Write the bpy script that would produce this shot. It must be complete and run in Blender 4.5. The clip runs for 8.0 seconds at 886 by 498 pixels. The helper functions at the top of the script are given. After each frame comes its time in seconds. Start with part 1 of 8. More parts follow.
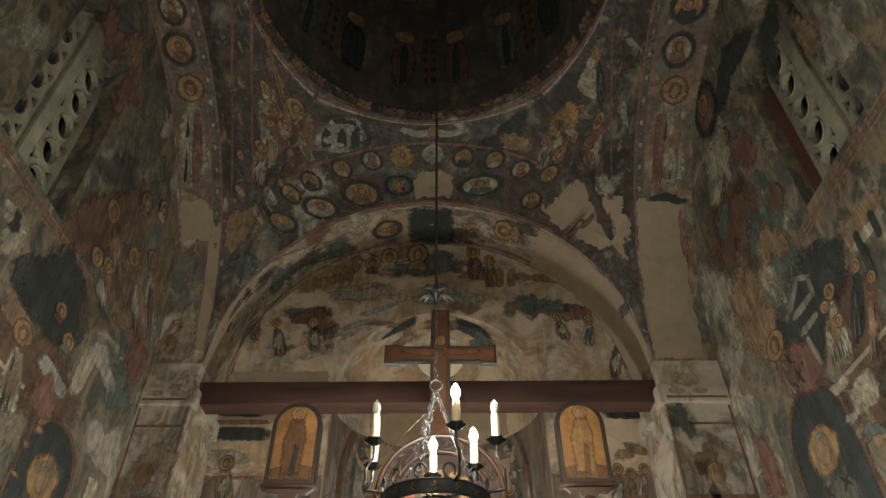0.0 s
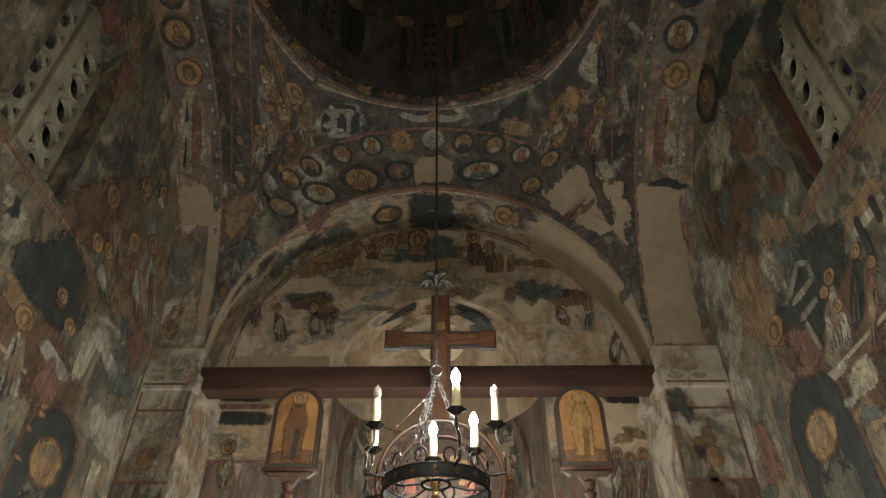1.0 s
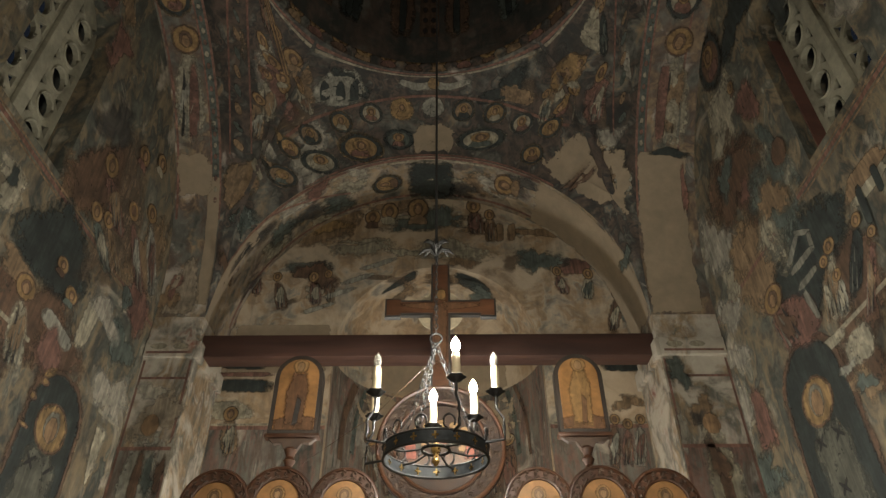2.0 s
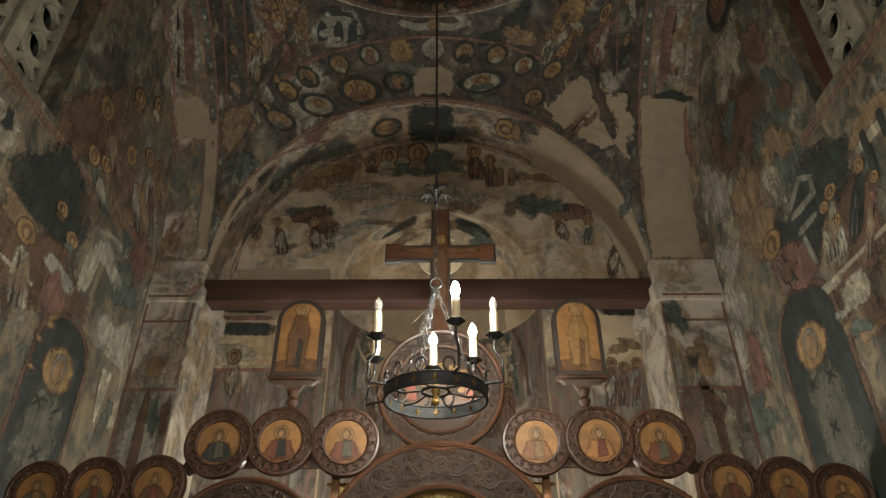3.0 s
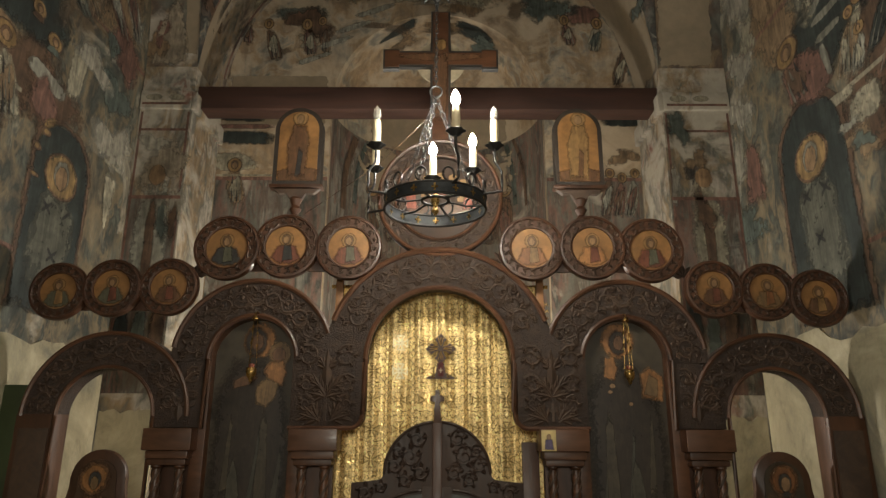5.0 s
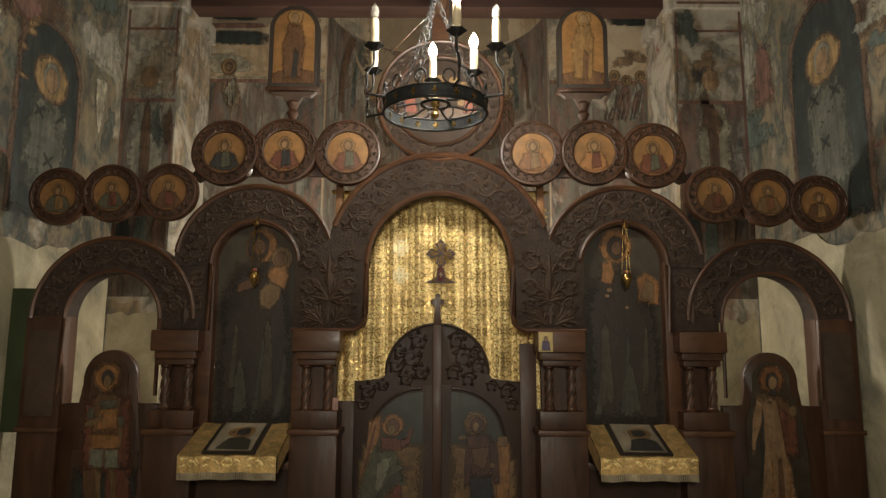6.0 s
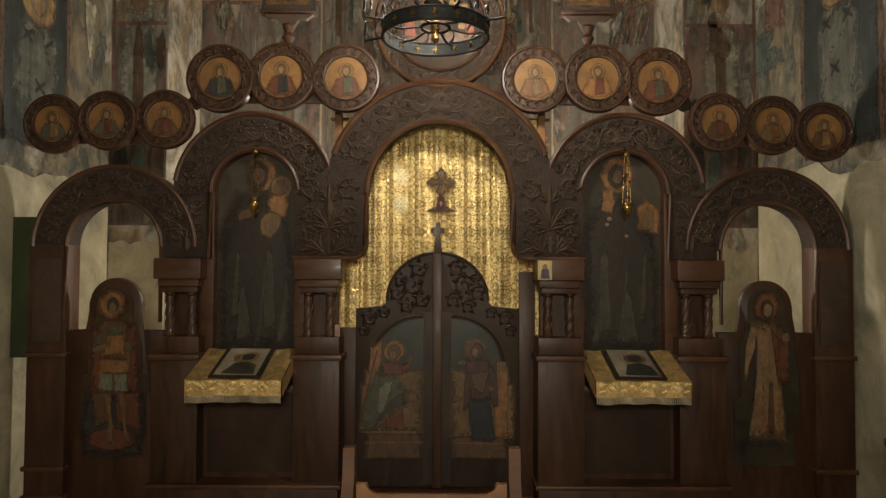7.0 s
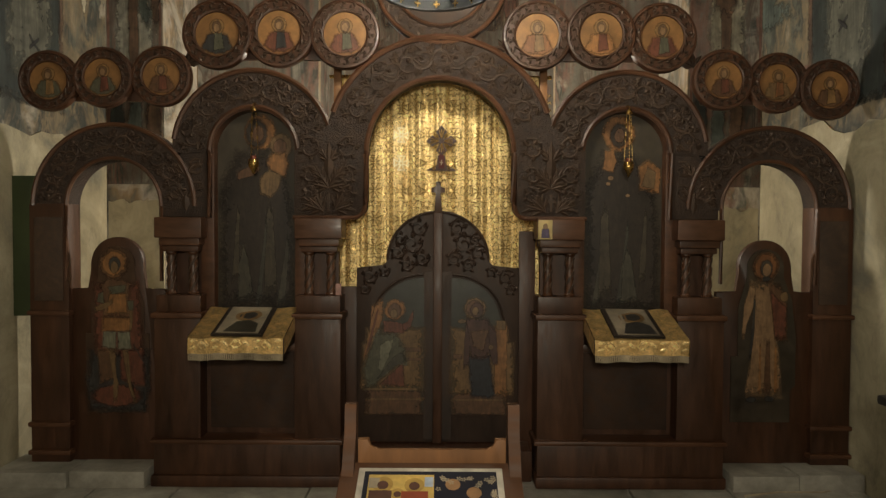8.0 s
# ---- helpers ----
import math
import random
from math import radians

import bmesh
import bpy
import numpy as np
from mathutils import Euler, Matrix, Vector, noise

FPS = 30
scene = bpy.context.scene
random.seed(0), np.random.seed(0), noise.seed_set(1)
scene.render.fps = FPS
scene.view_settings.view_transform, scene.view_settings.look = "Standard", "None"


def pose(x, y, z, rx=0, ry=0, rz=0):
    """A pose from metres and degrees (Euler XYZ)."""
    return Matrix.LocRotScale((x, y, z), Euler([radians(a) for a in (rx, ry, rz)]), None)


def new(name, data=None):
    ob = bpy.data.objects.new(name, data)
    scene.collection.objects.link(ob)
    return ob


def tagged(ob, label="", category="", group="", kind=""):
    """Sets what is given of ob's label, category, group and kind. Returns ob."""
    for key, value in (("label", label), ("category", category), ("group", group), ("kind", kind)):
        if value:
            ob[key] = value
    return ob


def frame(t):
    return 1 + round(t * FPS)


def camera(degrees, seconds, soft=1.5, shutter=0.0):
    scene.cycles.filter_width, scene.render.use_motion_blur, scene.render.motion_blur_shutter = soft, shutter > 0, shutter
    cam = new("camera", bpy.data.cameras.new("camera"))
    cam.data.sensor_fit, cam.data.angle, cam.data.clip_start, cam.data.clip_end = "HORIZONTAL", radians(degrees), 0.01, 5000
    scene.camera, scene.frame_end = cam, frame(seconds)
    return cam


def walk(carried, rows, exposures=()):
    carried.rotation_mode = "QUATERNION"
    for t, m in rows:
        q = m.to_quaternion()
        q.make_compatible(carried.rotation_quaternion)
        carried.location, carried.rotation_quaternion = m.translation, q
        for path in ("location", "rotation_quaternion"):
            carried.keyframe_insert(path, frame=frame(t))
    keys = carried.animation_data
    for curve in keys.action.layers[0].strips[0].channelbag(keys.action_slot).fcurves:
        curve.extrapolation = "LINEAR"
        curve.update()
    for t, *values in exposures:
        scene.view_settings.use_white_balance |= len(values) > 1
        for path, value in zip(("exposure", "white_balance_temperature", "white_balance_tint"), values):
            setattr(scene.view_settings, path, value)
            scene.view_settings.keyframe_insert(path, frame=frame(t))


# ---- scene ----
from mathutils.bvhtree import BVHTree

cam = camera(67.2, 8.0, soft=1.4)
EYE = 1.55
ROWS = [  # seconds, pitch, yaw, lean
    (0.0, 40.979, -0.043, 0.322),
    (0.5, 40.632, -0.022, 0.317),
    (1.0, 39.729, -0.013, 0.318),
    (2.5, 35.08, 0.024, 0.274),
    (3.0, 32.356, 0.026, 0.19),
    (3.5, 28.665, 0.04, 0.078),
    (4.0, 24.31, 0.043, -0.009),
    (4.5, 20.3, 0.029, -0.125),
    (6.0, 8.047, -0.019, -0.23),
    (6.5, 4.729, -0.005, -0.263),
    (7.0, 1.929, -0.029, -0.255),
    (7.5, -0.166, -0.02, -0.295),
    (8.0, -1.562, -0.01, -0.31),
]
walk(cam, [(t, pose(0, 0, EYE, 90 + p, 0, yaw) @ pose(0, 0, 0, 0, 0, -lean)) for t, p, yaw, lean in ROWS],
     [(0.0, 0.27, 6000, 10), (3.5, 0.21, 6050, 10), (5.0, 0.05, 6150, 10), (6.5, -0.02, 6350, 10), (8.0, -0.02, 6500, 10)])

# ---- light ----
world = bpy.data.worlds.new("world")
scene.world = world
world.use_nodes = True
world.node_tree.nodes["Background"].inputs[0].default_value = (0.02, 0.025, 0.035, 1)
world.node_tree.nodes["Background"].inputs[1].default_value = 0.3
BULB = 1350.0
west_lamp = new("west_bay_lamp", bpy.data.lights.new("west_bay_lamp", "POINT"))
west_lamp.data.energy, west_lamp.data.color, west_lamp.data.shadow_soft_size = 235.0, (1.0, 0.90, 0.71), 0.25
west_lamp.location = (0.0, -1.0, 2.1)
altar_lamp = new("sanctuary_lamp", bpy.data.lights.new("sanctuary_lamp", "POINT"))
altar_lamp.data.energy, altar_lamp.data.color, altar_lamp.data.shadow_soft_size = 155.0, (1.0, 0.92, 0.76), 0.12
altar_lamp.location = (-0.1, 4.85, 2.1)

# ---- materials ----


def mat(name, rough=0.6, metal=0.0):
    m = bpy.data.materials.new(name)
    m.use_nodes = True
    b = m.node_tree.nodes["Principled BSDF"]
    b.inputs["Roughness"].default_value = rough
    b.inputs["Metallic"].default_value = metal
    return m, m.node_tree, b


def node(nt, kind, **vals):
    n = nt.nodes.new(kind)
    for k, v in vals.items():
        n.inputs[k.replace("_", " ")].default_value = v
    return n


def coords(nt, stretch=(1, 1, 1), shift=(0, 0, 0)):
    tc = nt.nodes.new("ShaderNodeTexCoord")
    mp = nt.nodes.new("ShaderNodeMapping")
    mp.inputs["Scale"].default_value = stretch
    mp.inputs["Location"].default_value = shift
    nt.links.new(tc.outputs["Object"], mp.inputs["Vector"])
    return mp.outputs["Vector"]


def noise_tex(nt, vec, scale, detail=5.0, rough=0.6, dist=0.0):
    n = node(nt, "ShaderNodeTexNoise", Scale=scale, Detail=detail, Roughness=rough, Distortion=dist)
    nt.links.new(vec, n.inputs["Vector"])
    return n.outputs["Fac"]


def ramp(nt, fac, stops, constant=False):
    r = nt.nodes.new("ShaderNodeValToRGB")
    r.color_ramp.interpolation = "CONSTANT" if constant else "LINEAR"
    el = r.color_ramp.elements
    while len(el) < len(stops):
        el.new(0.5)
    for e, (p, c) in zip(el, stops):
        e.position = p
        e.color = (*c, 1) if len(c) == 3 else c
    nt.links.new(fac, r.inputs["Fac"])
    return r.outputs["Color"]


def mix(nt, fac, a, b, mode="MIX"):
    m = nt.nodes.new("ShaderNodeMix")
    m.data_type, m.blend_type = "RGBA", mode
    for sock, val in ((m.inputs[0], fac), (m.inputs[6], a), (m.inputs[7], b)):
        if isinstance(val, (int, float)):
            sock.default_value = val
        elif isinstance(val, tuple):
            sock.default_value = (*val, 1)
        else:
            nt.links.new(val, sock)
    return m.outputs[2]


def bump(nt, bsdf, height, strength=0.4, distance=0.01):
    b = node(nt, "ShaderNodeBump", Strength=strength, Distance=distance)
    nt.links.new(height, b.inputs["Height"])
    nt.links.new(b.outputs["Normal"], bsdf.inputs["Normal"])


def grey(v):
    return (v, v, v)


def fresco(name, colours, loss=0.5, seed=0.0, plaster=(0.39, 0.345, 0.29), rough=0.75, scale=1.0, stretch=0.55):
    """Old wall painting: soft fields of pigment, streaks, abraded plaster and stains."""
    m, nt, b = mat(name, rough)
    v = coords(nt, (1, 1, stretch), (seed, seed * 1.7, seed * 0.6))
    v2 = coords(nt, (1, 1, 1), (seed * 2.1, seed, 3 + seed))
    fields = noise_tex(nt, v, 2.1 * scale, 5, 0.58, 0.5)
    n = len(colours)
    col = ramp(nt, fields, [(0.30 + 0.40 * i / (n - 1), c) for i, c in enumerate(colours)])
    fine = noise_tex(nt, v, 6.0 * scale, 4, 0.58, 0.6)
    col2 = ramp(nt, fine, [(0.30 + 0.40 * i / (n - 1), c) for i, c in enumerate(colours[::-1])])
    pick = ramp(nt, noise_tex(nt, v2, 3.3 * scale, 4, 0.6, 0.5), [(0.44, grey(0)), (0.56, grey(1))])
    col = mix(nt, pick, col, col2)
    streak = noise_tex(nt, coords(nt, (9, 9, 1.6), (seed, 0, 0)), 1.2, 4, 0.6, 0.6)
    col = mix(nt, 0.75, col, ramp(nt, streak, [(0.32, grey(0.68)), (0.62, grey(1.22))]), "MULTIPLY")
    blotch = noise_tex(nt, v2, 13 * scale, 5, 0.7, 0.4)
    col = mix(nt, 0.40, col, ramp(nt, blotch, [(0.35, grey(0.62)), (0.65, grey(1.28))]), "MULTIPLY")
    lost = noise_tex(nt, v2, 1.7, 6, 0.6, 0.7)
    mask = ramp(nt, lost, [(loss - 0.02, grey(0)), (loss + 0.07, grey(1))])
    pl = mix(nt, 0.4, plaster, ramp(nt, blotch, [(0.3, grey(0.65)), (0.7, grey(1.15))]), "MULTIPLY")
    col = mix(nt, mask, col, pl)
    nt.links.new(col, b.inputs["Base Color"])
    bump(nt, b, mix(nt, 0.5, lost, blotch), 0.25, 0.010)
    return m


def plain(name, colour, rough=0.6, metal=0.0, vary=0.35, scale=18.0, relief=0.2, stretch=(1, 1, 1), dist=0.004):
    """A surface of one colour with stains, wear and grain."""
    m, nt, b = mat(name, rough, metal)
    v = coords(nt, stretch)
    big = noise_tex(nt, v, scale * 0.18, 5, 0.65, 0.6)
    small = noise_tex(nt, v, scale, 6, 0.65, 0.2)
    lo, hi = 1 - vary, 1 + vary
    col = mix(nt, 1.0, colour, ramp(nt, big, [(0.3, grey(lo)), (0.7, grey(hi))]), "MULTIPLY")
    col = mix(nt, 0.7, col, ramp(nt, small, [(0.3, grey(lo)), (0.7, grey(hi))]), "MULTIPLY")
    nt.links.new(col, b.inputs["Base Color"])
    rr = node(nt, "ShaderNodeMapRange", From_Min=0.3, From_Max=0.7, To_Min=max(0.05, rough - 0.12), To_Max=min(1, rough + 0.15))
    nt.links.new(small, rr.inputs["Value"])
    nt.links.new(rr.outputs["Result"], b.inputs["Roughness"])
    bump(nt, b, small, relief, dist)
    return m


BLUE, SLATE, OCHRE, RUST, UMBER, CREAM = (0.036, 0.038, 0.033), (0.112, 0.109, 0.090), (0.24, 0.17, 0.098), (0.19, 0.080, 0.055), (0.085, 0.060, 0.046), (0.37, 0.33, 0.275)
DEEP = (0.024, 0.024, 0.021)
M_NAVE = fresco("fresco_nave", [BLUE, (0.090, 0.093, 0.072), BLUE, (0.17, 0.13, 0.078), (0.075, 0.077, 0.062), (0.24, 0.215, 0.16)], 0.61, 1.0, plaster=(0.33, 0.29, 0.225))
M_PIER = fresco("fresco_pier", [SLATE, CREAM, OCHRE, SLATE, CREAM, RUST], 0.49, 4.0, plaster=(0.40, 0.36, 0.295))
M_ARCH = fresco("fresco_arch", [BLUE, SLATE, UMBER, OCHRE, SLATE], 0.62, 7.0)
M_VAULT = fresco("fresco_vault", [SLATE, UMBER, (0.22, 0.19, 0.15), OCHRE, SLATE, BLUE], 0.57, 11.0, plaster=(0.40, 0.325, 0.24))
M_APSE = fresco("fresco_apse", [(0.29, 0.235, 0.165), (0.20, 0.145, 0.095), (0.27, 0.19, 0.11), (0.33, 0.27, 0.195), (0.18, 0.17, 0.14), (0.17, 0.115, 0.075)], 0.52, 15.0, plaster=(0.40, 0.32, 0.225), stretch=1.1, scale=0.8)
M_PEND = fresco("fresco_pendentive", [DEEP, DEEP, UMBER, DEEP, SLATE, OCHRE], 0.68, 19.0, stretch=1.0)
M_DOME = fresco("fresco_dome", [BLUE, BLUE, UMBER, SLATE], 0.75, 23.0)
M_LOWER = fresco("fresco_sanctuary", [BLUE, (0.20, 0.185, 0.155), UMBER, SLATE, (0.15, 0.085, 0.065), BLUE, (0.23, 0.21, 0.175)], 0.63, 31.0, stretch=0.16, scale=1.5, plaster=(0.34, 0.30, 0.245))
M_STONE = plain("worn_stone", (0.24, 0.22, 0.19), 0.7, vary=0.4, scale=10, relief=0.5)
M_WOOD = plain("dark_walnut", (0.053, 0.0215, 0.0095), 0.44, vary=0.45, scale=26, relief=0.3, stretch=(1, 1, 0.18))
M_WOODH = plain("walnut_moulding", (0.074, 0.031, 0.0140), 0.42, vary=0.4, scale=30, relief=0.2, stretch=(0.3, 1, 1))
M_BEAM = plain("reddish_beam", (0.052, 0.0235, 0.0165), 0.65, vary=0.4, scale=20, relief=0.4, stretch=(0.12, 1, 1))
M_GOLD = plain("gold_ground", (0.20, 0.098, 0.031), 0.5, vary=0.35, scale=20, relief=0.1)
M_IRON = plain("wrought_iron", (0.014, 0.013, 0.012), 0.6, 0.0, vary=0.4, scale=40)
M_WAX = plain("candle_sleeve", (0.62, 0.52, 0.34), 0.5, vary=0.12, scale=30)
M_BRASS = plain("aged_brass", (0.42, 0.27, 0.09), 0.28, 1.0, vary=0.3, scale=40)

M_BULB, nt_, b_ = mat("lit_bulb", 0.3)
b_.inputs["Emission Color"].default_value = (1.0, 0.92, 0.74, 1)
b_.inputs["Emission Strength"].default_value = BULB
b_.inputs["Base Color"].default_value = (1, 0.9, 0.7, 1)

# ---- mesh helpers ----


def link_mesh(name, bm, material, smooth=True):
    bmesh.ops.recalc_face_normals(bm, faces=bm.faces)
    me = bpy.data.meshes.new(name)
    bm.to_mesh(me)
    bm.free()
    for mm in (material if isinstance(material, (list, tuple)) else [material]):
        me.materials.append(mm)
    if smooth:
        me.polygons.foreach_set("use_smooth", [True] * len(me.polygons))
        me.set_sharp_from_angle(angle=radians(40))
    return new(name, me)


def part(name, bm, material, parent=None, label=""):
    ob = link_mesh(name, bm, material)
    if parent is not None:
        ob.parent = parent
    if label:
        ob["label"] = label
    return ob


def thing(name, label, category, at=(0, 0, 0), group="", kind=""):
    ob = new(name)
    ob.empty_display_size = 0.1
    ob.location = at
    return tagged(ob, label, category, group, kind)


def bm_box(x0, x1, y0, y1, z0, z1, bevel=0.0, bm=None):
    bm = bm or bmesh.new()
    r = bmesh.ops.create_cube(bm, size=1)
    vs = r["verts"]
    bmesh.ops.scale(bm, vec=(x1 - x0, y1 - y0, z1 - z0), verts=vs)
    bmesh.ops.translate(bm, vec=((x0 + x1) / 2, (y0 + y1) / 2, (z0 + z1) / 2), verts=vs)
    if bevel:
        es = list({e for v in vs for e in v.link_edges})
        bmesh.ops.bevel(bm, geom=es, offset=bevel, segments=2, affect="EDGES", profile=0.6)
    return bm


def bm_prism(pts, y0, y1, bm=None, bevel=0.0):
    """A board in the x-z plane with the outline pts, from depth y0 to y1."""
    bm = bm or bmesh.new()
    a = [bm.verts.new((x, y0, z)) for x, z in pts]
    c = [bm.verts.new((x, y1, z)) for x, z in pts]
    f = bm.faces.new(a)
    bm.faces.new(c[::-1])
    n = len(pts)
    for i in range(n):
        bm.faces.new((a[i], c[i], c[(i + 1) % n], a[(i + 1) % n]))
    if bevel:
        bmesh.ops.bevel(bm, geom=list(f.edges), offset=bevel, segments=2, affect="EDGES", profile=0.5)
    return bm


def arc(cx, cz, r, a0, a1, n=24):
    return [(cx + r * math.cos(radians(a0 + (a1 - a0) * i / n)), cz + r * math.sin(radians(a0 + (a1 - a0) * i / n))) for i in range(n + 1)]


def bm_ring(cx, cz, r0, r1, a0, a1, y0, y1, n=28):
    return bm_prism(arc(cx, cz, r1, a0, a1, n) + arc(cx, cz, r0, a1, a0, n), y0, y1)


def bm_lathe(profile, n=16, at=(0, 0, 0), axis="z", bm=None):
    """A turned body: profile of (radius, height)."""
    bm = bm or bmesh.new()
    rings = []
    for r, h in profile:
        ring = []
        for i in range(n):
            a = 2 * math.pi * i / n
            p = (r * math.cos(a), r * math.sin(a), h) if axis == "z" else (r * math.cos(a), -h, r * math.sin(a))
            ring.append(bm.verts.new((at[0] + p[0], at[1] + p[1], at[2] + p[2])))
        rings.append(ring)
    for a, b in zip(rings, rings[1:]):
        for i in range(n):
            bm.faces.new((a[i], a[(i + 1) % n], b[(i + 1) % n], b[i]))
    bm.faces.new(rings[0][::-1])
    bm.faces.new(rings[-1])
    return bm


def bm_tube(pts, r, n=6, bm=None, closed=False):
    """A round bar along pts; r is one radius, or one for each point."""
    bm = bm or bmesh.new()
    pts = [Vector(p) for p in pts]
    rs = r if isinstance(r, (list, tuple)) else [r] * len(pts)
    rings, k = [], len(pts)
    for i, p in enumerate(pts):
        t = (pts[(i + 1) % k] - pts[i - 1]) if closed else (pts[min(i + 1, k - 1)] - pts[max(i - 1, 0)])
        q = t.to_track_quat("Z", "Y")
        rings.append([bm.verts.new(p + q @ Vector((rs[i] * math.cos(2 * math.pi * j / n), rs[i] * math.sin(2 * math.pi * j / n), 0))) for j in range(n)])
    for i in range(k if closed else k - 1):
        a, b = rings[i], rings[(i + 1) % k]
        for j in range(n):
            bm.faces.new((a[j], a[(j + 1) % n], b[(j + 1) % n], b[j]))
    if not closed:
        bm.faces.new(rings[0][::-1])
        bm.faces.new(rings[-1])
    return bm


def bm_grid(fn, us, vs):
    """A sheet of the points fn(u, v)."""
    bm = bmesh.new()
    g = [[bm.verts.new(fn(u, v)) for v in vs] for u in us]
    for i in range(len(us) - 1):
        for j in range(len(vs) - 1):
            q = []
            for w in (g[i][j], g[i + 1][j], g[i + 1][j + 1], g[i][j + 1]):
                if all((w.co - o.co).length > 1e-6 for o in q):
                    q.append(w)
            if len(q) > 2:
                bm.faces.new(q)
    return bm


def steps(a, b, n):
    return [a + (b - a) * i / n for i in range(n + 1)]


# ---- the church ----
CX = -0.14                       # axis of the nave
XL, XR = -2.17, 1.89             # inner faces of the piers
WL, WR = -2.62, 2.47             # side walls
YW, YE = 0.40, 5.20              # piers, west and east of the bay
YC, RS = 2.80, 2.40              # centre and radius of the side arches
SPR = 4.72                       # springing
RE = (XR - XL) / 2               # radius of the east arch
DY, DR, DZ = 2.92, 1.70, 7.45    # dome ring
YB = -3.2                        # west wall
YA = 5.9                         # east wall of the sanctuary
RA, AXC, SPA = 1.04, -0.06, 4.72  # apse niche: radius, axis, springing
WIN_N, WIN_S, WIN_W = 2.92, 2.82, 0.41   # side windows: middle and half width


def side_wall(name, x, out, material, wy):
    """A side wall with one arched window opening."""
    ww, wz0, wz1 = WIN_W, 4.72, 6.05
    bm = bmesh.new()
    outer = [(YB, -0.05), (YA + 0.1, -0.05), (YA + 0.1, 7.3), (YB, 7.3)]
    hole = [(wy - ww, wz0)] + [(wy - ww * math.cos(a), wz1 + ww * math.sin(a)) for a in steps(0, math.pi, 14)] + [(wy + ww, wz0)]
    a = [bm.verts.new((x, p[0], p[1])) for p in outer]
    h = [bm.verts.new((x, p[0], p[1])) for p in hole]
    es = [bm.edges.new((a[i], a[(i + 1) % 4])) for i in range(4)] + [bm.edges.new((h[i], h[(i + 1) % len(h)])) for i in range(len(h))]
    bmesh.ops.triangle_fill(bm, use_beauty=True, use_dissolve=False, edges=es)
    r = bmesh.ops.extrude_face_region(bm, geom=bm.faces[:])
    bmesh.ops.translate(bm, vec=(out, 0, 0), verts=[v for v in r["geom"] if isinstance(v, bmesh.types.BMVert)])
    ob = link_mesh(name, bm, material, smooth=False)
    return tagged(ob, "old frescoed plaster wall with an arched window", "wall", kind="structure")


wall_n = side_wall("wall_north", WL, -0.6, M_NAVE, WIN_N)
wall_s = side_wall("wall_south", WR, 0.6, M_NAVE, WIN_S)
tagged(link_mesh("wall_west", bm_box(WL - 0.6, WR + 0.6, YB - 0.5, YB, -0.05, 9.5), M_NAVE), "frescoed wall behind the nave", "wall", kind="structure")
tagged(link_mesh("floor", bm_box(WL - 0.3, WR + 0.3, YB, 9.0, -0.3, 0.0), M_STONE), "worn grey stone paving", "floor", kind="structure")

# piers that carry the arches
for nm, x0, x1 in (("north", WL, XL), ("south", XR, WR)):
    for end, y0, y1 in (("east", YE, YA), ("west", YW - 0.7, YW)):
        bm = bmesh.new()
        zs = steps(0, SPR, 22)
        bm_box(x0 - 0.1 if x0 == WL else x0, x1 + 0.1 if x1 == WR else x1, y0, y1, -0.02, SPR + 0.012, 0.0, bm)
        tagged(link_mesh("pier_%s_%s" % (nm, end), bm, M_PIER), "frescoed masonry pier with flaking plaster", "pier", kind="structure")


def side_arch(x, ang):
    return Vector((x, YC + RS * math.cos(ang), SPR + RS * math.sin(ang)))


def east_arch(y, ang):
    return Vector((CX + RE * math.cos(ang), y, SPR + RE * math.sin(ang)))


for nm, x0, x1 in (("north", WL, XL), ("south", XR, WR)):
    bm = bm_grid(side_arch, steps(x0, x1, 6), steps(0, math.pi, 48))
    tagged(link_mesh("side_arch_%s" % nm, bm, M_ARCH), "painted soffit of the side arch", "arch", kind="structure")
bm = bm_grid(east_arch, steps(YE, YA, 10), steps(0, math.pi, 48))
tagged(link_mesh("sanctuary_vault", bm, M_VAULT), "painted barrel vault over the sanctuary", "vault", kind="structure")
bm = bm_grid(east_arch, steps(YW, YB, 10), steps(0, math.pi, 48))
tagged(link_mesh("west_vault", bm, M_VAULT), "painted barrel vault over the west bay", "vault", kind="structure")


def square_edge(th):
    """Where the ray at the angle th from the dome's axis meets the bay, and the height of the arch there."""
    dx, dy = math.cos(th), math.sin(th)
    cx, cy = CX, DY
    best = None
    for lim, d, o in ((XL, dx, cx), (XR, dx, cx), (YW, dy, cy), (YE, dy, cy)):
        if abs(d) > 1e-9:
            s = (lim - o) / d
            if s > 0 and (best is None or s < best):
                best = s
    x, y = cx + best * dx, cy + best * dy
    if abs(y - YW) < 1e-4 or abs(y - YE) < 1e-4:
        q, R = x - CX, RE
    else:
        q, R = y - YC, RS
    return x, y, SPR + math.sqrt(max(0, R * R - q * q))


def pendentive(th, s):
    x, y, z = square_edge(th)
    tx, ty = CX + DR * math.cos(th), DY + DR * math.sin(th)
    # a quarter-round sweep from the arch up to the ring
    a = s * math.pi / 2
    h, v = 1 - math.cos(a), math.sin(a)
    k, w = 0.5 * s + 0.5 * h, 0.45 * s + 0.55 * v
    return Vector((x + (tx - x) * k, y + (ty - y) * k, z + (DZ - z) * w))


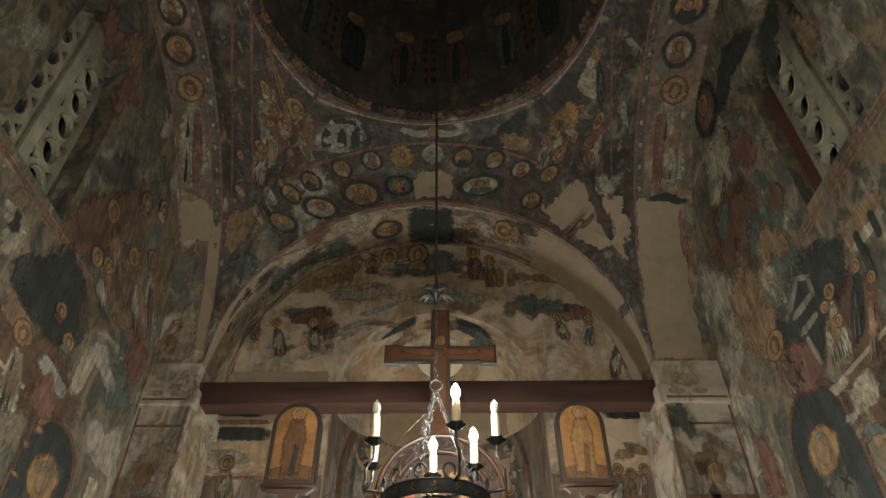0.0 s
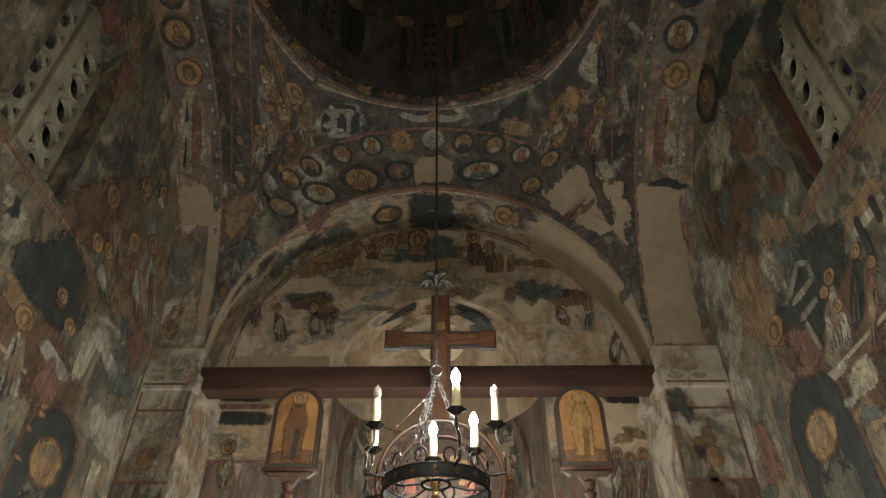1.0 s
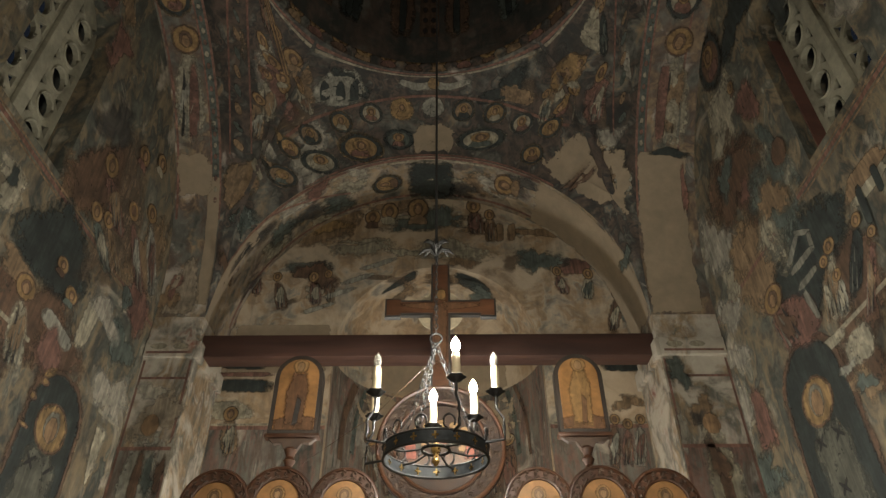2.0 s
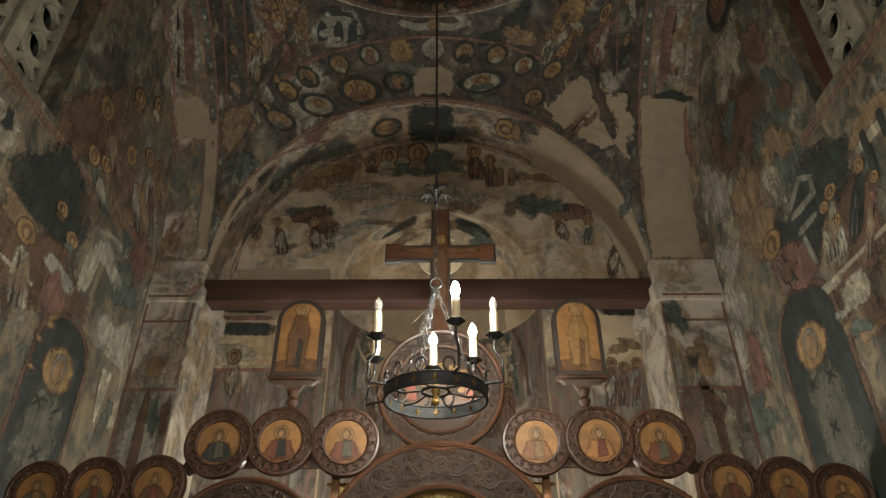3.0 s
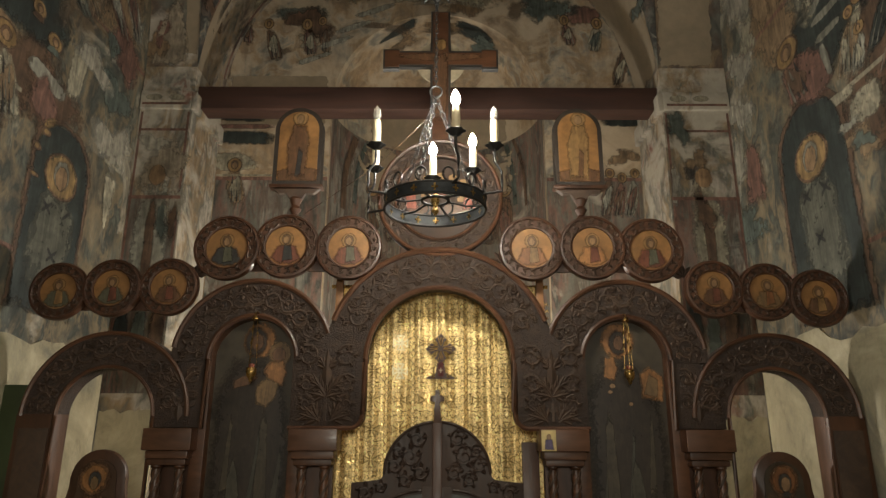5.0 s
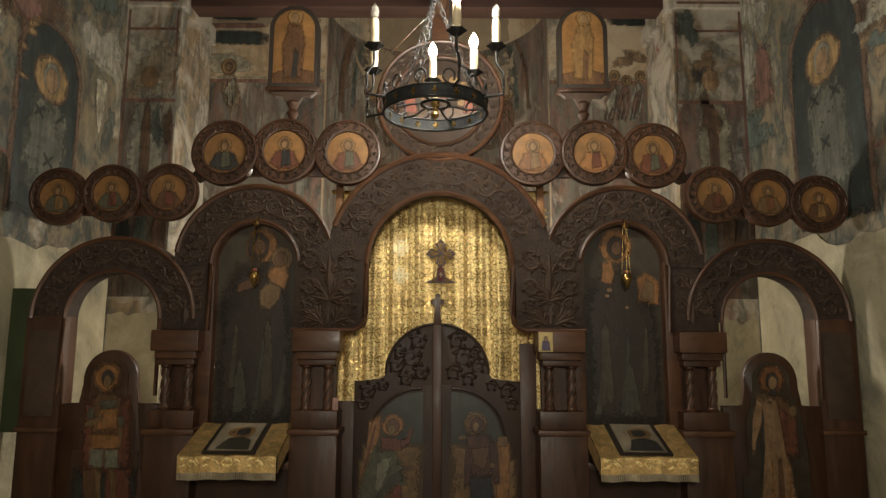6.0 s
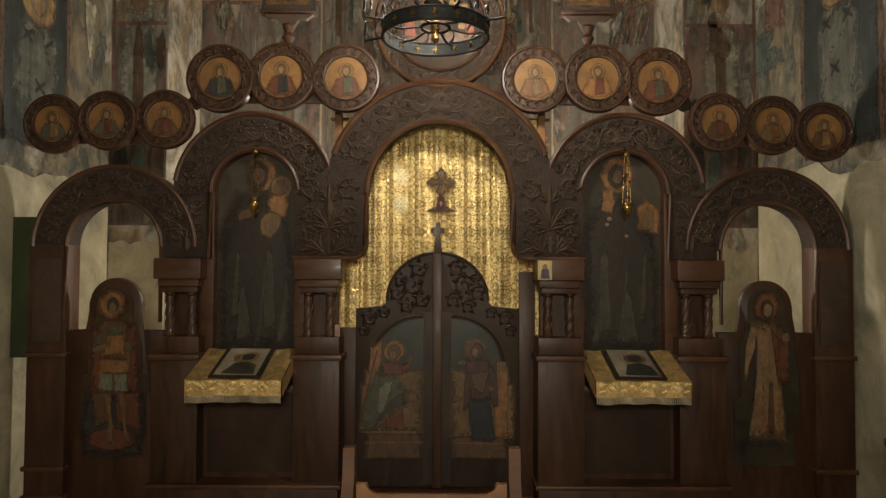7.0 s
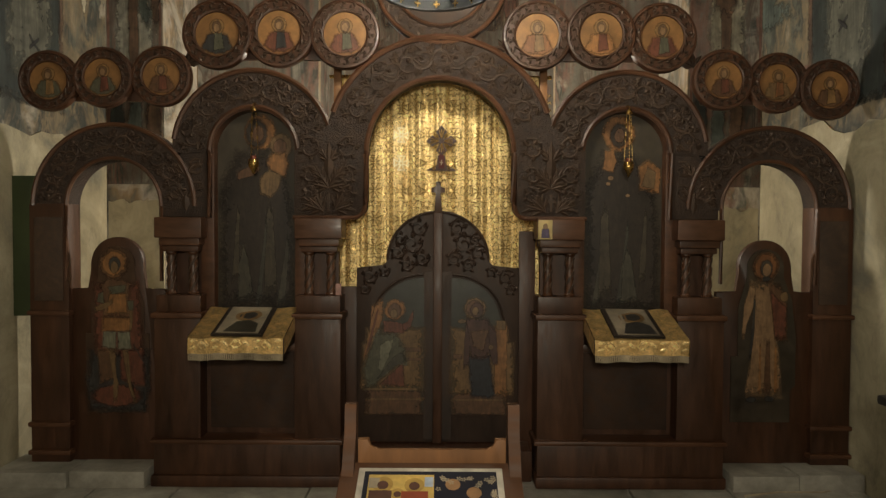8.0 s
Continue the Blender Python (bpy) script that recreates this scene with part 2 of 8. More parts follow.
corner = [math.atan2(y - DY, x - CX) for x, y in ((XR, YE), (XL, YE), (XL, YW), (XR, YW))]
ths = sorted([(c + 2 * math.pi) % (2 * math.pi) for c in corner] + steps(0, 2 * math.pi, 160))
bm = bm_grid(pendentive, ths, steps(0, 1, 14))
shell = tagged(link_mesh("pendentives", bm, M_PEND), "frescoed pendentives below the dome", "pendentive", kind="structure")
shell.data.set_sharp_from_angle(angle=math.pi)


def dome(th, s):
    if s < 0.5:
        return Vector((CX + DR * 0.93 * math.cos(th), DY + DR * 0.93 * math.sin(th), DZ + 2.2 * s * 2))
    a = (s - 0.5) * math.pi
    return Vector((CX + DR * 0.93 * math.cos(a) * math.cos(th), DY + DR * 0.93 * math.cos(a) * math.sin(th), DZ + 2.2 + DR * math.sin(a)))


bm = bm_grid(dome, steps(0, 2 * math.pi, 64), steps(0, 1, 24))
tagged(link_mesh("dome", bm, M_DOME), "dark painted dome on a tall drum", "dome", kind="structure")

# east wall of the sanctuary with the apse niche


def conch(a, b):
    return Vector((AXC + RA * math.cos(a), YA + 0.1 + RA * math.sin(a) * math.cos(b), SPA + RA * math.sin(a) * math.sin(b)))


def apse_low(a, z):
    return Vector((AXC + RA * math.cos(a), YA + 0.1 + RA * math.sin(a), z))


bm = bm_prism([(XL - 0.3, -0.05), (AXC - RA, -0.05)] + arc(AXC, SPA, RA, 180, 0, 40) + [(AXC + RA, -0.05), (XR + 0.3, -0.05), (XR + 0.3, 7.3), (XL - 0.3, 7.3)], YA, YA + 0.12)
lunette = tagged(link_mesh("wall_east", bm, M_APSE), "worn painted lunette wall with the apse niche", "wall", kind="structure")
tagged(link_mesh("apse_conch", bm_grid(conch, steps(0, math.pi, 40), steps(0, math.pi / 2, 20)), M_APSE), "half-dome of the apse with worn painting", "apse", kind="structure")
tagged(link_mesh("apse_wall", bm_grid(apse_low, steps(0, math.pi, 40), steps(0, SPA, 20)), M_LOWER), "curved apse wall with worn painting", "wall", kind="structure")
# closing roof
tagged(link_mesh("ceiling", bm_box(WL - 0.6, WR + 0.6, YB - 0.5, 9.0, 11.9, 12.1), M_STONE), "masonry over the vaults", "ceiling", kind="structure")

# tie beam
tie = thing("tie_beam", "reddish brown wooden tie beam between the piers", "beam")
part("beam", bm_box(XL - 0.05, XR + 0.05, YE + 0.08, YE + 0.28, 4.355, 4.575, 0.012), M_BEAM, tie)

# ---- wall painting ----


def paint_mat(name, colour, wear=0.42, rough=0.75, size=5.0):
    """Pigment that has partly flaked off its wall."""
    m, nt, b = mat(name, rough)
    v = coords(nt)
    n1, n2 = noise_tex(nt, v, 8.0, 4, 0.6, 0.6), noise_tex(nt, v, 26.0, 3, 0.6, 0.2)
    col = mix(nt, 1.0, colour, ramp(nt, n1, [(0.3, grey(0.58)), (0.7, grey(1.4))]), "MULTIPLY")
    col = mix(nt, 0.45, col, ramp(nt, n2, [(0.3, grey(0.6)), (0.7, grey(1.3))]), "MULTIPLY")
    folds = noise_tex(nt, coords(nt, (26, 26, 3.0)), 1.0, 3, 0.6, 0.8)
    col = mix(nt, 0.8, col, ramp(nt, folds, [(0.35, grey(0.58)), (0.5, grey(0.97)), (0.68, grey(1.5))]), "MULTIPLY")
    nt.links.new(col, b.inputs["Base Color"])
    flake = mix(nt, 0.4 if size > 3 else 0.18, noise_tex(nt, coords(nt, shift=(5, 2, 1)), size, 5, 0.6, 0.8), n2)
    at = nt.nodes.new("ShaderNodeAttribute")
    at.attribute_name = "edge"
    body = node(nt, "ShaderNodeMath")
    body.operation = "MULTIPLY_ADD"
    nt.links.new(at.outputs["Fac"], body.inputs[0])
    body.inputs[1].default_value = 0.42
    wide = node(nt, "ShaderNodeMapRange", From_Min=0.35, From_Max=0.65, To_Min=0.28, To_Max=0.72)
    nt.links.new(flake, wide.inputs["Value"])
    nt.links.new(wide.outputs["Result"], body.inputs[2])
    wear += 0.17
    nt.links.new(ramp(nt, body.outputs[0], [(wear - 0.10, grey(0)), (wear + 0.20, grey(0.93 if size > 3 else 0.7))]), b.inputs["Alpha"])
    return m


def patching(name, colour):
    """Bare plaster with broken edges where the painting is lost."""
    m = plain(name, colour, 0.9, vary=0.16, scale=11, relief=0.3)
    nt = m.node_tree
    at = nt.nodes.new("ShaderNodeAttribute")
    at.attribute_name = "edge"
    body = node(nt, "ShaderNodeMath")
    body.operation = "MULTIPLY_ADD"
    nt.links.new(at.outputs["Fac"], body.inputs[0])
    body.inputs[1].default_value = 0.45
    nt.links.new(noise_tex(nt, coords(nt), 7.0, 6, 0.65, 0.5), body.inputs[2])
    nt.links.new(ramp(nt, body.outputs[0], [(0.60, grey(0)), (0.64, grey(1))]), nt.nodes["Principled BSDF"].inputs["Alpha"])
    return m


P_HALO = paint_mat("pigment_ochre", (0.20, 0.128, 0.054), 0.40)
P_RUST = paint_mat("pigment_rust", (0.125, 0.066, 0.049), 0.45)
P_LINE = paint_mat("pigment_red_line", (0.155, 0.080, 0.058), 0.37)
P_CREAM = paint_mat("pigment_cream", (0.24, 0.215, 0.155), 0.47)
P_WHITE = paint_mat("pigment_white", (0.215, 0.205, 0.165), 0.45)
P_NIGHT = paint_mat("pigment_night_blue", (0.022, 0.027, 0.024), 0.35)
P_TEAL = paint_mat("pigment_teal", (0.066, 0.078, 0.066), 0.45)
P_UMBER = paint_mat("pigment_umber", (0.085, 0.050, 0.030), 0.42)
P_FLESH = paint_mat("pigment_flesh", (0.20, 0.125, 0.065), 0.38)
P_BLACK = paint_mat("pigment_black", (0.015, 0.014, 0.013), 0.33)
P_OCHRE = paint_mat("pigment_dull_ochre", (0.17, 0.115, 0.065), 0.42)
P_DIM = paint_mat("pigment_dim_white", (0.125, 0.12, 0.095), 0.45)
P_SHROUD = paint_mat("pigment_grey_olive", (0.072, 0.070, 0.052), 0.45)
P_LOSS = paint_mat("pale_lost_paint", (0.22, 0.18, 0.13), 0.40)
P_PLAST = patching("patching_plaster", (0.235, 0.185, 0.125))
P_LOST = paint_mat("flaked_plaster", (0.30, 0.275, 0.22), 0.455, size=2.2)
P_DARK = paint_mat("soot_stain", (0.050, 0.046, 0.040), 0.45, size=2.2)
P_FADE = paint_mat("faded_umber", (0.12, 0.085, 0.055), 0.46, size=2.5)


def on_north(y, z, o):
    return Vector((WL + o, y, z))


def on_south(y, z, o):
    return Vector((WR - o, y, z))


def on_soffit(x, ang, o):
    return Vector((x, YC + (RS - o) * math.cos(ang), SPR + (RS - o) * math.sin(ang)))


def on_vault(y, ang, o):
    return Vector((CX + (RE - o) * math.cos(ang), y, SPR + (RE - o) * math.sin(ang)))


def on_pendentive(th, s, o):
    p = pendentive(th, s)
    n = (pendentive(th + 0.01, s) - p).cross(pendentive(th, min(1, s + 0.01)) - p if s < 0.99 else p - pendentive(th, s - 0.01))
    n.normalize()
    if n.dot(Vector((CX, DY, 5.0)) - p) < 0:
        n.negate()
    return p + n * o


SHELL = BVHTree.FromPolygons([tuple(v.co) for v in bpy.data.objects["pendentives"].data.vertices], [tuple(f.vertices) for f in bpy.data.objects["pendentives"].data.polygons])


def on_spandrel(x, z, o):
    """The point of the eastern pendentives at x and the height z, or the nearest to it."""
    p, n, _, _ = SHELL.ray_cast(Vector((x, DY - 0.2, z)), Vector((0, 1, 0)))
    if p is None:
        p, n, _, _ = SHELL.find_nearest(Vector((x, YE - 0.5, z)))
    if n.dot(Vector((CX, DY, 5.0)) - p) < 0:
        n = -n
    return p + n * o


def on_drum(th, z, o):
    return Vector((CX + (DR * 0.93 - o) * math.cos(th), DY + (DR * 0.93 - o) * math.sin(th), z))


def on_ring(th, q, o):
    """The leaning ring at the foot of the drum: q runs up it from 0 to 1."""
    r = DR - 0.115 * q - o
    return Vector((CX + r * math.cos(th), DY + r * math.sin(th), DZ - 0.004 + 0.32 * q))


def on_conch(a, b, o):
    r = RA - o
    return Vector((AXC + r * math.cos(a), YA + 0.1 + r * math.sin(a) * math.cos(b), SPA + r * math.sin(a) * math.sin(b)))


def on_lunette(x, z, o):
    return Vector((x, YA - o, z))


def on_pier(x, z, o):
    return Vector((x, YE - o, z))


def on_apse(a, z, o):
    return Vector((AXC + (RA - o) * math.cos(a), YA + 0.1 + (RA - o) * math.sin(a), z))


LAYER = [0]


def lift(o):
    """A hair's breadth of its own for each field, so that no two lie in one plane."""
    LAYER[0] += 1
    return o + 0.00007 * (LAYER[0] % 25)


def mark(bm, rim=()):
    """Notes on each corner how far it lies inside its field of paint."""
    bm.verts.index_update()
    out = {v.index for v in rim}
    lay = bm.verts.layers.float.new("edge")
    for v in bm.verts:
        v[lay] = 0.0 if v.index in out else 1.0
    return bm


def blot(surf, u, v, ru, rv, material, parent, name="painted_halo", o=0.004, n=18, hole=0.0):
    """A round or oval field of paint."""
    bm, o = bmesh.new(), lift(o)
    ru, rv = ru * 1.12, rv * 1.12
    rings = []
    torn = name not in ("painted_halo", "painted_head", "painted_hair", "painted_rim", "painted_medallion", "painted_rosette", "painted_square", "painted_disc", "screen_opening")
    if torn:
        n = 30
    wave = [1 + (0.30 * math.sin(2 * 2 * math.pi * i / n + LAYER[0]) + 0.22 * math.sin(3 * 2 * math.pi * i / n + 2.3 * LAYER[0]) + 0.12 * math.sin(7 * 2 * math.pi * i / n + LAYER[0]) if torn else 0) for i in range(n)]
    for f in (([hole] if hole else [0.04, 0.45 if torn else 0.72]) + [1.0]):
        rings.append([bm.verts.new(surf(u + ru * f * wave[i] * math.cos(2 * math.pi * i / n), v + rv * f * wave[i] * math.sin(2 * math.pi * i / n), o)) for i in range(n)])
    for a, b in zip(rings, rings[1:]):
        for i in range(n):
            bm.faces.new((a[i], a[(i + 1) % n], b[(i + 1) % n], b[i]))
    if not hole:
        bm.faces.new(rings[0])
    mark(bm, rings[-1])
    return part(name, bm, material, parent)


def band(surf, u0, u1, v0, v1, material, parent, name="painted_border", o=0.004, nu=6, nv=6):
    o, rim = lift(o), name == "plaster_patch"
    nu, nv = (max(nu, 9), max(nv, 24)) if rim else (nu, nv)
    bm = bm_grid(lambda u, v: surf(u, v, o), steps(u0, u1, nu), steps(v0, v1, nv))
    return part(name, mark(bm, {v for e in bm.edges if len(e.link_faces) == 1 for v in e.verts} if rim else ()), material, parent)


def shape(surf, pts, material, parent, name="painted_robe", o=0.005, ragged_edge=True):
    """A field of paint within the outline pts, rounded and a little uneven, fading at its rim."""
    bm, o = bmesh.new(), lift(o)
    cu, cv = sum(p[0] for p in pts) / len(pts), sum(p[1] for p in pts) / len(pts)
    pts = [(cu + (u - cu) * 1.14, cv + (v - cv) * 1.14) for u, v in pts]
    fine, k = [], len(pts)
    for p, q in zip(pts, pts[1:] + pts[:1]) if not ragged_edge else ():
        fine += [(p[0] + (q[0] - p[0]) * k / 3, p[1] + (q[1] - p[1]) * k / 3) for k in range(3)]
    for i in range(k if ragged_edge else 0):
        p, q, r = pts[i - 1], pts[i], pts[(i + 1) % k]
        a, b = [((q[e] * 0.72 + p[e] * 0.28), (q[e] * 0.72 + r[e] * 0.28)) for e in (0, 1)]
        fine += [(a[0], b[0]), (a[0] * 0.25 + q[0] * 0.5 + a[1] * 0.25, b[0] * 0.25 + q[1] * 0.5 + b[1] * 0.25), (a[1], b[1])]
    for i, (u, v) in enumerate(fine if ragged_edge else ()):
        g = 1 + 0.13 * noise.noise((i * 0.9, LAYER[0] * 1.7, 0.3))
        fine[i] = (cu + (u - cu) * g, cv + (v - cv) * g)
    c = bm.verts.new(surf(cu, cv, o))
    body = (0.88 if "niche" in name else 0.68) if not ragged_edge else 0.72 if name in ("painted_house", "painted_fold", "painted_opening", "painted_panel", "painted_wing", "painted_throne") else 0.58
    mid = [bm.verts.new(surf(cu + (u - cu) * body, cv + (v - cv) * body, o)) for u, v in fine]
    out = [bm.verts.new(surf(u, v, o)) for u, v in fine]
    k = len(fine)
    for i in range(k):
        j = (i + 1) % k
        bm.faces.new((c, mid[i], mid[j]))
        bm.faces.new((mid[i], out[i], out[j], mid[j]))
    mark(bm, out)
    return part(name, bm, material, parent)


def saint(surf, u, v, w, h, parent, robe, cloak, su=1.0, lean=0.0, o=0.004, halo=True):
    """A standing draped shape with its halo: v is the foot, h the height, w the half width; su scales u to metres."""
    r = 0.10 * h if h > 0.7 else 0.13 * h
    rv = r
    q = lambda a, b: (u + (a + lean * b) * w / su, v + b * h)
    shape(surf, [q(-0.75, 0), q(0.75, 0), q(0.95, 0.45), q(0.62, 0.80), q(-0.62, 0.80), q(-0.95, 0.45)], robe, parent, "painted_robe", o)
    shape(surf, [q(-0.25, 0.03), q(0.30, 0.03), q(0.22, 0.62), q(-0.10, 0.76), q(-0.32, 0.5)], cloak, parent, "painted_cloak", o + 0.002)
    hu, hv = q(0, 0.88)
    if halo:
        blot(surf, hu, hv, r * 1.15 / su, rv * 1.15, P_HALO, parent, "painted_halo", o + 0.003)
    blot(surf, hu, hv - 0.01 * h, r * 0.55 / su, rv * 0.7, P_FLESH, parent, "painted_head", o + 0.005, 12)


def line(surf, pts, w, su, material, parent, name="painted_border", o=0.007):
    """A painted line of half width w through a few points, smoothed; su is how far a step in u goes for one in v."""
    o, path = lift(o), []
    for i in range(len(pts) - 1):
        a, b, c, d = pts[max(0, i - 1)], pts[i], pts[i + 1], pts[min(len(pts) - 1, i + 2)]
        for k in range(8):
            f = k / 8
            path.append(tuple(0.5 * (2 * b[e] + (c[e] - a[e]) * f + (2 * a[e] - 5 * b[e] + 4 * c[e] - d[e]) * f * f + (3 * b[e] - a[e] - 3 * c[e] + d[e]) * f ** 3) for e in (0, 1)))
    path.append(pts[-1])
    bm, last = bmesh.new(), None
    for i, (u, v) in enumerate(path):
        p, q = path[max(0, i - 1)], path[min(len(path) - 1, i + 1)]
        du, dv = (q[0] - p[0]) / su, q[1] - p[1]
        n = math.hypot(du, dv) or 1.0
        pair = [bm.verts.new(surf(u - e * dv / n * w * su ** 0.5, v + e * du / n * w / su ** 0.5, o)) for e in (-1, 1)]
        if last:
            bm.faces.new((last[0], pair[0], pair[1], last[1]))
        last = pair
    return part(name, mark(bm), material, parent)


def haloed_head(surf, u, v, ru, rv, robe, parent, halo, o=0.011):
    """A halo with a dark rim, the head in it and the shoulders below."""
    blot(surf, u, v, ru, rv, halo, parent, "painted_halo", o, 22)
    blot(surf, u, v, ru * 0.98, rv * 0.98, P_UMBER, parent, "painted_rim", o + 0.001, 22, hole=0.84)
    shape(surf, [(u - 1.0 * ru, v - 1.5 * rv), (u + 1.0 * ru, v - 1.5 * rv), (u + 0.75 * ru, v - 0.75 * rv), (u, v - 0.5 * rv), (u - 0.75 * ru, v - 0.75 * rv)], robe, parent, "painted_robe", o + 0.0015)
    blot(surf, u, v + 0.02 * rv, 0.50 * ru, 0.60 * rv, P_UMBER, parent, "painted_hair", o + 0.003, 14)
    blot(surf, u, v - 0.10 * rv, 0.30 * ru, 0.44 * rv, P_FLESH, parent, "painted_head", o + 0.0045, 12)


def figure(surf, u0, v0, u1, v1, w, ru, rv, robe, cloak, parent, o=0.006):
    """A standing draped shape from its foot u0, v0 to the middle of its halo u1, v1: robe, cloak, folds and head."""
    def q(a, b):
        return (u0 + (u1 - u0) * b + a * w, v0 + (v1 - v0) * b)
    shape(surf, [q(-0.85, 0), q(0.85, 0), q(1.0, 0.4), q(0.78, 0.72), q(0.3, 0.86), q(-0.3, 0.86), q(-0.78, 0.72), q(-1.0, 0.4)], robe, parent, "painted_robe", o)
    shape(surf, [q(-0.95, 0.30), q(0.1, 0.08), q(0.72, 0.45), q(0.62, 0.76), q(-0.25, 0.60)], cloak, parent, "painted_cloak", o + 0.002)
    for a, b0, b1, m in ((-0.55, 0.03, 0.42, P_BLACK), (-0.30, 0.02, 0.50, P_DIM), (0.02, 0.04, 0.38, P_BLACK), (0.42, 0.03, 0.55, P_DIM), (0.10, 0.42, 0.70, P_DIM), (-0.40, 0.50, 0.74, P_BLACK)):
        shape(surf, [q(a - 0.09, b0), q(a + 0.09, b0), q(a + 0.16, (b0 + b1) / 2), q(a + 0.10, b1), q(a + 0.02, (b0 + b1) / 2)], m, parent, "painted_fold", o + 0.0035)
    blot(surf, u1, v1, ru, rv, P_HALO, parent, "painted_halo", o + 0.003, 22)
    blot(surf, u1, v1, ru * 0.98, rv * 0.98, P_UMBER, parent, "painted_rim", o + 0.004, 22, hole=0.84)
    blot(surf, u1, v1 + 0.02 * rv, 0.50 * ru, 0.60 * rv, P_UMBER, parent, "painted_hair", o + 0.005, 14)
    blot(surf, u1, v1 - 0.10 * rv, 0.30 * ru, 0.44 * rv, P_FLESH, parent, "painted_head", o + 0.0065, 12)


def medallion_bust(surf, u, v, ru, rv, ground, robe, parent, o=0.011):
    """A round field with a rim and a haloed half-length shape in it."""
    blot(surf, u, v, ru, rv, ground, parent, "painted_medallion", o, 24)
    blot(surf, u, v, ru * 0.94, rv * 0.94, P_NIGHT, parent, "painted_medallion", o + 0.001, 24, hole=0.70)
    shape(surf, [(u - 0.55 * ru, v - 0.68 * rv), (u + 0.55 * ru, v - 0.68 * rv), (u + 0.42 * ru, v - 0.15 * rv), (u, v + 0.05 * rv), (u - 0.42 * ru, v - 0.15 * rv)], robe, parent, "painted_robe", o + 0.002)
    blot(surf, u, v + 0.22 * rv, 0.40 * ru, 0.42 * rv, P_HALO, parent, "painted_halo", o + 0.0035, 14)
    blot(surf, u, v + 0.20 * rv, 0.24 * ru, 0.30 * rv, P_UMBER, parent, "painted_hair", o + 0.005, 12)
    blot(surf, u, v + 0.16 * rv, 0.14 * ru, 0.22 * rv, P_FLESH, parent, "painted_head", o + 0.0065, 10)


for wall, surf, sgn in ((wall_n, on_north, -1), (wall_s, on_south, 1)):
    # horizontal borders between the registers
    for z, hgt, mm in ((4.60, 0.034, P_LINE), (4.645, 0.016, P_OCHRE), (4.565, 0.016, P_OCHRE), (3.62, 0.03, P_CREAM), (2.66, 0.03, P_LINE)):
        for y0, y1 in ((0.45, 2.0), (2.0, 3.85), (3.85 if z != 3.62 else 4.75, 5.18)):
            if z == 3.62:
                y0, y1 = (y0, min(y1, 3.7)) if y0 < 3.8 else (y0, y1)
            band(surf, y0, y1, z, z + hgt, mm, wall, nu=10, nv=1)
    # bishop under a painted arch
    ny, nz = (4.25, 3.38) if sgn < 0 else (4.12, 3.49)
    w = 0.29 if sgn < 0 else 0.34
    arch = [(ny - w, 2.45)] + [(ny - w * math.cos(a), nz - 0.05 + w * 0.95 * math.sin(a)) for a in steps(0, math.pi, 12)] + [(ny + w, 2.45)]
    shape(surf, [(ny + (u - ny) * 1.14, v + (0.04 if v > 2.5 else 0)) for u, v in arch], P_UMBER, wall, "painted_niche_border", 0.004, False)
    shape(surf, arch, P_NIGHT, wall, "painted_niche", 0.0055, False)
    hz = nz - 0.10
    blot(surf, ny, hz, 0.185, 0.150, P_HALO, wall, "painted_halo", 0.0075, 24)
    blot(surf, ny, hz, 0.183, 0.148, P_UMBER, wall, "painted_rim", 0.0085, 24, hole=0.88)
    blot(surf, ny, hz + 0.01, 0.092, 0.105, P_DIM, wall, "painted_hair", 0.0088, 16)
    blot(surf, ny, hz - 0.01, 0.068, 0.082, P_FLESH, wall, "painted_head", 0.0095, 16)
    shape(surf, [(ny - 0.24, 2.5), (ny + 0.24, 2.5), (ny + 0.21, hz - 0.25), (ny + 0.08, hz - 0.14), (ny - 0.08, hz - 0.14), (ny - 0.21, hz - 0.25)], P_SHROUD, wall, "painted_robe", 0.0075)
    for du, dv in ((-0.11, -0.25), (0.12, -0.24), (0.03, -0.55)):
        for k in (-1, 1):
            c0, c1 = ny + du, hz + dv
            shape(surf, [(c0 - 0.045, c1 - 0.035 * k - 0.013), (c0 + 0.045, c1 + 0.035 * k - 0.013), (c0 + 0.045, c1 + 0.035 * k + 0.013), (c0 - 0.045, c1 - 0.035 * k + 0.013)], P_BLACK, wall, "painted_cross", 0.0100 + 0.001 * k)
# scenes on the north and south walls
blot(on_north, 3.587, 3.756, 0.386, 0.355, P_UMBER, wall_n, "painted_ground", 0.0036)
blot(on_north, 3.993, 3.742, 0.255, 0.259, P_UMBER, wall_n, "painted_ground", 0.0038)
shape(on_north, [(3.115, 4.142), (3.536, 4.698), (4.061, 4.433), (3.969, 4.080), (3.405, 3.970)], P_NIGHT, wall_n, "painted_sky", 0.0040)
blot(on_north, 2.966, 4.331, 0.158, 0.161, P_CREAM, wall_n, "painted_wing", 0.0060)
blot(on_north, 2.967, 4.356, 0.058, 0.060, P_NIGHT, wall_n, "painted_ground", 0.0090)
shape(on_north, [(3.100, 3.999), (3.157, 4.044), (3.599, 3.974), (3.587, 3.897), (3.230, 3.847)], P_OCHRE, wall_n, "painted_roof", 0.0050)
figure(on_north, 3.628, 3.413, 3.464, 3.884, 0.106, 0.105, 0.083, P_CREAM, P_OCHRE, wall_n)
haloed_head(on_north, 3.712, 4.234, 0.069, 0.056, P_UMBER, wall_n, P_HALO)
haloed_head(on_north, 3.919, 4.118, 0.079, 0.060, P_TEAL, wall_n, P_HALO)
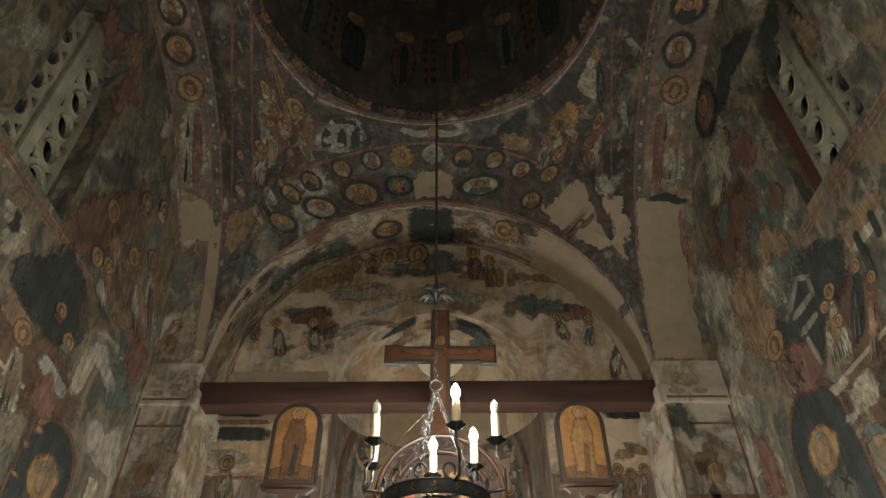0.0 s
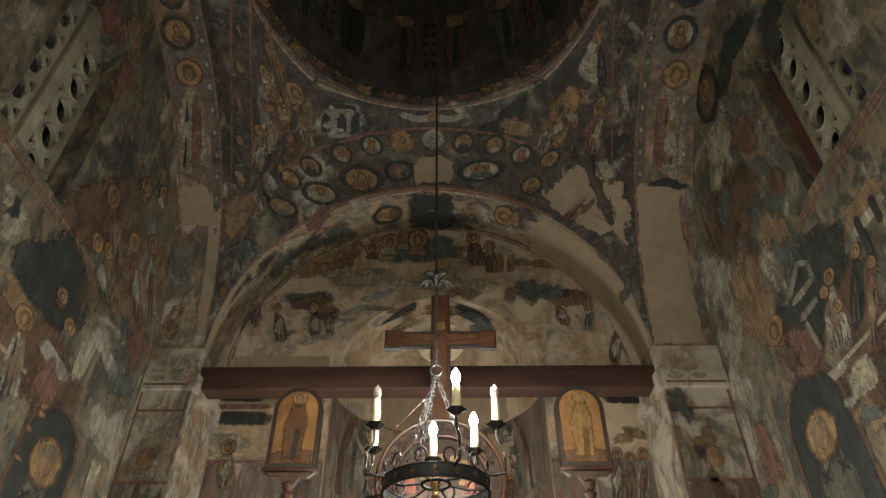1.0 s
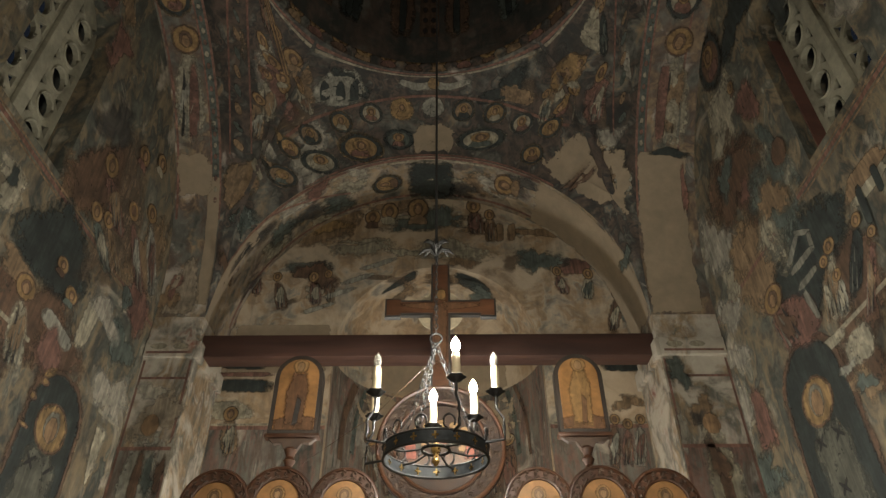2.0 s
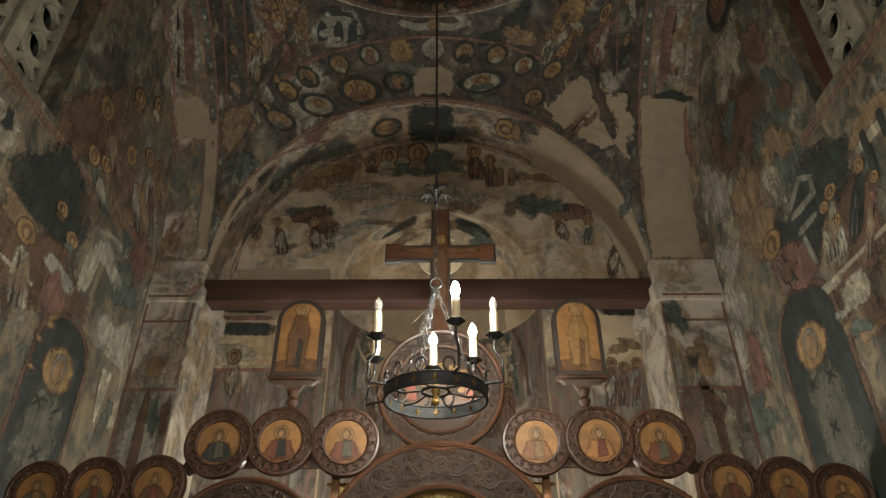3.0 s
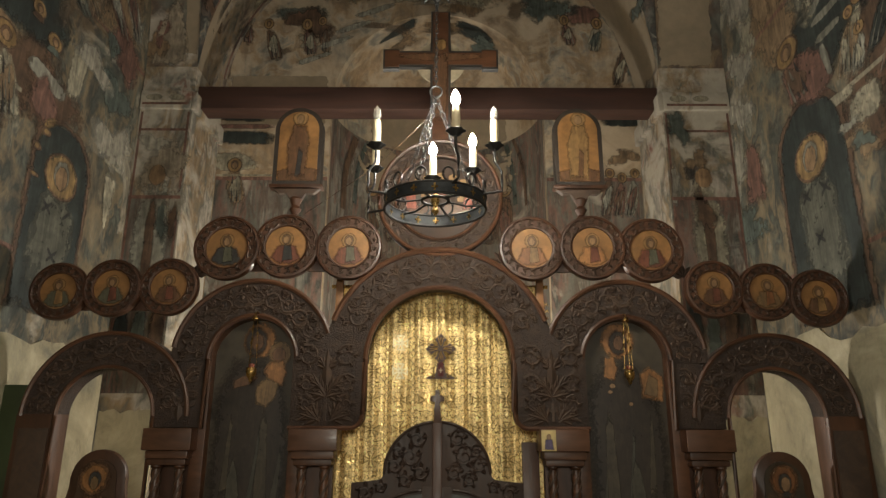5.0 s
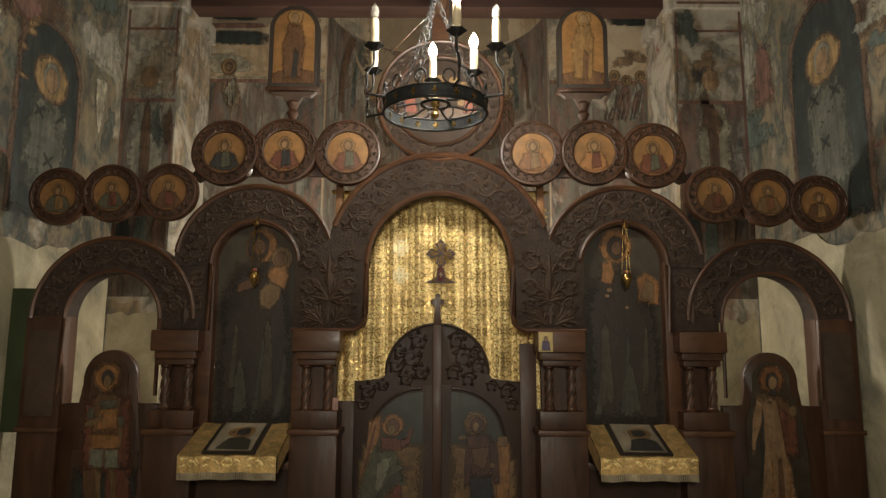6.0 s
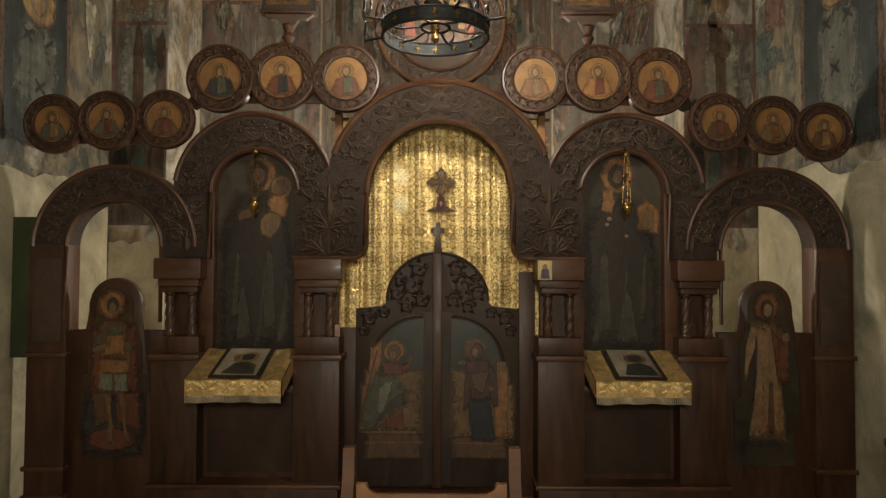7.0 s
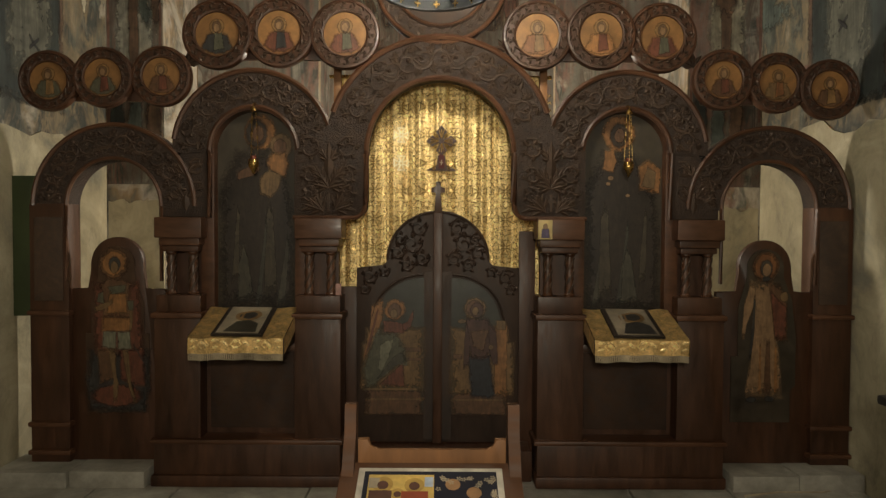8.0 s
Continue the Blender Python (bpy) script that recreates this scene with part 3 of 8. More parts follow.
shape(on_north, [(3.697, 3.823), (3.748, 3.932), (4.136, 3.864), (4.076, 3.766)], P_WHITE, wall_n, "painted_house", 0.0050)
shape(on_north, [(4.136, 3.864), (4.131, 4.231), (4.349, 4.296), (4.303, 3.911)], P_CREAM, wall_n, "painted_house", 0.0050)
shape(on_north, [(3.752, 3.651), (3.899, 3.902), (4.114, 3.660), (3.933, 3.529)], P_RUST, wall_n, "painted_cloak", 0.0050)
shape(on_north, [(3.951, 3.115), (3.951, 3.526), (4.102, 3.634), (4.116, 3.137)], P_HALO, wall_n, "painted_throne", 0.0050)
blot(on_north, 3.929, 3.374, 0.049, 0.031, P_UMBER, wall_n, "painted_square", 0.0090)
blot(on_north, 3.929, 3.374, 0.027, 0.017, P_HALO, wall_n, "painted_square", 0.0105)
blot(on_north, 3.943, 3.188, 0.061, 0.019, P_UMBER, wall_n, "painted_square", 0.0090)
blot(on_north, 3.943, 3.188, 0.034, 0.011, P_HALO, wall_n, "painted_square", 0.0105)
blot(on_north, 4.001, 3.503, 0.051, 0.032, P_UMBER, wall_n, "painted_square", 0.0090)
blot(on_north, 4.001, 3.503, 0.028, 0.018, P_HALO, wall_n, "painted_square", 0.0105)
blot(on_north, 4.881, 3.789, 0.271, 0.236, P_LOST, wall_n, "flaked_patch", 0.0060)
blot(on_north, 4.787, 4.175, 0.208, 0.196, P_TEAL, wall_n, "painted_remnant", 0.0060)
blot(on_north, 4.420, 4.265, 0.241, 0.136, P_LOST, wall_n, "flaked_patch", 0.0060)
shape(on_north, [(4.888, 3.042), (4.773, 3.560), (4.985, 3.555)], P_CREAM, wall_n, "painted_robe", 0.0050)
blot(on_north, 4.186, 5.027, 0.402, 0.567, P_FADE, wall_n, "painted_ground", 0.0036)
blot(on_north, 4.728, 5.025, 0.349, 0.371, P_OCHRE, wall_n, "painted_ground", 0.0039)
blot(on_north, 3.621, 4.829, 0.274, 0.273, P_OCHRE, wall_n, "painted_ground", 0.0038)
shape(on_north, [(3.305, 4.753), (3.475, 5.121), (3.941, 5.701), (4.184, 5.335), (3.782, 4.640)], P_UMBER, wall_n, "painted_hill", 0.0040)
figure(on_north, 4.172, 4.898, 3.801, 5.263, 0.178, 0.102, 0.103, P_RUST, P_OCHRE, wall_n)
figure(on_north, 4.210, 4.538, 3.837, 4.821, 0.130, 0.084, 0.077, P_TEAL, P_CREAM, wall_n)
figure(on_north, 4.406, 4.622, 4.009, 4.881, 0.100, 0.077, 0.069, P_OCHRE, P_OCHRE, wall_n)
figure(on_north, 4.784, 4.709, 4.292, 5.208, 0.124, 0.091, 0.082, P_RUST, P_WHITE, wall_n)
figure(on_north, 5.018, 4.804, 4.584, 5.422, 0.126, 0.098, 0.087, P_WHITE, P_RUST, wall_n)
haloed_head(on_north, 4.167, 5.736, 0.095, 0.098, P_RUST, wall_n, P_HALO)
haloed_head(on_north, 4.468, 5.933, 0.089, 0.090, P_CREAM, wall_n, P_HALO)
shape(on_north, [(4.928, 4.304), (4.549, 4.555), (4.659, 4.856), (5.145, 4.707)], P_RUST, wall_n, "painted_robe", 0.0050)
shape(on_north, [(4.611, 4.381), (4.499, 4.658), (4.802, 4.608)], P_TEAL, wall_n, "painted_robe", 0.0050)
blot(on_north, 3.314, 6.157, 0.159, 0.206, P_RUST, wall_n, "painted_wing", 0.0060)
blot(on_north, 3.678, 5.624, 0.226, 0.258, P_DARK, wall_n, "soot", 0.0060)
blot(on_north, 2.320, 5.416, 0.153, 0.240, P_LOST, wall_n, "flaked_patch", 0.0060)
blot(on_north, 2.881, 6.345, 0.168, 0.246, P_RUST, wall_n, "painted_robe", 0.0060)
blot(on_north, 3.189, 6.587, 0.132, 0.183, P_OCHRE, wall_n, "painted_robe", 0.0060)
blot(on_south, 4.012, 5.955, 0.358, 0.401, P_CREAM, wall_s, "painted_ground", 0.0036)
blot(on_south, 4.390, 4.633, 0.444, 0.310, P_OCHRE, wall_s, "painted_ground", 0.0037)
blot(on_south, 4.796, 5.167, 0.338, 0.352, P_LOST, wall_s, "flaked_patch", 0.0045)
medallion_bust(on_south, 3.858, 6.605, 0.234, 0.287, P_UMBER, P_RUST, wall_s)
blot(on_south, 4.160, 5.408, 0.429, 0.444, P_UMBER, wall_s, "painted_mandorla", 0.0060)
blot(on_south, 4.160, 5.408, 0.350, 0.366, P_UMBER, wall_s, "painted_mandorla", 0.0075)
blot(on_south, 4.285, 5.524, 0.156, 0.168, P_TEAL, wall_s, "painted_cloak", 0.0090)
blot(on_south, 4.058, 5.187, 0.094, 0.104, P_RUST, wall_s, "painted_cloak", 0.0090)
blot(on_south, 3.739, 4.871, 0.390, 0.400, P_CREAM, wall_s, "painted_mandorla", 0.0060)
blot(on_south, 3.739, 4.871, 0.331, 0.342, P_TEAL, wall_s, "painted_mandorla", 0.0075)
blot(on_south, 3.753, 4.855, 0.186, 0.191, P_OCHRE, wall_s, "painted_robe", 0.0090)
blot(on_south, 3.474, 5.054, 0.104, 0.110, P_UMBER, wall_s, "painted_head", 0.0100)
shape(on_south, [(3.829, 5.897), (3.469, 5.943), (3.485, 5.439), (3.692, 5.568)], P_RUST, wall_s, "painted_hill", 0.0050)
haloed_head(on_south, 3.722, 6.069, 0.052, 0.063, P_UMBER, wall_s, P_HALO)
shape(on_south, [(3.677, 5.586), (3.483, 5.372), (3.358, 4.661), (3.520, 4.702)], P_TEAL, wall_s, "painted_hill", 0.0040)
shape(on_south, [(4.224, 5.960), (4.012, 5.955), (3.991, 5.716), (4.627, 5.357), (4.669, 5.596)], P_CREAM, wall_s, "painted_cloak", 0.0050)
blot(on_south, 4.447, 4.874, 0.194, 0.184, P_OCHRE, wall_s, "painted_remnant", 0.0060)
blot(on_south, 4.740, 4.706, 0.170, 0.128, P_CREAM, wall_s, "painted_remnant", 0.0060)
blot(on_south, 4.900, 4.527, 0.232, 0.170, P_LOST, wall_s, "flaked_patch", 0.0060)
blot(on_south, 5.041, 4.206, 0.254, 0.170, P_LOST, wall_s, "flaked_patch", 0.0060)
blot(on_south, 3.313, 6.477, 0.303, 0.226, P_NIGHT, wall_s, "painted_ground", 0.0060)
blot(on_south, 2.772, 6.039, 0.177, 0.268, P_NIGHT, wall_s, "painted_ground", 0.0060)
blot(on_south, 2.297, 5.266, 0.200, 0.208, P_LOST, wall_s, "flaked_patch", 0.0060)
blot(on_south, 2.448, 5.582, 0.112, 0.167, P_OCHRE, wall_s, "painted_remnant", 0.0060)
blot(on_south, 3.303, 3.866, 0.320, 0.308, P_UMBER, wall_s, "painted_ground", 0.0037)
blot(on_south, 3.522, 3.456, 0.186, 0.277, P_UMBER, wall_s, "painted_ground", 0.0037)
shape(on_south, [(3.740, 4.571), (3.162, 4.380), (3.144, 4.132), (4.005, 3.719), (4.315, 4.170)], P_NIGHT, wall_s, "painted_sky", 0.0040)
shape(on_south, [(3.885, 4.336), (3.664, 4.448), (3.628, 4.400), (3.846, 4.288)], P_DIM, wall_s, "painted_house", 0.0080)
shape(on_south, [(3.682, 4.473), (3.497, 4.355), (3.501, 4.309), (3.685, 4.425)], P_DIM, wall_s, "painted_house", 0.0080)
shape(on_south, [(3.502, 4.349), (3.523, 4.203), (3.581, 4.219), (3.555, 4.352)], P_DIM, wall_s, "painted_house", 0.0080)
shape(on_south, [(3.867, 4.264), (3.546, 4.258), (3.523, 4.203), (3.839, 4.206)], P_DIM, wall_s, "painted_house", 0.0080)
shape(on_south, [(3.871, 4.125), (3.577, 4.123), (3.569, 4.072), (3.849, 4.063)], P_DIM, wall_s, "painted_house", 0.0080)
shape(on_south, [(3.849, 4.063), (3.781, 4.055), (3.730, 3.813), (3.789, 3.823)], P_DIM, wall_s, "painted_house", 0.0080)
figure(on_south, 4.118, 3.824, 4.208, 4.240, 0.161, 0.145, 0.106, P_RUST, P_UMBER, wall_s)
shape(on_south, [(4.058, 4.153), (3.755, 4.002), (3.762, 3.748), (4.005, 3.719), (4.238, 3.891)], P_RUST, wall_s, "painted_cloak", 0.0080)
figure(on_south, 3.572, 3.716, 3.391, 4.121, 0.079, 0.063, 0.053, P_CREAM, P_OCHRE, wall_s)
figure(on_south, 3.508, 3.677, 3.435, 3.925, 0.068, 0.053, 0.042, P_WHITE, P_CREAM, wall_s)
figure(on_south, 3.657, 3.727, 3.500, 4.072, 0.066, 0.050, 0.041, P_OCHRE, P_CREAM, wall_s)
figure(on_south, 3.339, 3.728, 3.075, 4.075, 0.080, 0.051, 0.046, P_NIGHT, P_NIGHT, wall_s)
figure(on_south, 3.302, 3.551, 3.001, 3.930, 0.069, 0.041, 0.036, P_RUST, P_OCHRE, wall_s)
shape(on_south, [(3.647, 3.562), (3.357, 3.566), (3.360, 3.368), (3.670, 3.369)], P_CREAM, wall_s, "painted_house", 0.0050)
shape(on_south, [(3.916, 3.670), (3.578, 3.640), (3.594, 3.571), (3.896, 3.587)], P_CREAM, wall_s, "painted_house", 0.0050)
shape(on_south, [(3.054, 4.191), (2.670, 4.194), (2.685, 4.119), (3.014, 4.112)], P_CREAM, wall_s, "painted_house", 0.0050)
shape(on_south, [(3.001, 4.328), (2.686, 4.325), (2.622, 4.190), (3.098, 4.183)], P_OCHRE, wall_s, "painted_house", 0.0040)
shape(on_south, [(2.980, 4.216), (2.918, 4.205), (2.947, 3.969), (3.003, 3.981)], P_NIGHT, wall_s, "painted_opening", 0.0090)
shape(on_south, [(2.802, 4.233), (2.744, 4.222), (2.757, 4.058), (2.811, 4.064)], P_NIGHT, wall_s, "painted_opening", 0.0090)
blot(on_south, 3.582, 3.272, 0.136, 0.099, P_OCHRE, wall_s, "painted_shield", 0.0060)
blot(on_south, 3.582, 3.272, 0.083, 0.065, P_TEAL, wall_s, "painted_shield", 0.0090)
blot(on_south, 3.673, 3.406, 0.093, 0.046, P_WHITE, wall_s, "painted_cloth", 0.0090)
shape(on_south, [(3.745, 3.518), (3.600, 3.519), (3.712, 3.125), (3.835, 3.141)], P_UMBER, wall_s, "painted_column", 0.0050)
blot(on_south, 5.152, 3.742, 0.143, 0.290, P_LOST, wall_s, "flaked_patch", 0.0060)
shape(on_south, [(4.998, 3.921), (4.801, 3.779), (4.737, 3.343), (5.085, 3.383)], P_RUST, wall_s, "painted_cloak", 0.0050)
blot(on_south, 5.142, 3.224, 0.371, 0.128, P_TEAL, wall_s, "painted_robe", 0.0060)

arch_n, arch_s = bpy.data.objects["side_arch_north"], bpy.data.objects["side_arch_south"]
for ob, xi, xo, q in ((arch_n, XL, WL, -1), (arch_s, XR, WR, 1)):
    xm = (xi + xo) / 2 + q * 0.03
    for e, wd, mm in ((0.0, 0.022, P_LINE), (0.022, 0.065, P_TEAL), (0.087, 0.018, P_LINE), (0.41, 0.022, P_LINE)):
        band(on_soffit, xi + q * e, xi + q * (e + wd), 0.42, math.pi - 0.1, mm, ob, nu=1, nv=60)
    for i in range(34):
        blot(on_soffit, xi + q * 0.055, 0.5 + 0.045 * i, 0.018, 0.012, P_CREAM if i % 2 else P_RUST, ob, "painted_rosette", 0.006, 8)
# bare patches where the painting is lost
band(on_soffit, XR + 0.01, WR - 0.08, 0.0, 0.70, P_PLAST, arch_s, "plaster_patch", 0.006, 4, 12)
band(on_soffit, XL - 0.13, XL - 0.01, 0.05, 0.60, P_PLAST, arch_n, "plaster_patch", 0.006, 3, 12)
vault, pend = bpy.data.objects["sanctuary_vault"], bpy.data.objects["pendentives"]
drum, east = bpy.data.objects["dome"], math.pi / 2
for y, wd, mm in ((5.205, 0.035, P_LINE), (5.25, 0.03, P_CREAM), (5.80, 0.035, P_LINE)):
    band(on_vault, y, y + wd, 0.95, math.pi - 0.12, mm, vault, nu=1, nv=50)
band(on_vault, 5.21, 5.88, 0.0, 0.98, P_PLAST, vault, "plaster_patch", 0.006, 6, 20)
band(on_vault, 5.22, 5.40, math.pi - 0.55, math.pi, P_PLAST, vault, "plaster_patch", 0.006, 3, 12)
for s_, wd, mm in ((0.005, 0.02, P_LINE), (0.955, 0.02, P_LINE), (0.93, 0.018, P_CREAM)):
    k = 0.52 if s_ < 0.5 else math.pi
    band(on_pendentive, east - k, east + k, s_, s_ + wd, mm, pend, nu=80, nv=1)
figure(on_soffit, -2.461, 0.751, -2.403, 1.143, 0.149, 0.128, 0.053, P_CREAM, P_WHITE, arch_n)
shape(on_soffit, [(-2.483, 0.758), (-2.372, 0.758), (-2.328, 1.044), (-2.416, 1.044)], P_RUST, arch_n, "painted_panel", 0.0110)
medallion_bust(on_soffit, -2.434, 1.297, 0.153, 0.068, P_HALO, P_RUST, arch_n)
medallion_bust(on_soffit, -2.411, 1.449, 0.130, 0.062, P_CREAM, P_UMBER, arch_n)
shape(on_soffit, [(-2.608, 0.700), (-2.273, 0.688), (-2.280, 0.512), (-2.582, 0.524)], P_PLAST, arch_n, "plaster_patch", 0.0060)
shape(on_soffit, [(-2.374, 0.298), (-2.240, 0.008), (-2.623, 0.009)], P_LOSS, arch_n, "plaster_patch", 0.0060)
blot(on_soffit, -2.504, 0.142, 0.057, 0.053, P_RUST, arch_n, "painted_remnant", 0.0100)
blot(on_soffit, -2.555, 0.082, 0.086, 0.063, P_OCHRE, arch_n, "painted_remnant", 0.0090)
figure(on_soffit, 2.231, 0.718, 2.234, 1.124, 0.155, 0.129, 0.054, P_CREAM, P_OCHRE, arch_s)
shape(on_soffit, [(2.069, 0.737), (2.164, 0.737), (2.183, 1.035), (2.084, 1.035)], P_RUST, arch_s, "painted_panel", 0.0110)
blot(on_soffit, 2.219, 0.686, 0.145, 0.021, P_NIGHT, arch_s, "painted_foot", 0.0120)
medallion_bust(on_soffit, 2.205, 1.283, 0.155, 0.072, P_CREAM, P_RUST, arch_s)
medallion_bust(on_soffit, 2.213, 1.448, 0.168, 0.064, P_HALO, P_NIGHT, arch_s)
blot(on_soffit, 2.358, 0.526, 0.029, 0.095, P_LINE, arch_s, "painted_remnant", 0.0120)
medallion_bust(on_spandrel, -1.607, 6.633, 0.107, 0.084, P_HALO, P_UMBER, pend)
medallion_bust(on_spandrel, -1.417, 6.816, 0.113, 0.087, P_OCHRE, P_NIGHT, pend)
medallion_bust(on_spandrel, -1.100, 7.007, 0.119, 0.089, P_HALO, P_CREAM, pend)
medallion_bust(on_spandrel, -0.779, 7.134, 0.123, 0.089, P_CREAM, P_RUST, pend)
medallion_bust(on_spandrel, -0.444, 7.200, 0.125, 0.089, P_HALO, P_UMBER, pend)
medallion_bust(on_spandrel, 0.236, 7.183, 0.125, 0.089, P_OCHRE, P_NIGHT, pend)
medallion_bust(on_spandrel, 0.578, 7.122, 0.123, 0.087, P_HALO, P_CREAM, pend)
medallion_bust(on_spandrel, 0.862, 6.980, 0.120, 0.090, P_CREAM, P_RUST, pend)
medallion_bust(on_spandrel, 1.153, 6.859, 0.114, 0.081, P_HALO, P_UMBER, pend)
blot(on_spandrel, -0.104, 7.223, 0.126, 0.088, P_WHITE, pend, "painted_disc", 0.0090)
shape(on_spandrel, [(-0.300, 7.086), (0.109, 7.081), (0.106, 6.746), (-0.298, 6.751)], P_PLAST, pend, "plaster_patch", 0.0080)
shape(on_spandrel, [(-0.089, 7.407), (-0.278, 7.393), (-0.476, 7.414), (-0.502, 7.381), (-0.279, 7.351), (-0.090, 7.359)], P_WHITE, pend, "painted_wing", 0.0090)
shape(on_spandrel, [(-0.089, 7.407), (0.099, 7.387), (0.298, 7.404), (0.323, 7.369), (0.098, 7.345), (-0.090, 7.359)], P_WHITE, pend, "painted_wing", 0.0090)
blot(on_spandrel, -0.096, 7.391, 0.063, 0.033, P_HALO, pend, "painted_halo", 0.0120)
medallion_bust(on_spandrel, -0.885, 6.797, 0.231, 0.147, P_HALO, P_RUST, pend)
medallion_bust(on_spandrel, -1.306, 6.583, 0.198, 0.118, P_CREAM, P_CREAM, pend)
medallion_bust(on_spandrel, -1.675, 6.342, 0.150, 0.099, P_OCHRE, P_TEAL, pend)
medallion_bust(on_spandrel, -0.481, 6.921, 0.162, 0.107, P_TEAL, P_RUST, pend)
medallion_bust(on_spandrel, 0.420, 6.900, 0.261, 0.114, P_CREAM, P_TEAL, pend)
medallion_bust(on_spandrel, 0.960, 6.667, 0.119, 0.102, P_HALO, P_UMBER, pend)
line(on_spandrel, [(-1.684, 6.666), (-1.361, 6.976), (-0.766, 7.231), (-0.078, 7.313), (0.670, 7.178), (1.334, 6.803)], 0.0111, 1.57, P_LINE, pend, "painted_border", 0.0070)
shape(on_spandrel, [(1.360, 6.678), (1.849, 6.302), (1.821, 5.708), (1.591, 5.997), (1.206, 6.351), (1.073, 6.561)], P_PLAST, pend, "plaster_patch", 0.0080)
blot(on_spandrel, 1.386, 6.273, 0.137, 0.064, P_UMBER, pend, "painted_remnant", 0.0110)
blot(on_spandrel, 1.777, 6.141, 0.068, 0.083, P_OCHRE, pend, "painted_remnant", 0.0120)
blot(on_spandrel, 1.814, 6.042, 0.085, 0.092, P_WHITE, pend, "plaster_patch", 0.0130)
blot(on_spandrel, -1.720, 6.974, 0.163, 0.146, P_RUST, pend, "painted_ground", 0.0048)
blot(on_spandrel, -1.457, 7.170, 0.125, 0.091, P_OCHRE, pend, "painted_ground", 0.0050)
blot(on_spandrel, 1.551, 6.891, 0.125, 0.123, P_RUST, pend, "painted_ground", 0.0048)
blot(on_spandrel, 1.218, 7.109, 0.129, 0.087, P_OCHRE, pend, "painted_ground", 0.0050)
shape(on_spandrel, [(-1.414, 7.058), (-1.292, 7.257), (-1.112, 7.370), (-0.908, 7.383), (-0.839, 7.228)], P_WHITE, pend, "painted_house", 0.0050)
shape(on_spandrel, [(-1.306, 7.120), (-1.214, 7.156), (-1.215, 7.249), (-1.252, 7.267), (-1.301, 7.211)], P_NIGHT, pend, "painted_opening", 0.0080)
shape(on_spandrel, [(-1.145, 7.166), (-1.050, 7.197), (-1.051, 7.291), (-1.090, 7.312), (-1.140, 7.259)], P_NIGHT, pend, "painted_opening", 0.0080)
shape(on_spandrel, [(-1.002, 7.199), (-0.906, 7.225), (-0.907, 7.320), (-0.947, 7.342), (-0.998, 7.292)], P_NIGHT, pend, "painted_opening", 0.0080)
blot(on_spandrel, -1.005, 7.283, 0.238, 0.072, P_NIGHT, pend, "painted_ground", 0.0045)
blot(on_spandrel, 0.698, 7.284, 0.243, 0.072, P_NIGHT, pend, "painted_ground", 0.0045)
haloed_head(on_spandrel, -1.737, 7.188, 0.082, 0.035, P_RUST, pend, P_HALO)
haloed_head(on_spandrel, -1.534, 7.273, 0.096, 0.053, P_OCHRE, pend, P_HALO)
haloed_head(on_spandrel, -1.646, 7.121, 0.070, 0.047, P_CREAM, pend, P_HALO)
haloed_head(on_spandrel, -1.801, 7.252, 0.044, 0.034, P_CREAM, pend, P_HALO)
haloed_head(on_spandrel, -1.666, 7.349, 0.042, 0.025, P_OCHRE, pend, P_HALO)
figure(on_spandrel, -1.578, 6.894, -1.631, 7.061, 0.025, 0.068, 0.054, P_RUST, P_CREAM, pend)
figure(on_spandrel, -1.781, 6.739, -1.806, 7.092, 0.082, 0.062, 0.029, P_CREAM, P_OCHRE, pend)
figure(on_spandrel, -1.427, 6.983, -1.487, 7.122, 0.068, 0.034, 0.030, P_CREAM, P_UMBER, pend)
figure(on_spandrel, -1.749, 7.323, -1.728, 7.447, 0.037, 0.026, 0.010, P_UMBER, P_OCHRE, pend)
figure(on_spandrel, -1.910, 6.555, -1.876, 6.889, 0.065, 0.058, 0.037, P_OCHRE, P_WHITE, pend)
shape(on_spandrel, [(-2.112, 6.234), (-1.935, 6.354), (-1.862, 6.226), (-1.957, 5.961), (-2.138, 5.822), (-2.161, 6.051)], P_OCHRE, pend, "painted_throne", 0.0050)
shape(on_spandrel, [(-1.944, 6.341), (-1.893, 6.379), (-1.835, 6.244), (-1.880, 6.202)], P_CREAM, pend, "painted_throne", 0.0080)
blot(on_spandrel, -1.983, 5.737, 0.104, 0.129, P_TEAL, pend, "painted_remnant", 0.0060)
blot(on_spandrel, -1.802, 6.489, 0.042, 0.079, P_LOST, pend, "flaked_patch", 0.0060)
haloed_head(on_spandrel, 1.297, 7.169, 0.147, 0.100, P_CREAM, pend, P_HALO)
haloed_head(on_spandrel, 1.405, 7.187, 0.078, 0.037, P_OCHRE, pend, P_HALO)
haloed_head(on_spandrel, 1.252, 6.969, 0.074, 0.037, P_RUST, pend, P_HALO)
haloed_head(on_spandrel, 1.531, 7.381, 0.030, 0.018, P_OCHRE, pend, P_HALO)
figure(on_spandrel, 1.569, 6.710, 1.614, 7.031, 0.080, 0.048, 0.046, P_RUST, P_CREAM, pend)
figure(on_spandrel, 1.360, 6.808, 1.365, 7.023, 0.004, 0.069, 0.057, P_CREAM, P_OCHRE, pend)
figure(on_spandrel, 1.085, 6.929, 1.111, 7.128, 0.068, 0.050, 0.026, P_CREAM, P_TEAL, pend)
shape(on_spandrel, [(0.639, 7.209), (0.667, 7.318), (0.907, 7.240), (0.998, 7.097)], P_OCHRE, pend, "painted_house", 0.0050)
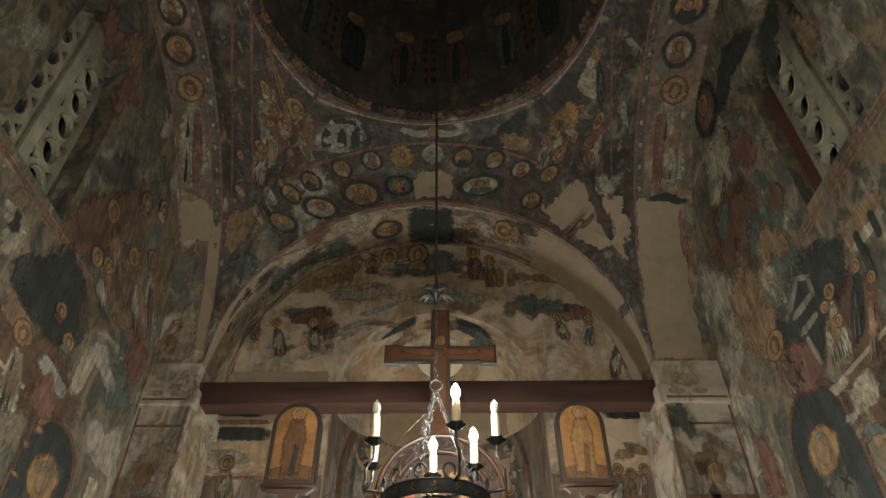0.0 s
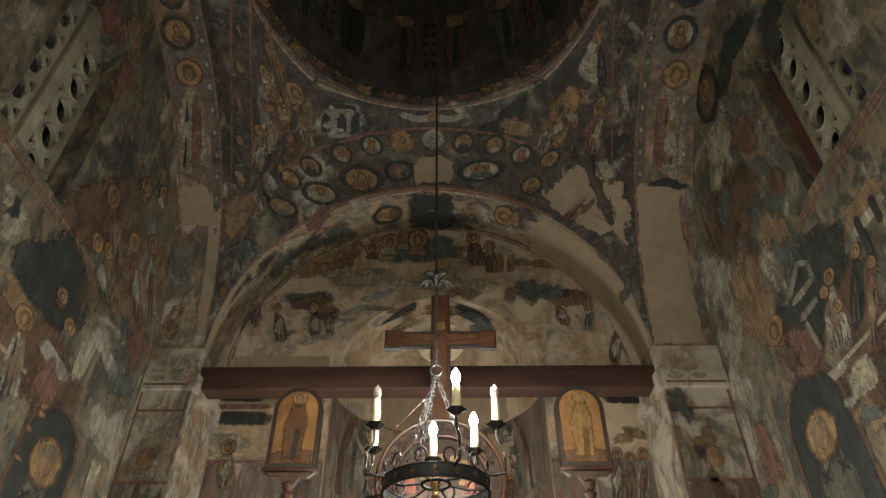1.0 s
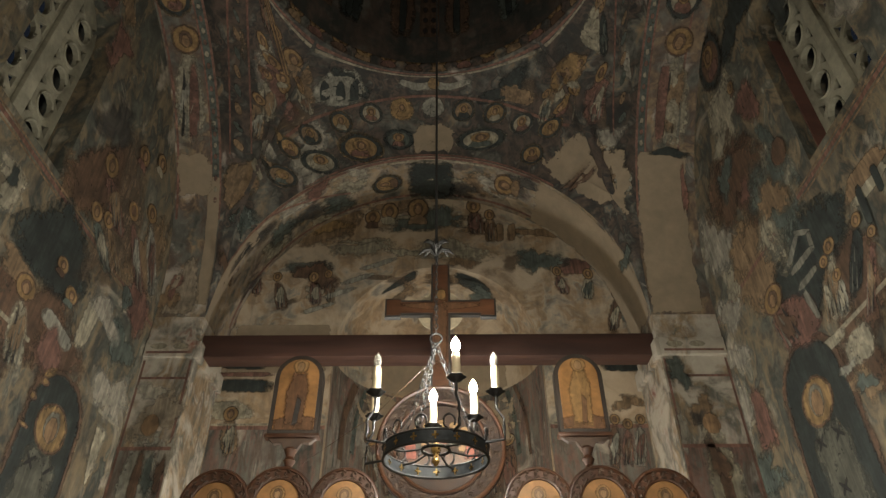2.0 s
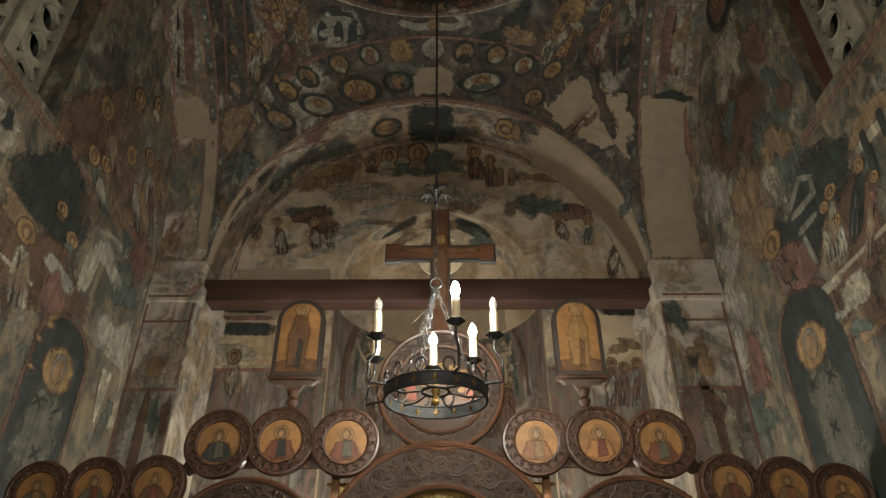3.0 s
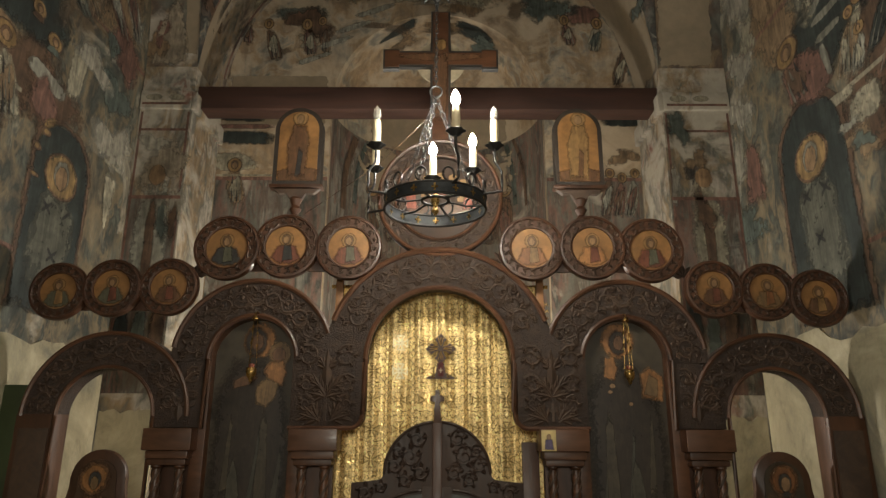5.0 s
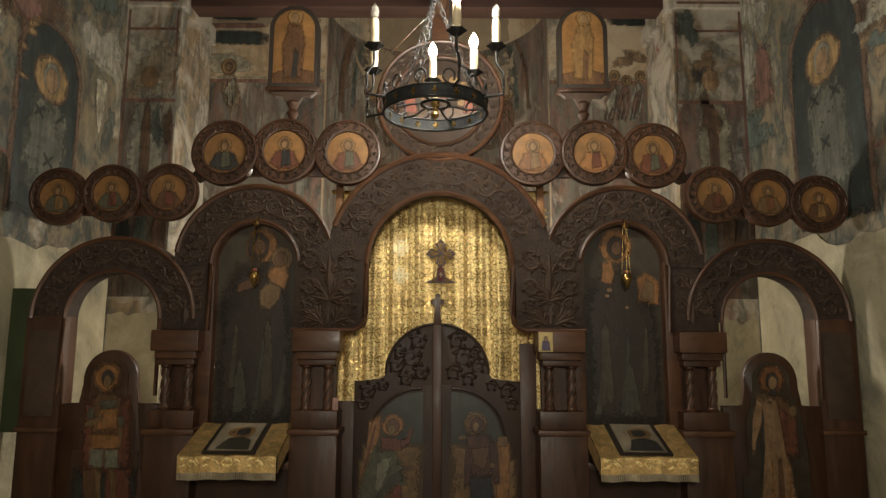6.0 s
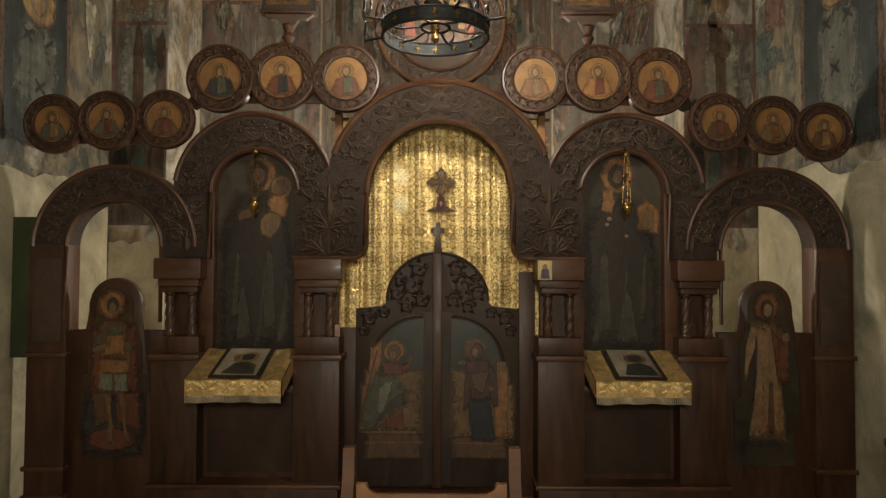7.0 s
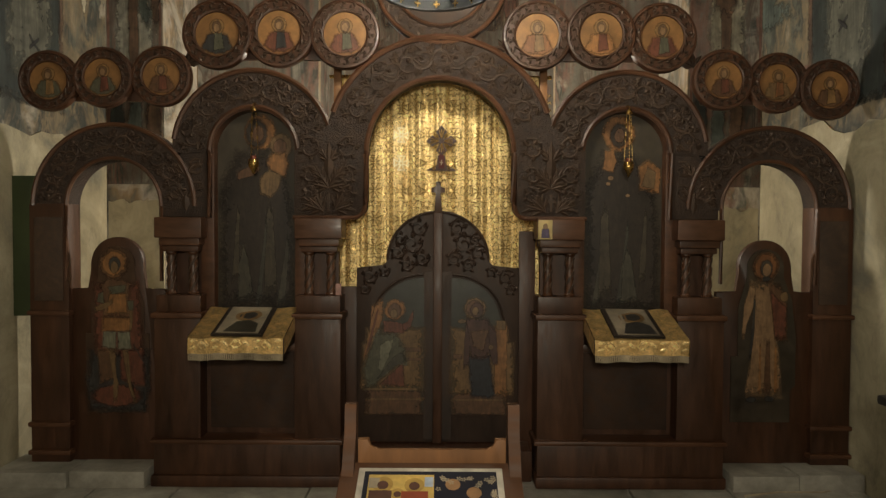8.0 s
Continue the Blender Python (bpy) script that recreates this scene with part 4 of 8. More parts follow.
shape(on_spandrel, [(1.389, 7.319), (1.488, 7.388), (1.541, 7.355), (1.605, 7.128)], P_CREAM, pend, "painted_wing", 0.0050)
figure(on_spandrel, 1.632, 7.124, 1.565, 7.341, 0.032, 0.023, 0.016, P_NIGHT, P_TEAL, pend)
blot(on_spandrel, 1.694, 6.513, 0.100, 0.115, P_LOST, pend, "flaked_patch", 0.0060)
line(on_spandrel, [(-1.965, 7.373), (-2.051, 7.152), (-2.100, 6.780), (-2.120, 6.304)], 0.0064, 0.65, P_LINE, pend, "painted_border", 0.0070)
line(on_spandrel, [(-1.816, 7.450), (-1.901, 7.278), (-1.948, 6.920), (-1.944, 6.413)], 0.0073, 0.93, P_LINE, pend, "painted_border", 0.0070)
blot(on_spandrel, -1.906, 7.399, 0.010, 0.006, P_OCHRE, pend, "painted_rosette", 0.0070)
blot(on_spandrel, -1.935, 7.354, 0.013, 0.010, P_TEAL, pend, "painted_rosette", 0.0070)
blot(on_spandrel, -1.960, 7.296, 0.016, 0.014, P_OCHRE, pend, "painted_rosette", 0.0070)
blot(on_spandrel, -1.983, 7.224, 0.018, 0.018, P_TEAL, pend, "painted_rosette", 0.0070)
blot(on_spandrel, -2.002, 7.141, 0.020, 0.022, P_OCHRE, pend, "painted_rosette", 0.0070)
blot(on_spandrel, -2.018, 7.048, 0.021, 0.027, P_TEAL, pend, "painted_rosette", 0.0070)
blot(on_spandrel, -2.031, 6.943, 0.023, 0.031, P_OCHRE, pend, "painted_rosette", 0.0070)
blot(on_spandrel, -2.041, 6.830, 0.025, 0.034, P_TEAL, pend, "painted_rosette", 0.0070)
blot(on_spandrel, -2.048, 6.706, 0.027, 0.038, P_OCHRE, pend, "painted_rosette", 0.0070)
blot(on_spandrel, -2.052, 6.574, 0.038, 0.027, P_TEAL, pend, "painted_rosette", 0.0070)
blot(on_spandrel, -2.052, 6.433, 0.040, 0.036, P_OCHRE, pend, "painted_rosette", 0.0070)
line(on_spandrel, [(1.658, 7.339), (1.711, 7.063), (1.737, 6.488)], 0.0063, 0.92, P_LINE, pend, "painted_border", 0.0070)
blot(on_spandrel, 1.687, 7.357, 0.009, 0.007, P_TEAL, pend, "painted_rosette", 0.0070)
blot(on_spandrel, 1.712, 7.305, 0.011, 0.011, P_OCHRE, pend, "painted_rosette", 0.0070)
blot(on_spandrel, 1.733, 7.240, 0.013, 0.015, P_TEAL, pend, "painted_rosette", 0.0070)
blot(on_spandrel, 1.752, 7.162, 0.015, 0.020, P_OCHRE, pend, "painted_rosette", 0.0070)
blot(on_spandrel, 1.767, 7.071, 0.017, 0.024, P_TEAL, pend, "painted_rosette", 0.0070)
blot(on_spandrel, 1.780, 6.969, 0.018, 0.028, P_OCHRE, pend, "painted_rosette", 0.0070)
blot(on_spandrel, 1.790, 6.856, 0.020, 0.032, P_TEAL, pend, "painted_rosette", 0.0070)
blot(on_spandrel, 1.796, 6.733, 0.022, 0.036, P_OCHRE, pend, "painted_rosette", 0.0070)
blot(on_spandrel, 1.800, 6.600, 0.029, 0.027, P_TEAL, pend, "painted_rosette", 0.0070)
medallion_bust(on_vault, 5.560, 1.814, 0.144, 0.083, P_HALO, P_UMBER, vault)
shape(on_vault, [(5.291, 1.678), (5.291, 1.449), (5.876, 1.440), (5.878, 1.683)], P_NIGHT, vault, "painted_ground", 0.0050)
blot(on_vault, 5.549, 1.294, 0.148, 0.104, P_OCHRE, vault, "painted_remnant", 0.0060)
haloed_head(on_vault, 5.470, 1.149, 0.159, 0.059, P_OCHRE, vault, P_HALO)
blot(on_vault, 5.648, 2.099, 0.135, 0.116, P_TEAL, vault, "painted_remnant", 0.0060)
blot(on_vault, 5.450, 2.020, 0.130, 0.093, P_CREAM, vault, "painted_remnant", 0.0060)
blot(on_vault, 5.579, 2.288, 0.120, 0.094, P_DARK, vault, "soot", 0.0060)
blot(on_vault, 5.566, 2.456, 0.189, 0.084, P_TEAL, vault, "painted_remnant", 0.0060)
blot(on_vault, 5.317, 2.212, 0.126, 0.069, P_RUST, vault, "painted_remnant", 0.0060)
blot(on_vault, 5.224, 2.877, 0.186, 0.052, P_UMBER, vault, "painted_remnant", 0.0060)
blot(on_vault, 5.234, 0.324, 0.176, 0.041, P_TEAL, vault, "painted_remnant", 0.0120)
line(on_vault, [(5.209, 2.527), (5.326, 2.350), (5.560, 2.024)], 0.0084, 2.86, P_LINE, vault, "painted_border", 0.0070)

part("drum_ring", bm_grid(lambda a, q: on_ring(a, q, 0.0), steps(0, 2 * math.pi, 80), steps(0, 1, 4)), M_PEND, drum)
for i in range(38):
    haloed_head(on_ring, i * 2 * math.pi / 38 + 0.02, 0.45, 0.060, 0.30, (P_OCHRE, P_UMBER, P_RUST)[i % 3], drum, P_HALO, 0.005)
band(on_ring, 0, 2 * math.pi, 0.90, 0.97, P_LINE, drum, nu=64, nv=1)
for i in range(16):
    a = east + (i + 0.5) * 2 * math.pi / 16
    saint(on_drum, a, DZ + 0.45, 0.16, 1.1, drum, (P_UMBER, P_NIGHT, P_TEAL)[i % 3], P_NIGHT, su=DR, o=0.005)
for i in range(8):
    a = east + i * 2 * math.pi / 8
    band(on_drum, a - 0.07, a + 0.07, DZ + 0.45, DZ + 1.6, P_UMBER, drum, "window_screen", 0.006, 3, 8)
    for k in range(5):
        for q in (-0.03, 0.03):
            blot(on_drum, a + q, DZ + 0.56 + 0.2 * k, 0.017, 0.05, P_BLACK, drum, "screen_opening", 0.009, 10)

apse, low = bpy.data.objects["apse_conch"], bpy.data.objects["apse_wall"]
pier_n, pier_s = bpy.data.objects["pier_north_east"], bpy.data.objects["pier_south_east"]
for x0, x1 in ((XL + 0.01, AXC - RA), (AXC + RA, XR - 0.01)):
    band(on_lunette, x0, x1, 0.0, 3.95, M_LOWER, lunette, "painted_register", 0.003, 4, 8)
    band(on_lunette, x0, x1, 3.93, 3.965, P_LINE, lunette, o=0.006, nu=8, nv=1)
    band(on_lunette, x0, x1, 3.97, 3.99, P_CREAM, lunette, o=0.006, nu=8, nv=1)
for pier, x0, x1 in ((pier_n, WL + 0.01, XL - 0.01), (pier_s, XR + 0.01, WR - 0.01)):
    band(on_pier, x0, x1, 1.9, 3.50, M_LOWER, pier, "painted_register", 0.003, 4, 8)
    band(on_pier, x0, x1, 3.48, 3.51, P_LINE, pier, o=0.006, nu=6, nv=1)
band(on_lunette, XL + 0.02, AXC - RA - 0.03, 4.50, 5.05, P_PLAST, lunette, "plaster_patch", 0.003, 6, 4)
band(on_conch, 0.75, 2.39, 0.02, 0.62, P_PLAST, apse, "plaster_patch", 0.006, 20, 8)
shape(on_lunette, [(-1.842, 6.466), (-1.310, 6.676), (-0.942, 6.587), (-1.038, 6.133), (-1.661, 6.057)], P_OCHRE, lunette, "painted_ground", 0.0050)
blot(on_lunette, -1.373, 6.321, 0.256, 0.115, P_HALO, lunette, "painted_remnant", 0.0090)
shape(on_lunette, [(-1.755, 5.825), (-1.265, 5.860), (-1.128, 5.708), (-1.608, 5.636)], P_TEAL, lunette, "painted_ground", 0.0050)
blot(on_lunette, -1.369, 5.672, 0.244, 0.149, P_UMBER, lunette, "painted_remnant", 0.0060)
figure(on_lunette, -1.970, 5.421, -2.059, 5.789, 0.071, 0.054, 0.068, P_RUST, P_UMBER, lunette)
figure(on_lunette, -1.677, 5.243, -1.779, 5.638, 0.065, 0.048, 0.059, P_UMBER, P_CREAM, lunette)
figure(on_lunette, -1.327, 5.276, -1.389, 5.635, 0.071, 0.054, 0.067, P_RUST, P_CREAM, lunette)
figure(on_lunette, -1.183, 5.310, -1.235, 5.671, 0.054, 0.042, 0.052, P_OCHRE, P_UMBER, lunette)
figure(on_lunette, -2.166, 5.008, -2.180, 5.422, 0.052, 0.047, 0.057, P_RUST, P_WHITE, lunette)
haloed_head(on_lunette, -0.287, 6.583, 0.118, 0.154, P_OCHRE, lunette, P_HALO)
haloed_head(on_lunette, -0.612, 6.542, 0.098, 0.128, P_CREAM, lunette, P_HALO)
haloed_head(on_lunette, -0.803, 6.459, 0.084, 0.109, P_UMBER, lunette, P_HALO)
figure(on_lunette, 0.387, 6.204, 0.355, 6.621, 0.097, 0.079, 0.103, P_UMBER, P_RUST, lunette)
figure(on_lunette, 0.543, 6.123, 0.534, 6.492, 0.070, 0.058, 0.076, P_OCHRE, P_UMBER, lunette)
shape(on_lunette, [(0.466, 6.115), (0.555, 6.114), (0.560, 6.367), (0.483, 6.367)], P_OCHRE, lunette, "painted_house", 0.0050)
shape(on_lunette, [(0.593, 6.114), (0.681, 6.114), (0.689, 6.366), (0.612, 6.366)], P_OCHRE, lunette, "painted_house", 0.0050)
shape(on_lunette, [(0.719, 6.113), (0.807, 6.113), (0.818, 6.365), (0.740, 6.365)], P_OCHRE, lunette, "painted_house", 0.0050)
shape(on_lunette, [(1.245, 5.883), (1.581, 5.842), (1.622, 5.691), (1.248, 5.619)], P_RUST, lunette, "painted_ground", 0.0050)
figure(on_lunette, 1.285, 5.401, 1.226, 5.693, 0.066, 0.048, 0.060, P_RUST, P_CREAM, lunette)
figure(on_lunette, 1.515, 5.329, 1.556, 5.654, 0.065, 0.054, 0.067, P_CREAM, P_TEAL, lunette)
figure(on_lunette, 1.725, 4.952, 1.822, 5.398, 0.063, 0.053, 0.064, P_UMBER, P_CREAM, lunette)
blot(on_lunette, 1.878, 5.188, 0.065, 0.165, P_TEAL, lunette, "painted_remnant", 0.0060)
blot(on_lunette, -2.248, 5.143, 0.053, 0.198, P_WHITE, lunette, "flaked_patch", 0.0090)
shape(on_lunette, [(-0.887, 5.767), (-0.523, 5.902), (-0.497, 5.855), (-0.846, 5.706)], P_WHITE, lunette, "painted_ray", 0.0080)
shape(on_lunette, [(-1.092, 5.574), (-0.736, 5.705), (-0.710, 5.661), (-1.051, 5.516)], P_WHITE, lunette, "painted_ray", 0.0080)
shape(on_lunette, [(-1.291, 5.388), (-0.943, 5.515), (-0.916, 5.472), (-1.250, 5.331)], P_WHITE, lunette, "painted_ray", 0.0080)
shape(on_lunette, [(-1.484, 5.207), (-1.143, 5.331), (-1.116, 5.288), (-1.443, 5.152)], P_WHITE, lunette, "painted_ray", 0.0080)
blot(on_lunette, -0.552, 6.671, 0.395, 0.104, P_OCHRE, lunette, "painted_remnant", 0.0060)
blot(on_lunette, -0.155, 6.413, 0.452, 0.167, P_TEAL, lunette, "painted_remnant", 0.0060)
blot(on_lunette, -0.903, 6.013, 0.313, 0.126, P_CREAM, lunette, "painted_remnant", 0.0060)
blot(on_lunette, 1.025, 5.846, 0.210, 0.199, P_TEAL, lunette, "painted_remnant", 0.0060)
blot(on_lunette, 0.099, 6.007, 0.376, 0.141, P_CREAM, lunette, "painted_remnant", 0.0060)
shape(on_lunette, [(-2.200, 4.634), (-1.763, 4.631), (-1.750, 4.544), (-2.183, 4.547)], P_NIGHT, lunette, "painted_band", 0.0050)
shape(on_lunette, [(-2.251, 4.437), (-1.678, 4.434), (-1.660, 4.303), (-2.225, 4.306)], P_NIGHT, lunette, "painted_band", 0.0050)
shape(on_lunette, [(-2.255, 4.516), (-1.690, 4.513), (-1.683, 4.465), (-2.246, 4.468)], P_LINE, lunette, "painted_band", 0.0050)
figure(on_lunette, -1.943, 3.702, -1.990, 4.085, 0.082, 0.068, 0.074, P_OCHRE, P_CREAM, lunette)
shape(on_lunette, [(-2.214, 4.086), (-2.196, 4.212), (-1.862, 4.210), (-1.788, 4.084), (-1.832, 4.028), (-2.124, 4.029)], P_CREAM, lunette, "painted_house", 0.0050)
figure(on_lunette, 1.518, 3.580, 1.583, 4.010, 0.056, 0.047, 0.050, P_UMBER, P_WHITE, lunette)
figure(on_lunette, 1.635, 3.579, 1.697, 3.965, 0.056, 0.047, 0.050, P_RUST, P_UMBER, lunette)
figure(on_lunette, 1.747, 3.579, 1.821, 4.009, 0.056, 0.047, 0.050, P_WHITE, P_RUST, lunette)
shape(on_lunette, [(1.560, 4.600), (1.978, 4.598), (1.962, 4.506), (1.547, 4.508)], P_NIGHT, lunette, "painted_band", 0.0050)
blot(on_lunette, 1.743, 4.180, 0.161, 0.081, P_OCHRE, lunette, "painted_remnant", 0.0060)
shape(on_conch, [(1.806, 1.668), (1.812, 1.506), (2.037, 1.447), (2.242, 1.449)], P_NIGHT, apse, "painted_arch", 0.0050)
shape(on_conch, [(1.390, 1.610), (1.109, 1.578), (0.969, 1.457), (1.100, 1.326), (1.357, 1.401)], P_NIGHT, apse, "painted_arch", 0.0050)
blot(on_conch, 1.913, 1.325, 0.127, 0.115, P_OCHRE, apse, "painted_remnant", 0.0060)
blot(on_conch, 1.100, 1.326, 0.173, 0.146, P_TEAL, apse, "painted_remnant", 0.0060)
shape(on_apse, [(2.409, 4.648), (0.821, 4.671), (0.728, 4.346), (0.666, 4.138), (2.510, 4.136), (2.485, 4.393)], P_PLAST, low, "plaster_patch", 0.0100)
line(on_apse, [(2.768, 3.814), (2.749, 4.232), (2.585, 4.680)], 0.0424, 1.22, P_UMBER, low, "painted_border", 0.0140)
line(on_apse, [(0.471, 3.895), (0.511, 4.330), (0.655, 4.711)], 0.0208, 1.17, P_UMBER, low, "painted_border", 0.0140)
line(on_apse, [(2.574, 3.936), (2.545, 4.309), (2.428, 4.675)], 0.0291, 1.11, P_TEAL, low, "painted_border", 0.0130)
line(on_apse, [(0.643, 3.951), (0.673, 4.327), (0.757, 4.682)], 0.0290, 1.10, P_TEAL, low, "painted_border", 0.0130)
figure(on_apse, 2.295, 3.605, 2.334, 4.158, 0.105, 0.080, 0.064, P_WHITE, P_UMBER, low)
figure(on_apse, 2.073, 3.644, 2.098, 4.214, 0.095, 0.072, 0.068, P_UMBER, P_RUST, low)
figure(on_apse, 1.894, 3.666, 1.909, 4.244, 0.090, 0.068, 0.070, P_UMBER, P_RUST, low)
figure(on_apse, 1.262, 3.664, 1.246, 4.243, 0.090, 0.068, 0.070, P_TEAL, P_CREAM, low)
figure(on_apse, 1.020, 3.631, 0.992, 4.197, 0.097, 0.074, 0.067, P_UMBER, P_RUST, low)
figure(on_apse, 0.824, 3.593, 0.783, 4.143, 0.108, 0.082, 0.064, P_UMBER, P_RUST, low)
blot(on_pier, -2.351, 3.787, 0.151, 0.220, P_LOSS, pier_n, "flaked_patch", 0.0060)
blot(on_pier, -2.202, 3.449, 0.063, 0.195, P_LOST, pier_n, "flaked_patch", 0.0060)
blot(on_pier, -2.472, 3.992, 0.133, 0.083, P_LOST, pier_n, "flaked_patch", 0.0060)
blot(on_pier, -2.316, 3.267, 0.053, 0.145, P_TEAL, pier_n, "painted_remnant", 0.0060)
blot(on_pier, -2.227, 3.266, 0.044, 0.138, P_UMBER, pier_n, "painted_remnant", 0.0060)
blot(on_pier, 1.934, 3.617, 0.046, 0.197, P_LOST, pier_s, "flaked_patch", 0.0060)
blot(on_pier, 2.139, 3.814, 0.098, 0.151, P_OCHRE, pier_s, "painted_remnant", 0.0060)
blot(on_pier, 2.094, 3.714, 0.051, 0.099, P_DARK, pier_s, "soot", 0.0060)
blot(on_pier, 2.154, 3.381, 0.063, 0.191, P_UMBER, pier_s, "painted_remnant", 0.0060)
blot(on_pier, 2.016, 4.126, 0.091, 0.161, P_TEAL, pier_s, "painted_remnant", 0.0060)

# cornices of the piers, their painted fields
for nm, x0, x1, q in (("north", WL, XL, 1), ("south", XR, WR, -1)):
    pier = bpy.data.objects["pier_%s_east" % nm]
    bm = bm_box(x0 + 0.005, x1 - 0.005, YE - 0.035, YE + 0.01, 4.30, 4.47, 0.012)
    part("cornice", bm, M_PIER, pier)
    bm = bm_box(XL - 0.01 if q > 0 else XR - 0.04, XL + 0.04 if q > 0 else XR + 0.01, YE - 0.03, YE + 0.9, 4.29, 4.46, 0.012)
    part("cornice", bm, M_PIER, pier)
    for z in (4.33, 4.10):
        band(on_pier, x0 + 0.03, x1 - 0.03, z, z + 0.022, P_LINE, pier, o=0.040 if z > 4.2 else 0.004, nu=4, nv=1)
    for k in range(2):
        blot(on_pier, x0 + 0.13 + 0.2 * k, 4.40, 0.07, 0.03, P_CREAM, pier, "painted_rosette", 0.040, 8)
    xm = (x0 + x1) / 2
    saint(on_pier, xm, 2.6, 0.15, 1.25, pier, P_WHITE if q > 0 else P_CREAM, P_UMBER, halo=False)
    band(on_pier, x0 + 0.015, x0 + 0.035, 2.4, 4.28, P_LINE, pier, nu=1, nv=10)
    band(on_pier, x1 - 0.035, x1 - 0.015, 2.4, 4.28, P_LINE, pier, nu=1, nv=10)


for nm, x0, x1 in (("north", WL, XL), ("south", XR, WR)):
    for k in range(3):
        u = x0 + 0.09 + 0.14 * k
        shape(on_pier, [(u - 0.05, 2.12), (u + 0.05, 2.10), (u + 0.06, 2.5), (u, 2.62), (u - 0.05, 2.48)], (P_NIGHT, P_TEAL, P_UMBER)[k], bpy.data.objects["pier_%s_east" % nm], "painted_hem", 0.006)


r7 = random.Random(21)
for k in range(14):
    blot(on_vault, r7.uniform(5.25, 5.85), r7.uniform(1.0, 3.0), r7.uniform(0.05, 0.14), r7.uniform(0.05, 0.16), (P_LOST, P_DARK, P_CREAM)[k % 3], vault, "flaked_patch", 0.005)
for k in range(14):
    blot(on_pendentive, east + r7.uniform(0.5, 1.1) * (1 if k % 2 else -1), r7.uniform(0.1, 0.85), r7.uniform(0.03, 0.08), r7.uniform(0.04, 0.12), (P_FADE, P_LOST, P_DARK)[k % 3], pend, "flaked_patch", 0.005)
for k in range(24):
    blot(on_lunette, r7.uniform(XL + 0.2, XR - 0.2), r7.uniform(5.2, 6.5), r7.uniform(0.08, 0.26), r7.uniform(0.04, 0.10), (P_FADE, P_LOST, P_OCHRE, P_CREAM)[k % 4], lunette, "faded_paint", 0.0045)


def ragged(u0, u1, v0, top, seed, n=40, k=0.16):
    r = random.Random(seed)
    pts = [(u1, v0), (u0, v0)]
    for i in range(n + 1):
        u = u0 + (u1 - u0) * i / n
        pts.append((u, top + k * noise.noise((u * 1.9, seed, 0)) + 0.05 * noise.noise((u * 11, seed, 1)) + r.uniform(-0.012, 0.012)))
    return pts


def plaster_dado(name, pts, place, label):
    """A coat of newer plaster with a broken upper edge, a centimetre thick."""
    bm = bmesh.new()
    vs = [bm.verts.new(place(u, v, 0.012)) for u, v in pts]
    f = bm.faces.new(vs)
    r = bmesh.ops.extrude_face_region(bm, geom=[f])
    back = Vector(place(0, 0, 0.0)) - Vector(place(0, 0, 0.014))
    bmesh.ops.translate(bm, vec=back, verts=[v for v in r["geom"] if isinstance(v, bmesh.types.BMVert)])
    return tagged(link_mesh(name, bm, M_DADO, smooth=False), label, "plaster", kind="structure")


def stained(name):
    """Pale limewash with grey mould and dark rubbed stains."""
    m, nt, b = mat(name, 0.85)
    v = coords(nt)
    big, fine = noise_tex(nt, v, 1.6, 8, 0.7, 0.7), noise_tex(nt, coords(nt, (1, 1, 0.5)), 9, 8, 0.72, 0.5)
    col = ramp(nt, big, [(0.34, (0.17, 0.155, 0.115)), (0.46, (0.275, 0.24, 0.155)), (0.62, (0.39, 0.34, 0.23))])
    col = mix(nt, 0.8, col, ramp(nt, fine, [(0.30, grey(0.62)), (0.48, grey(0.97)), (0.7, grey(1.08))]), "MULTIPLY")
    nt.links.new(col, b.inputs["Base Color"])
    bump(nt, b, fine, 0.3, 0.006)
    return m


M_DADO = stained("stained_limewash")
plaster_dado("dado_north", ragged(0.42, 5.18, 0, 2.15, 3), on_north, "pale limewash with a broken upper edge")
plaster_dado("dado_south", ragged(0.42, 5.18, 0, 2.20, 8), on_south, "pale limewash with a broken upper edge")
plaster_dado("dado_pier_north", ragged(WL + 0.02, XL, 0, 1.78, 11, 16), on_pier, "pale limewash on the pier")
plaster_dado("dado_pier_south", ragged(XR, WR - 0.02, 0, 1.78, 14, 16), on_pier, "pale limewash on the pier")
band(on_apse, 0.0, math.pi, 0.0, 2.15, M_DADO, low, "limewash", 0.012, 40, 6)

# window screens of pierced stone


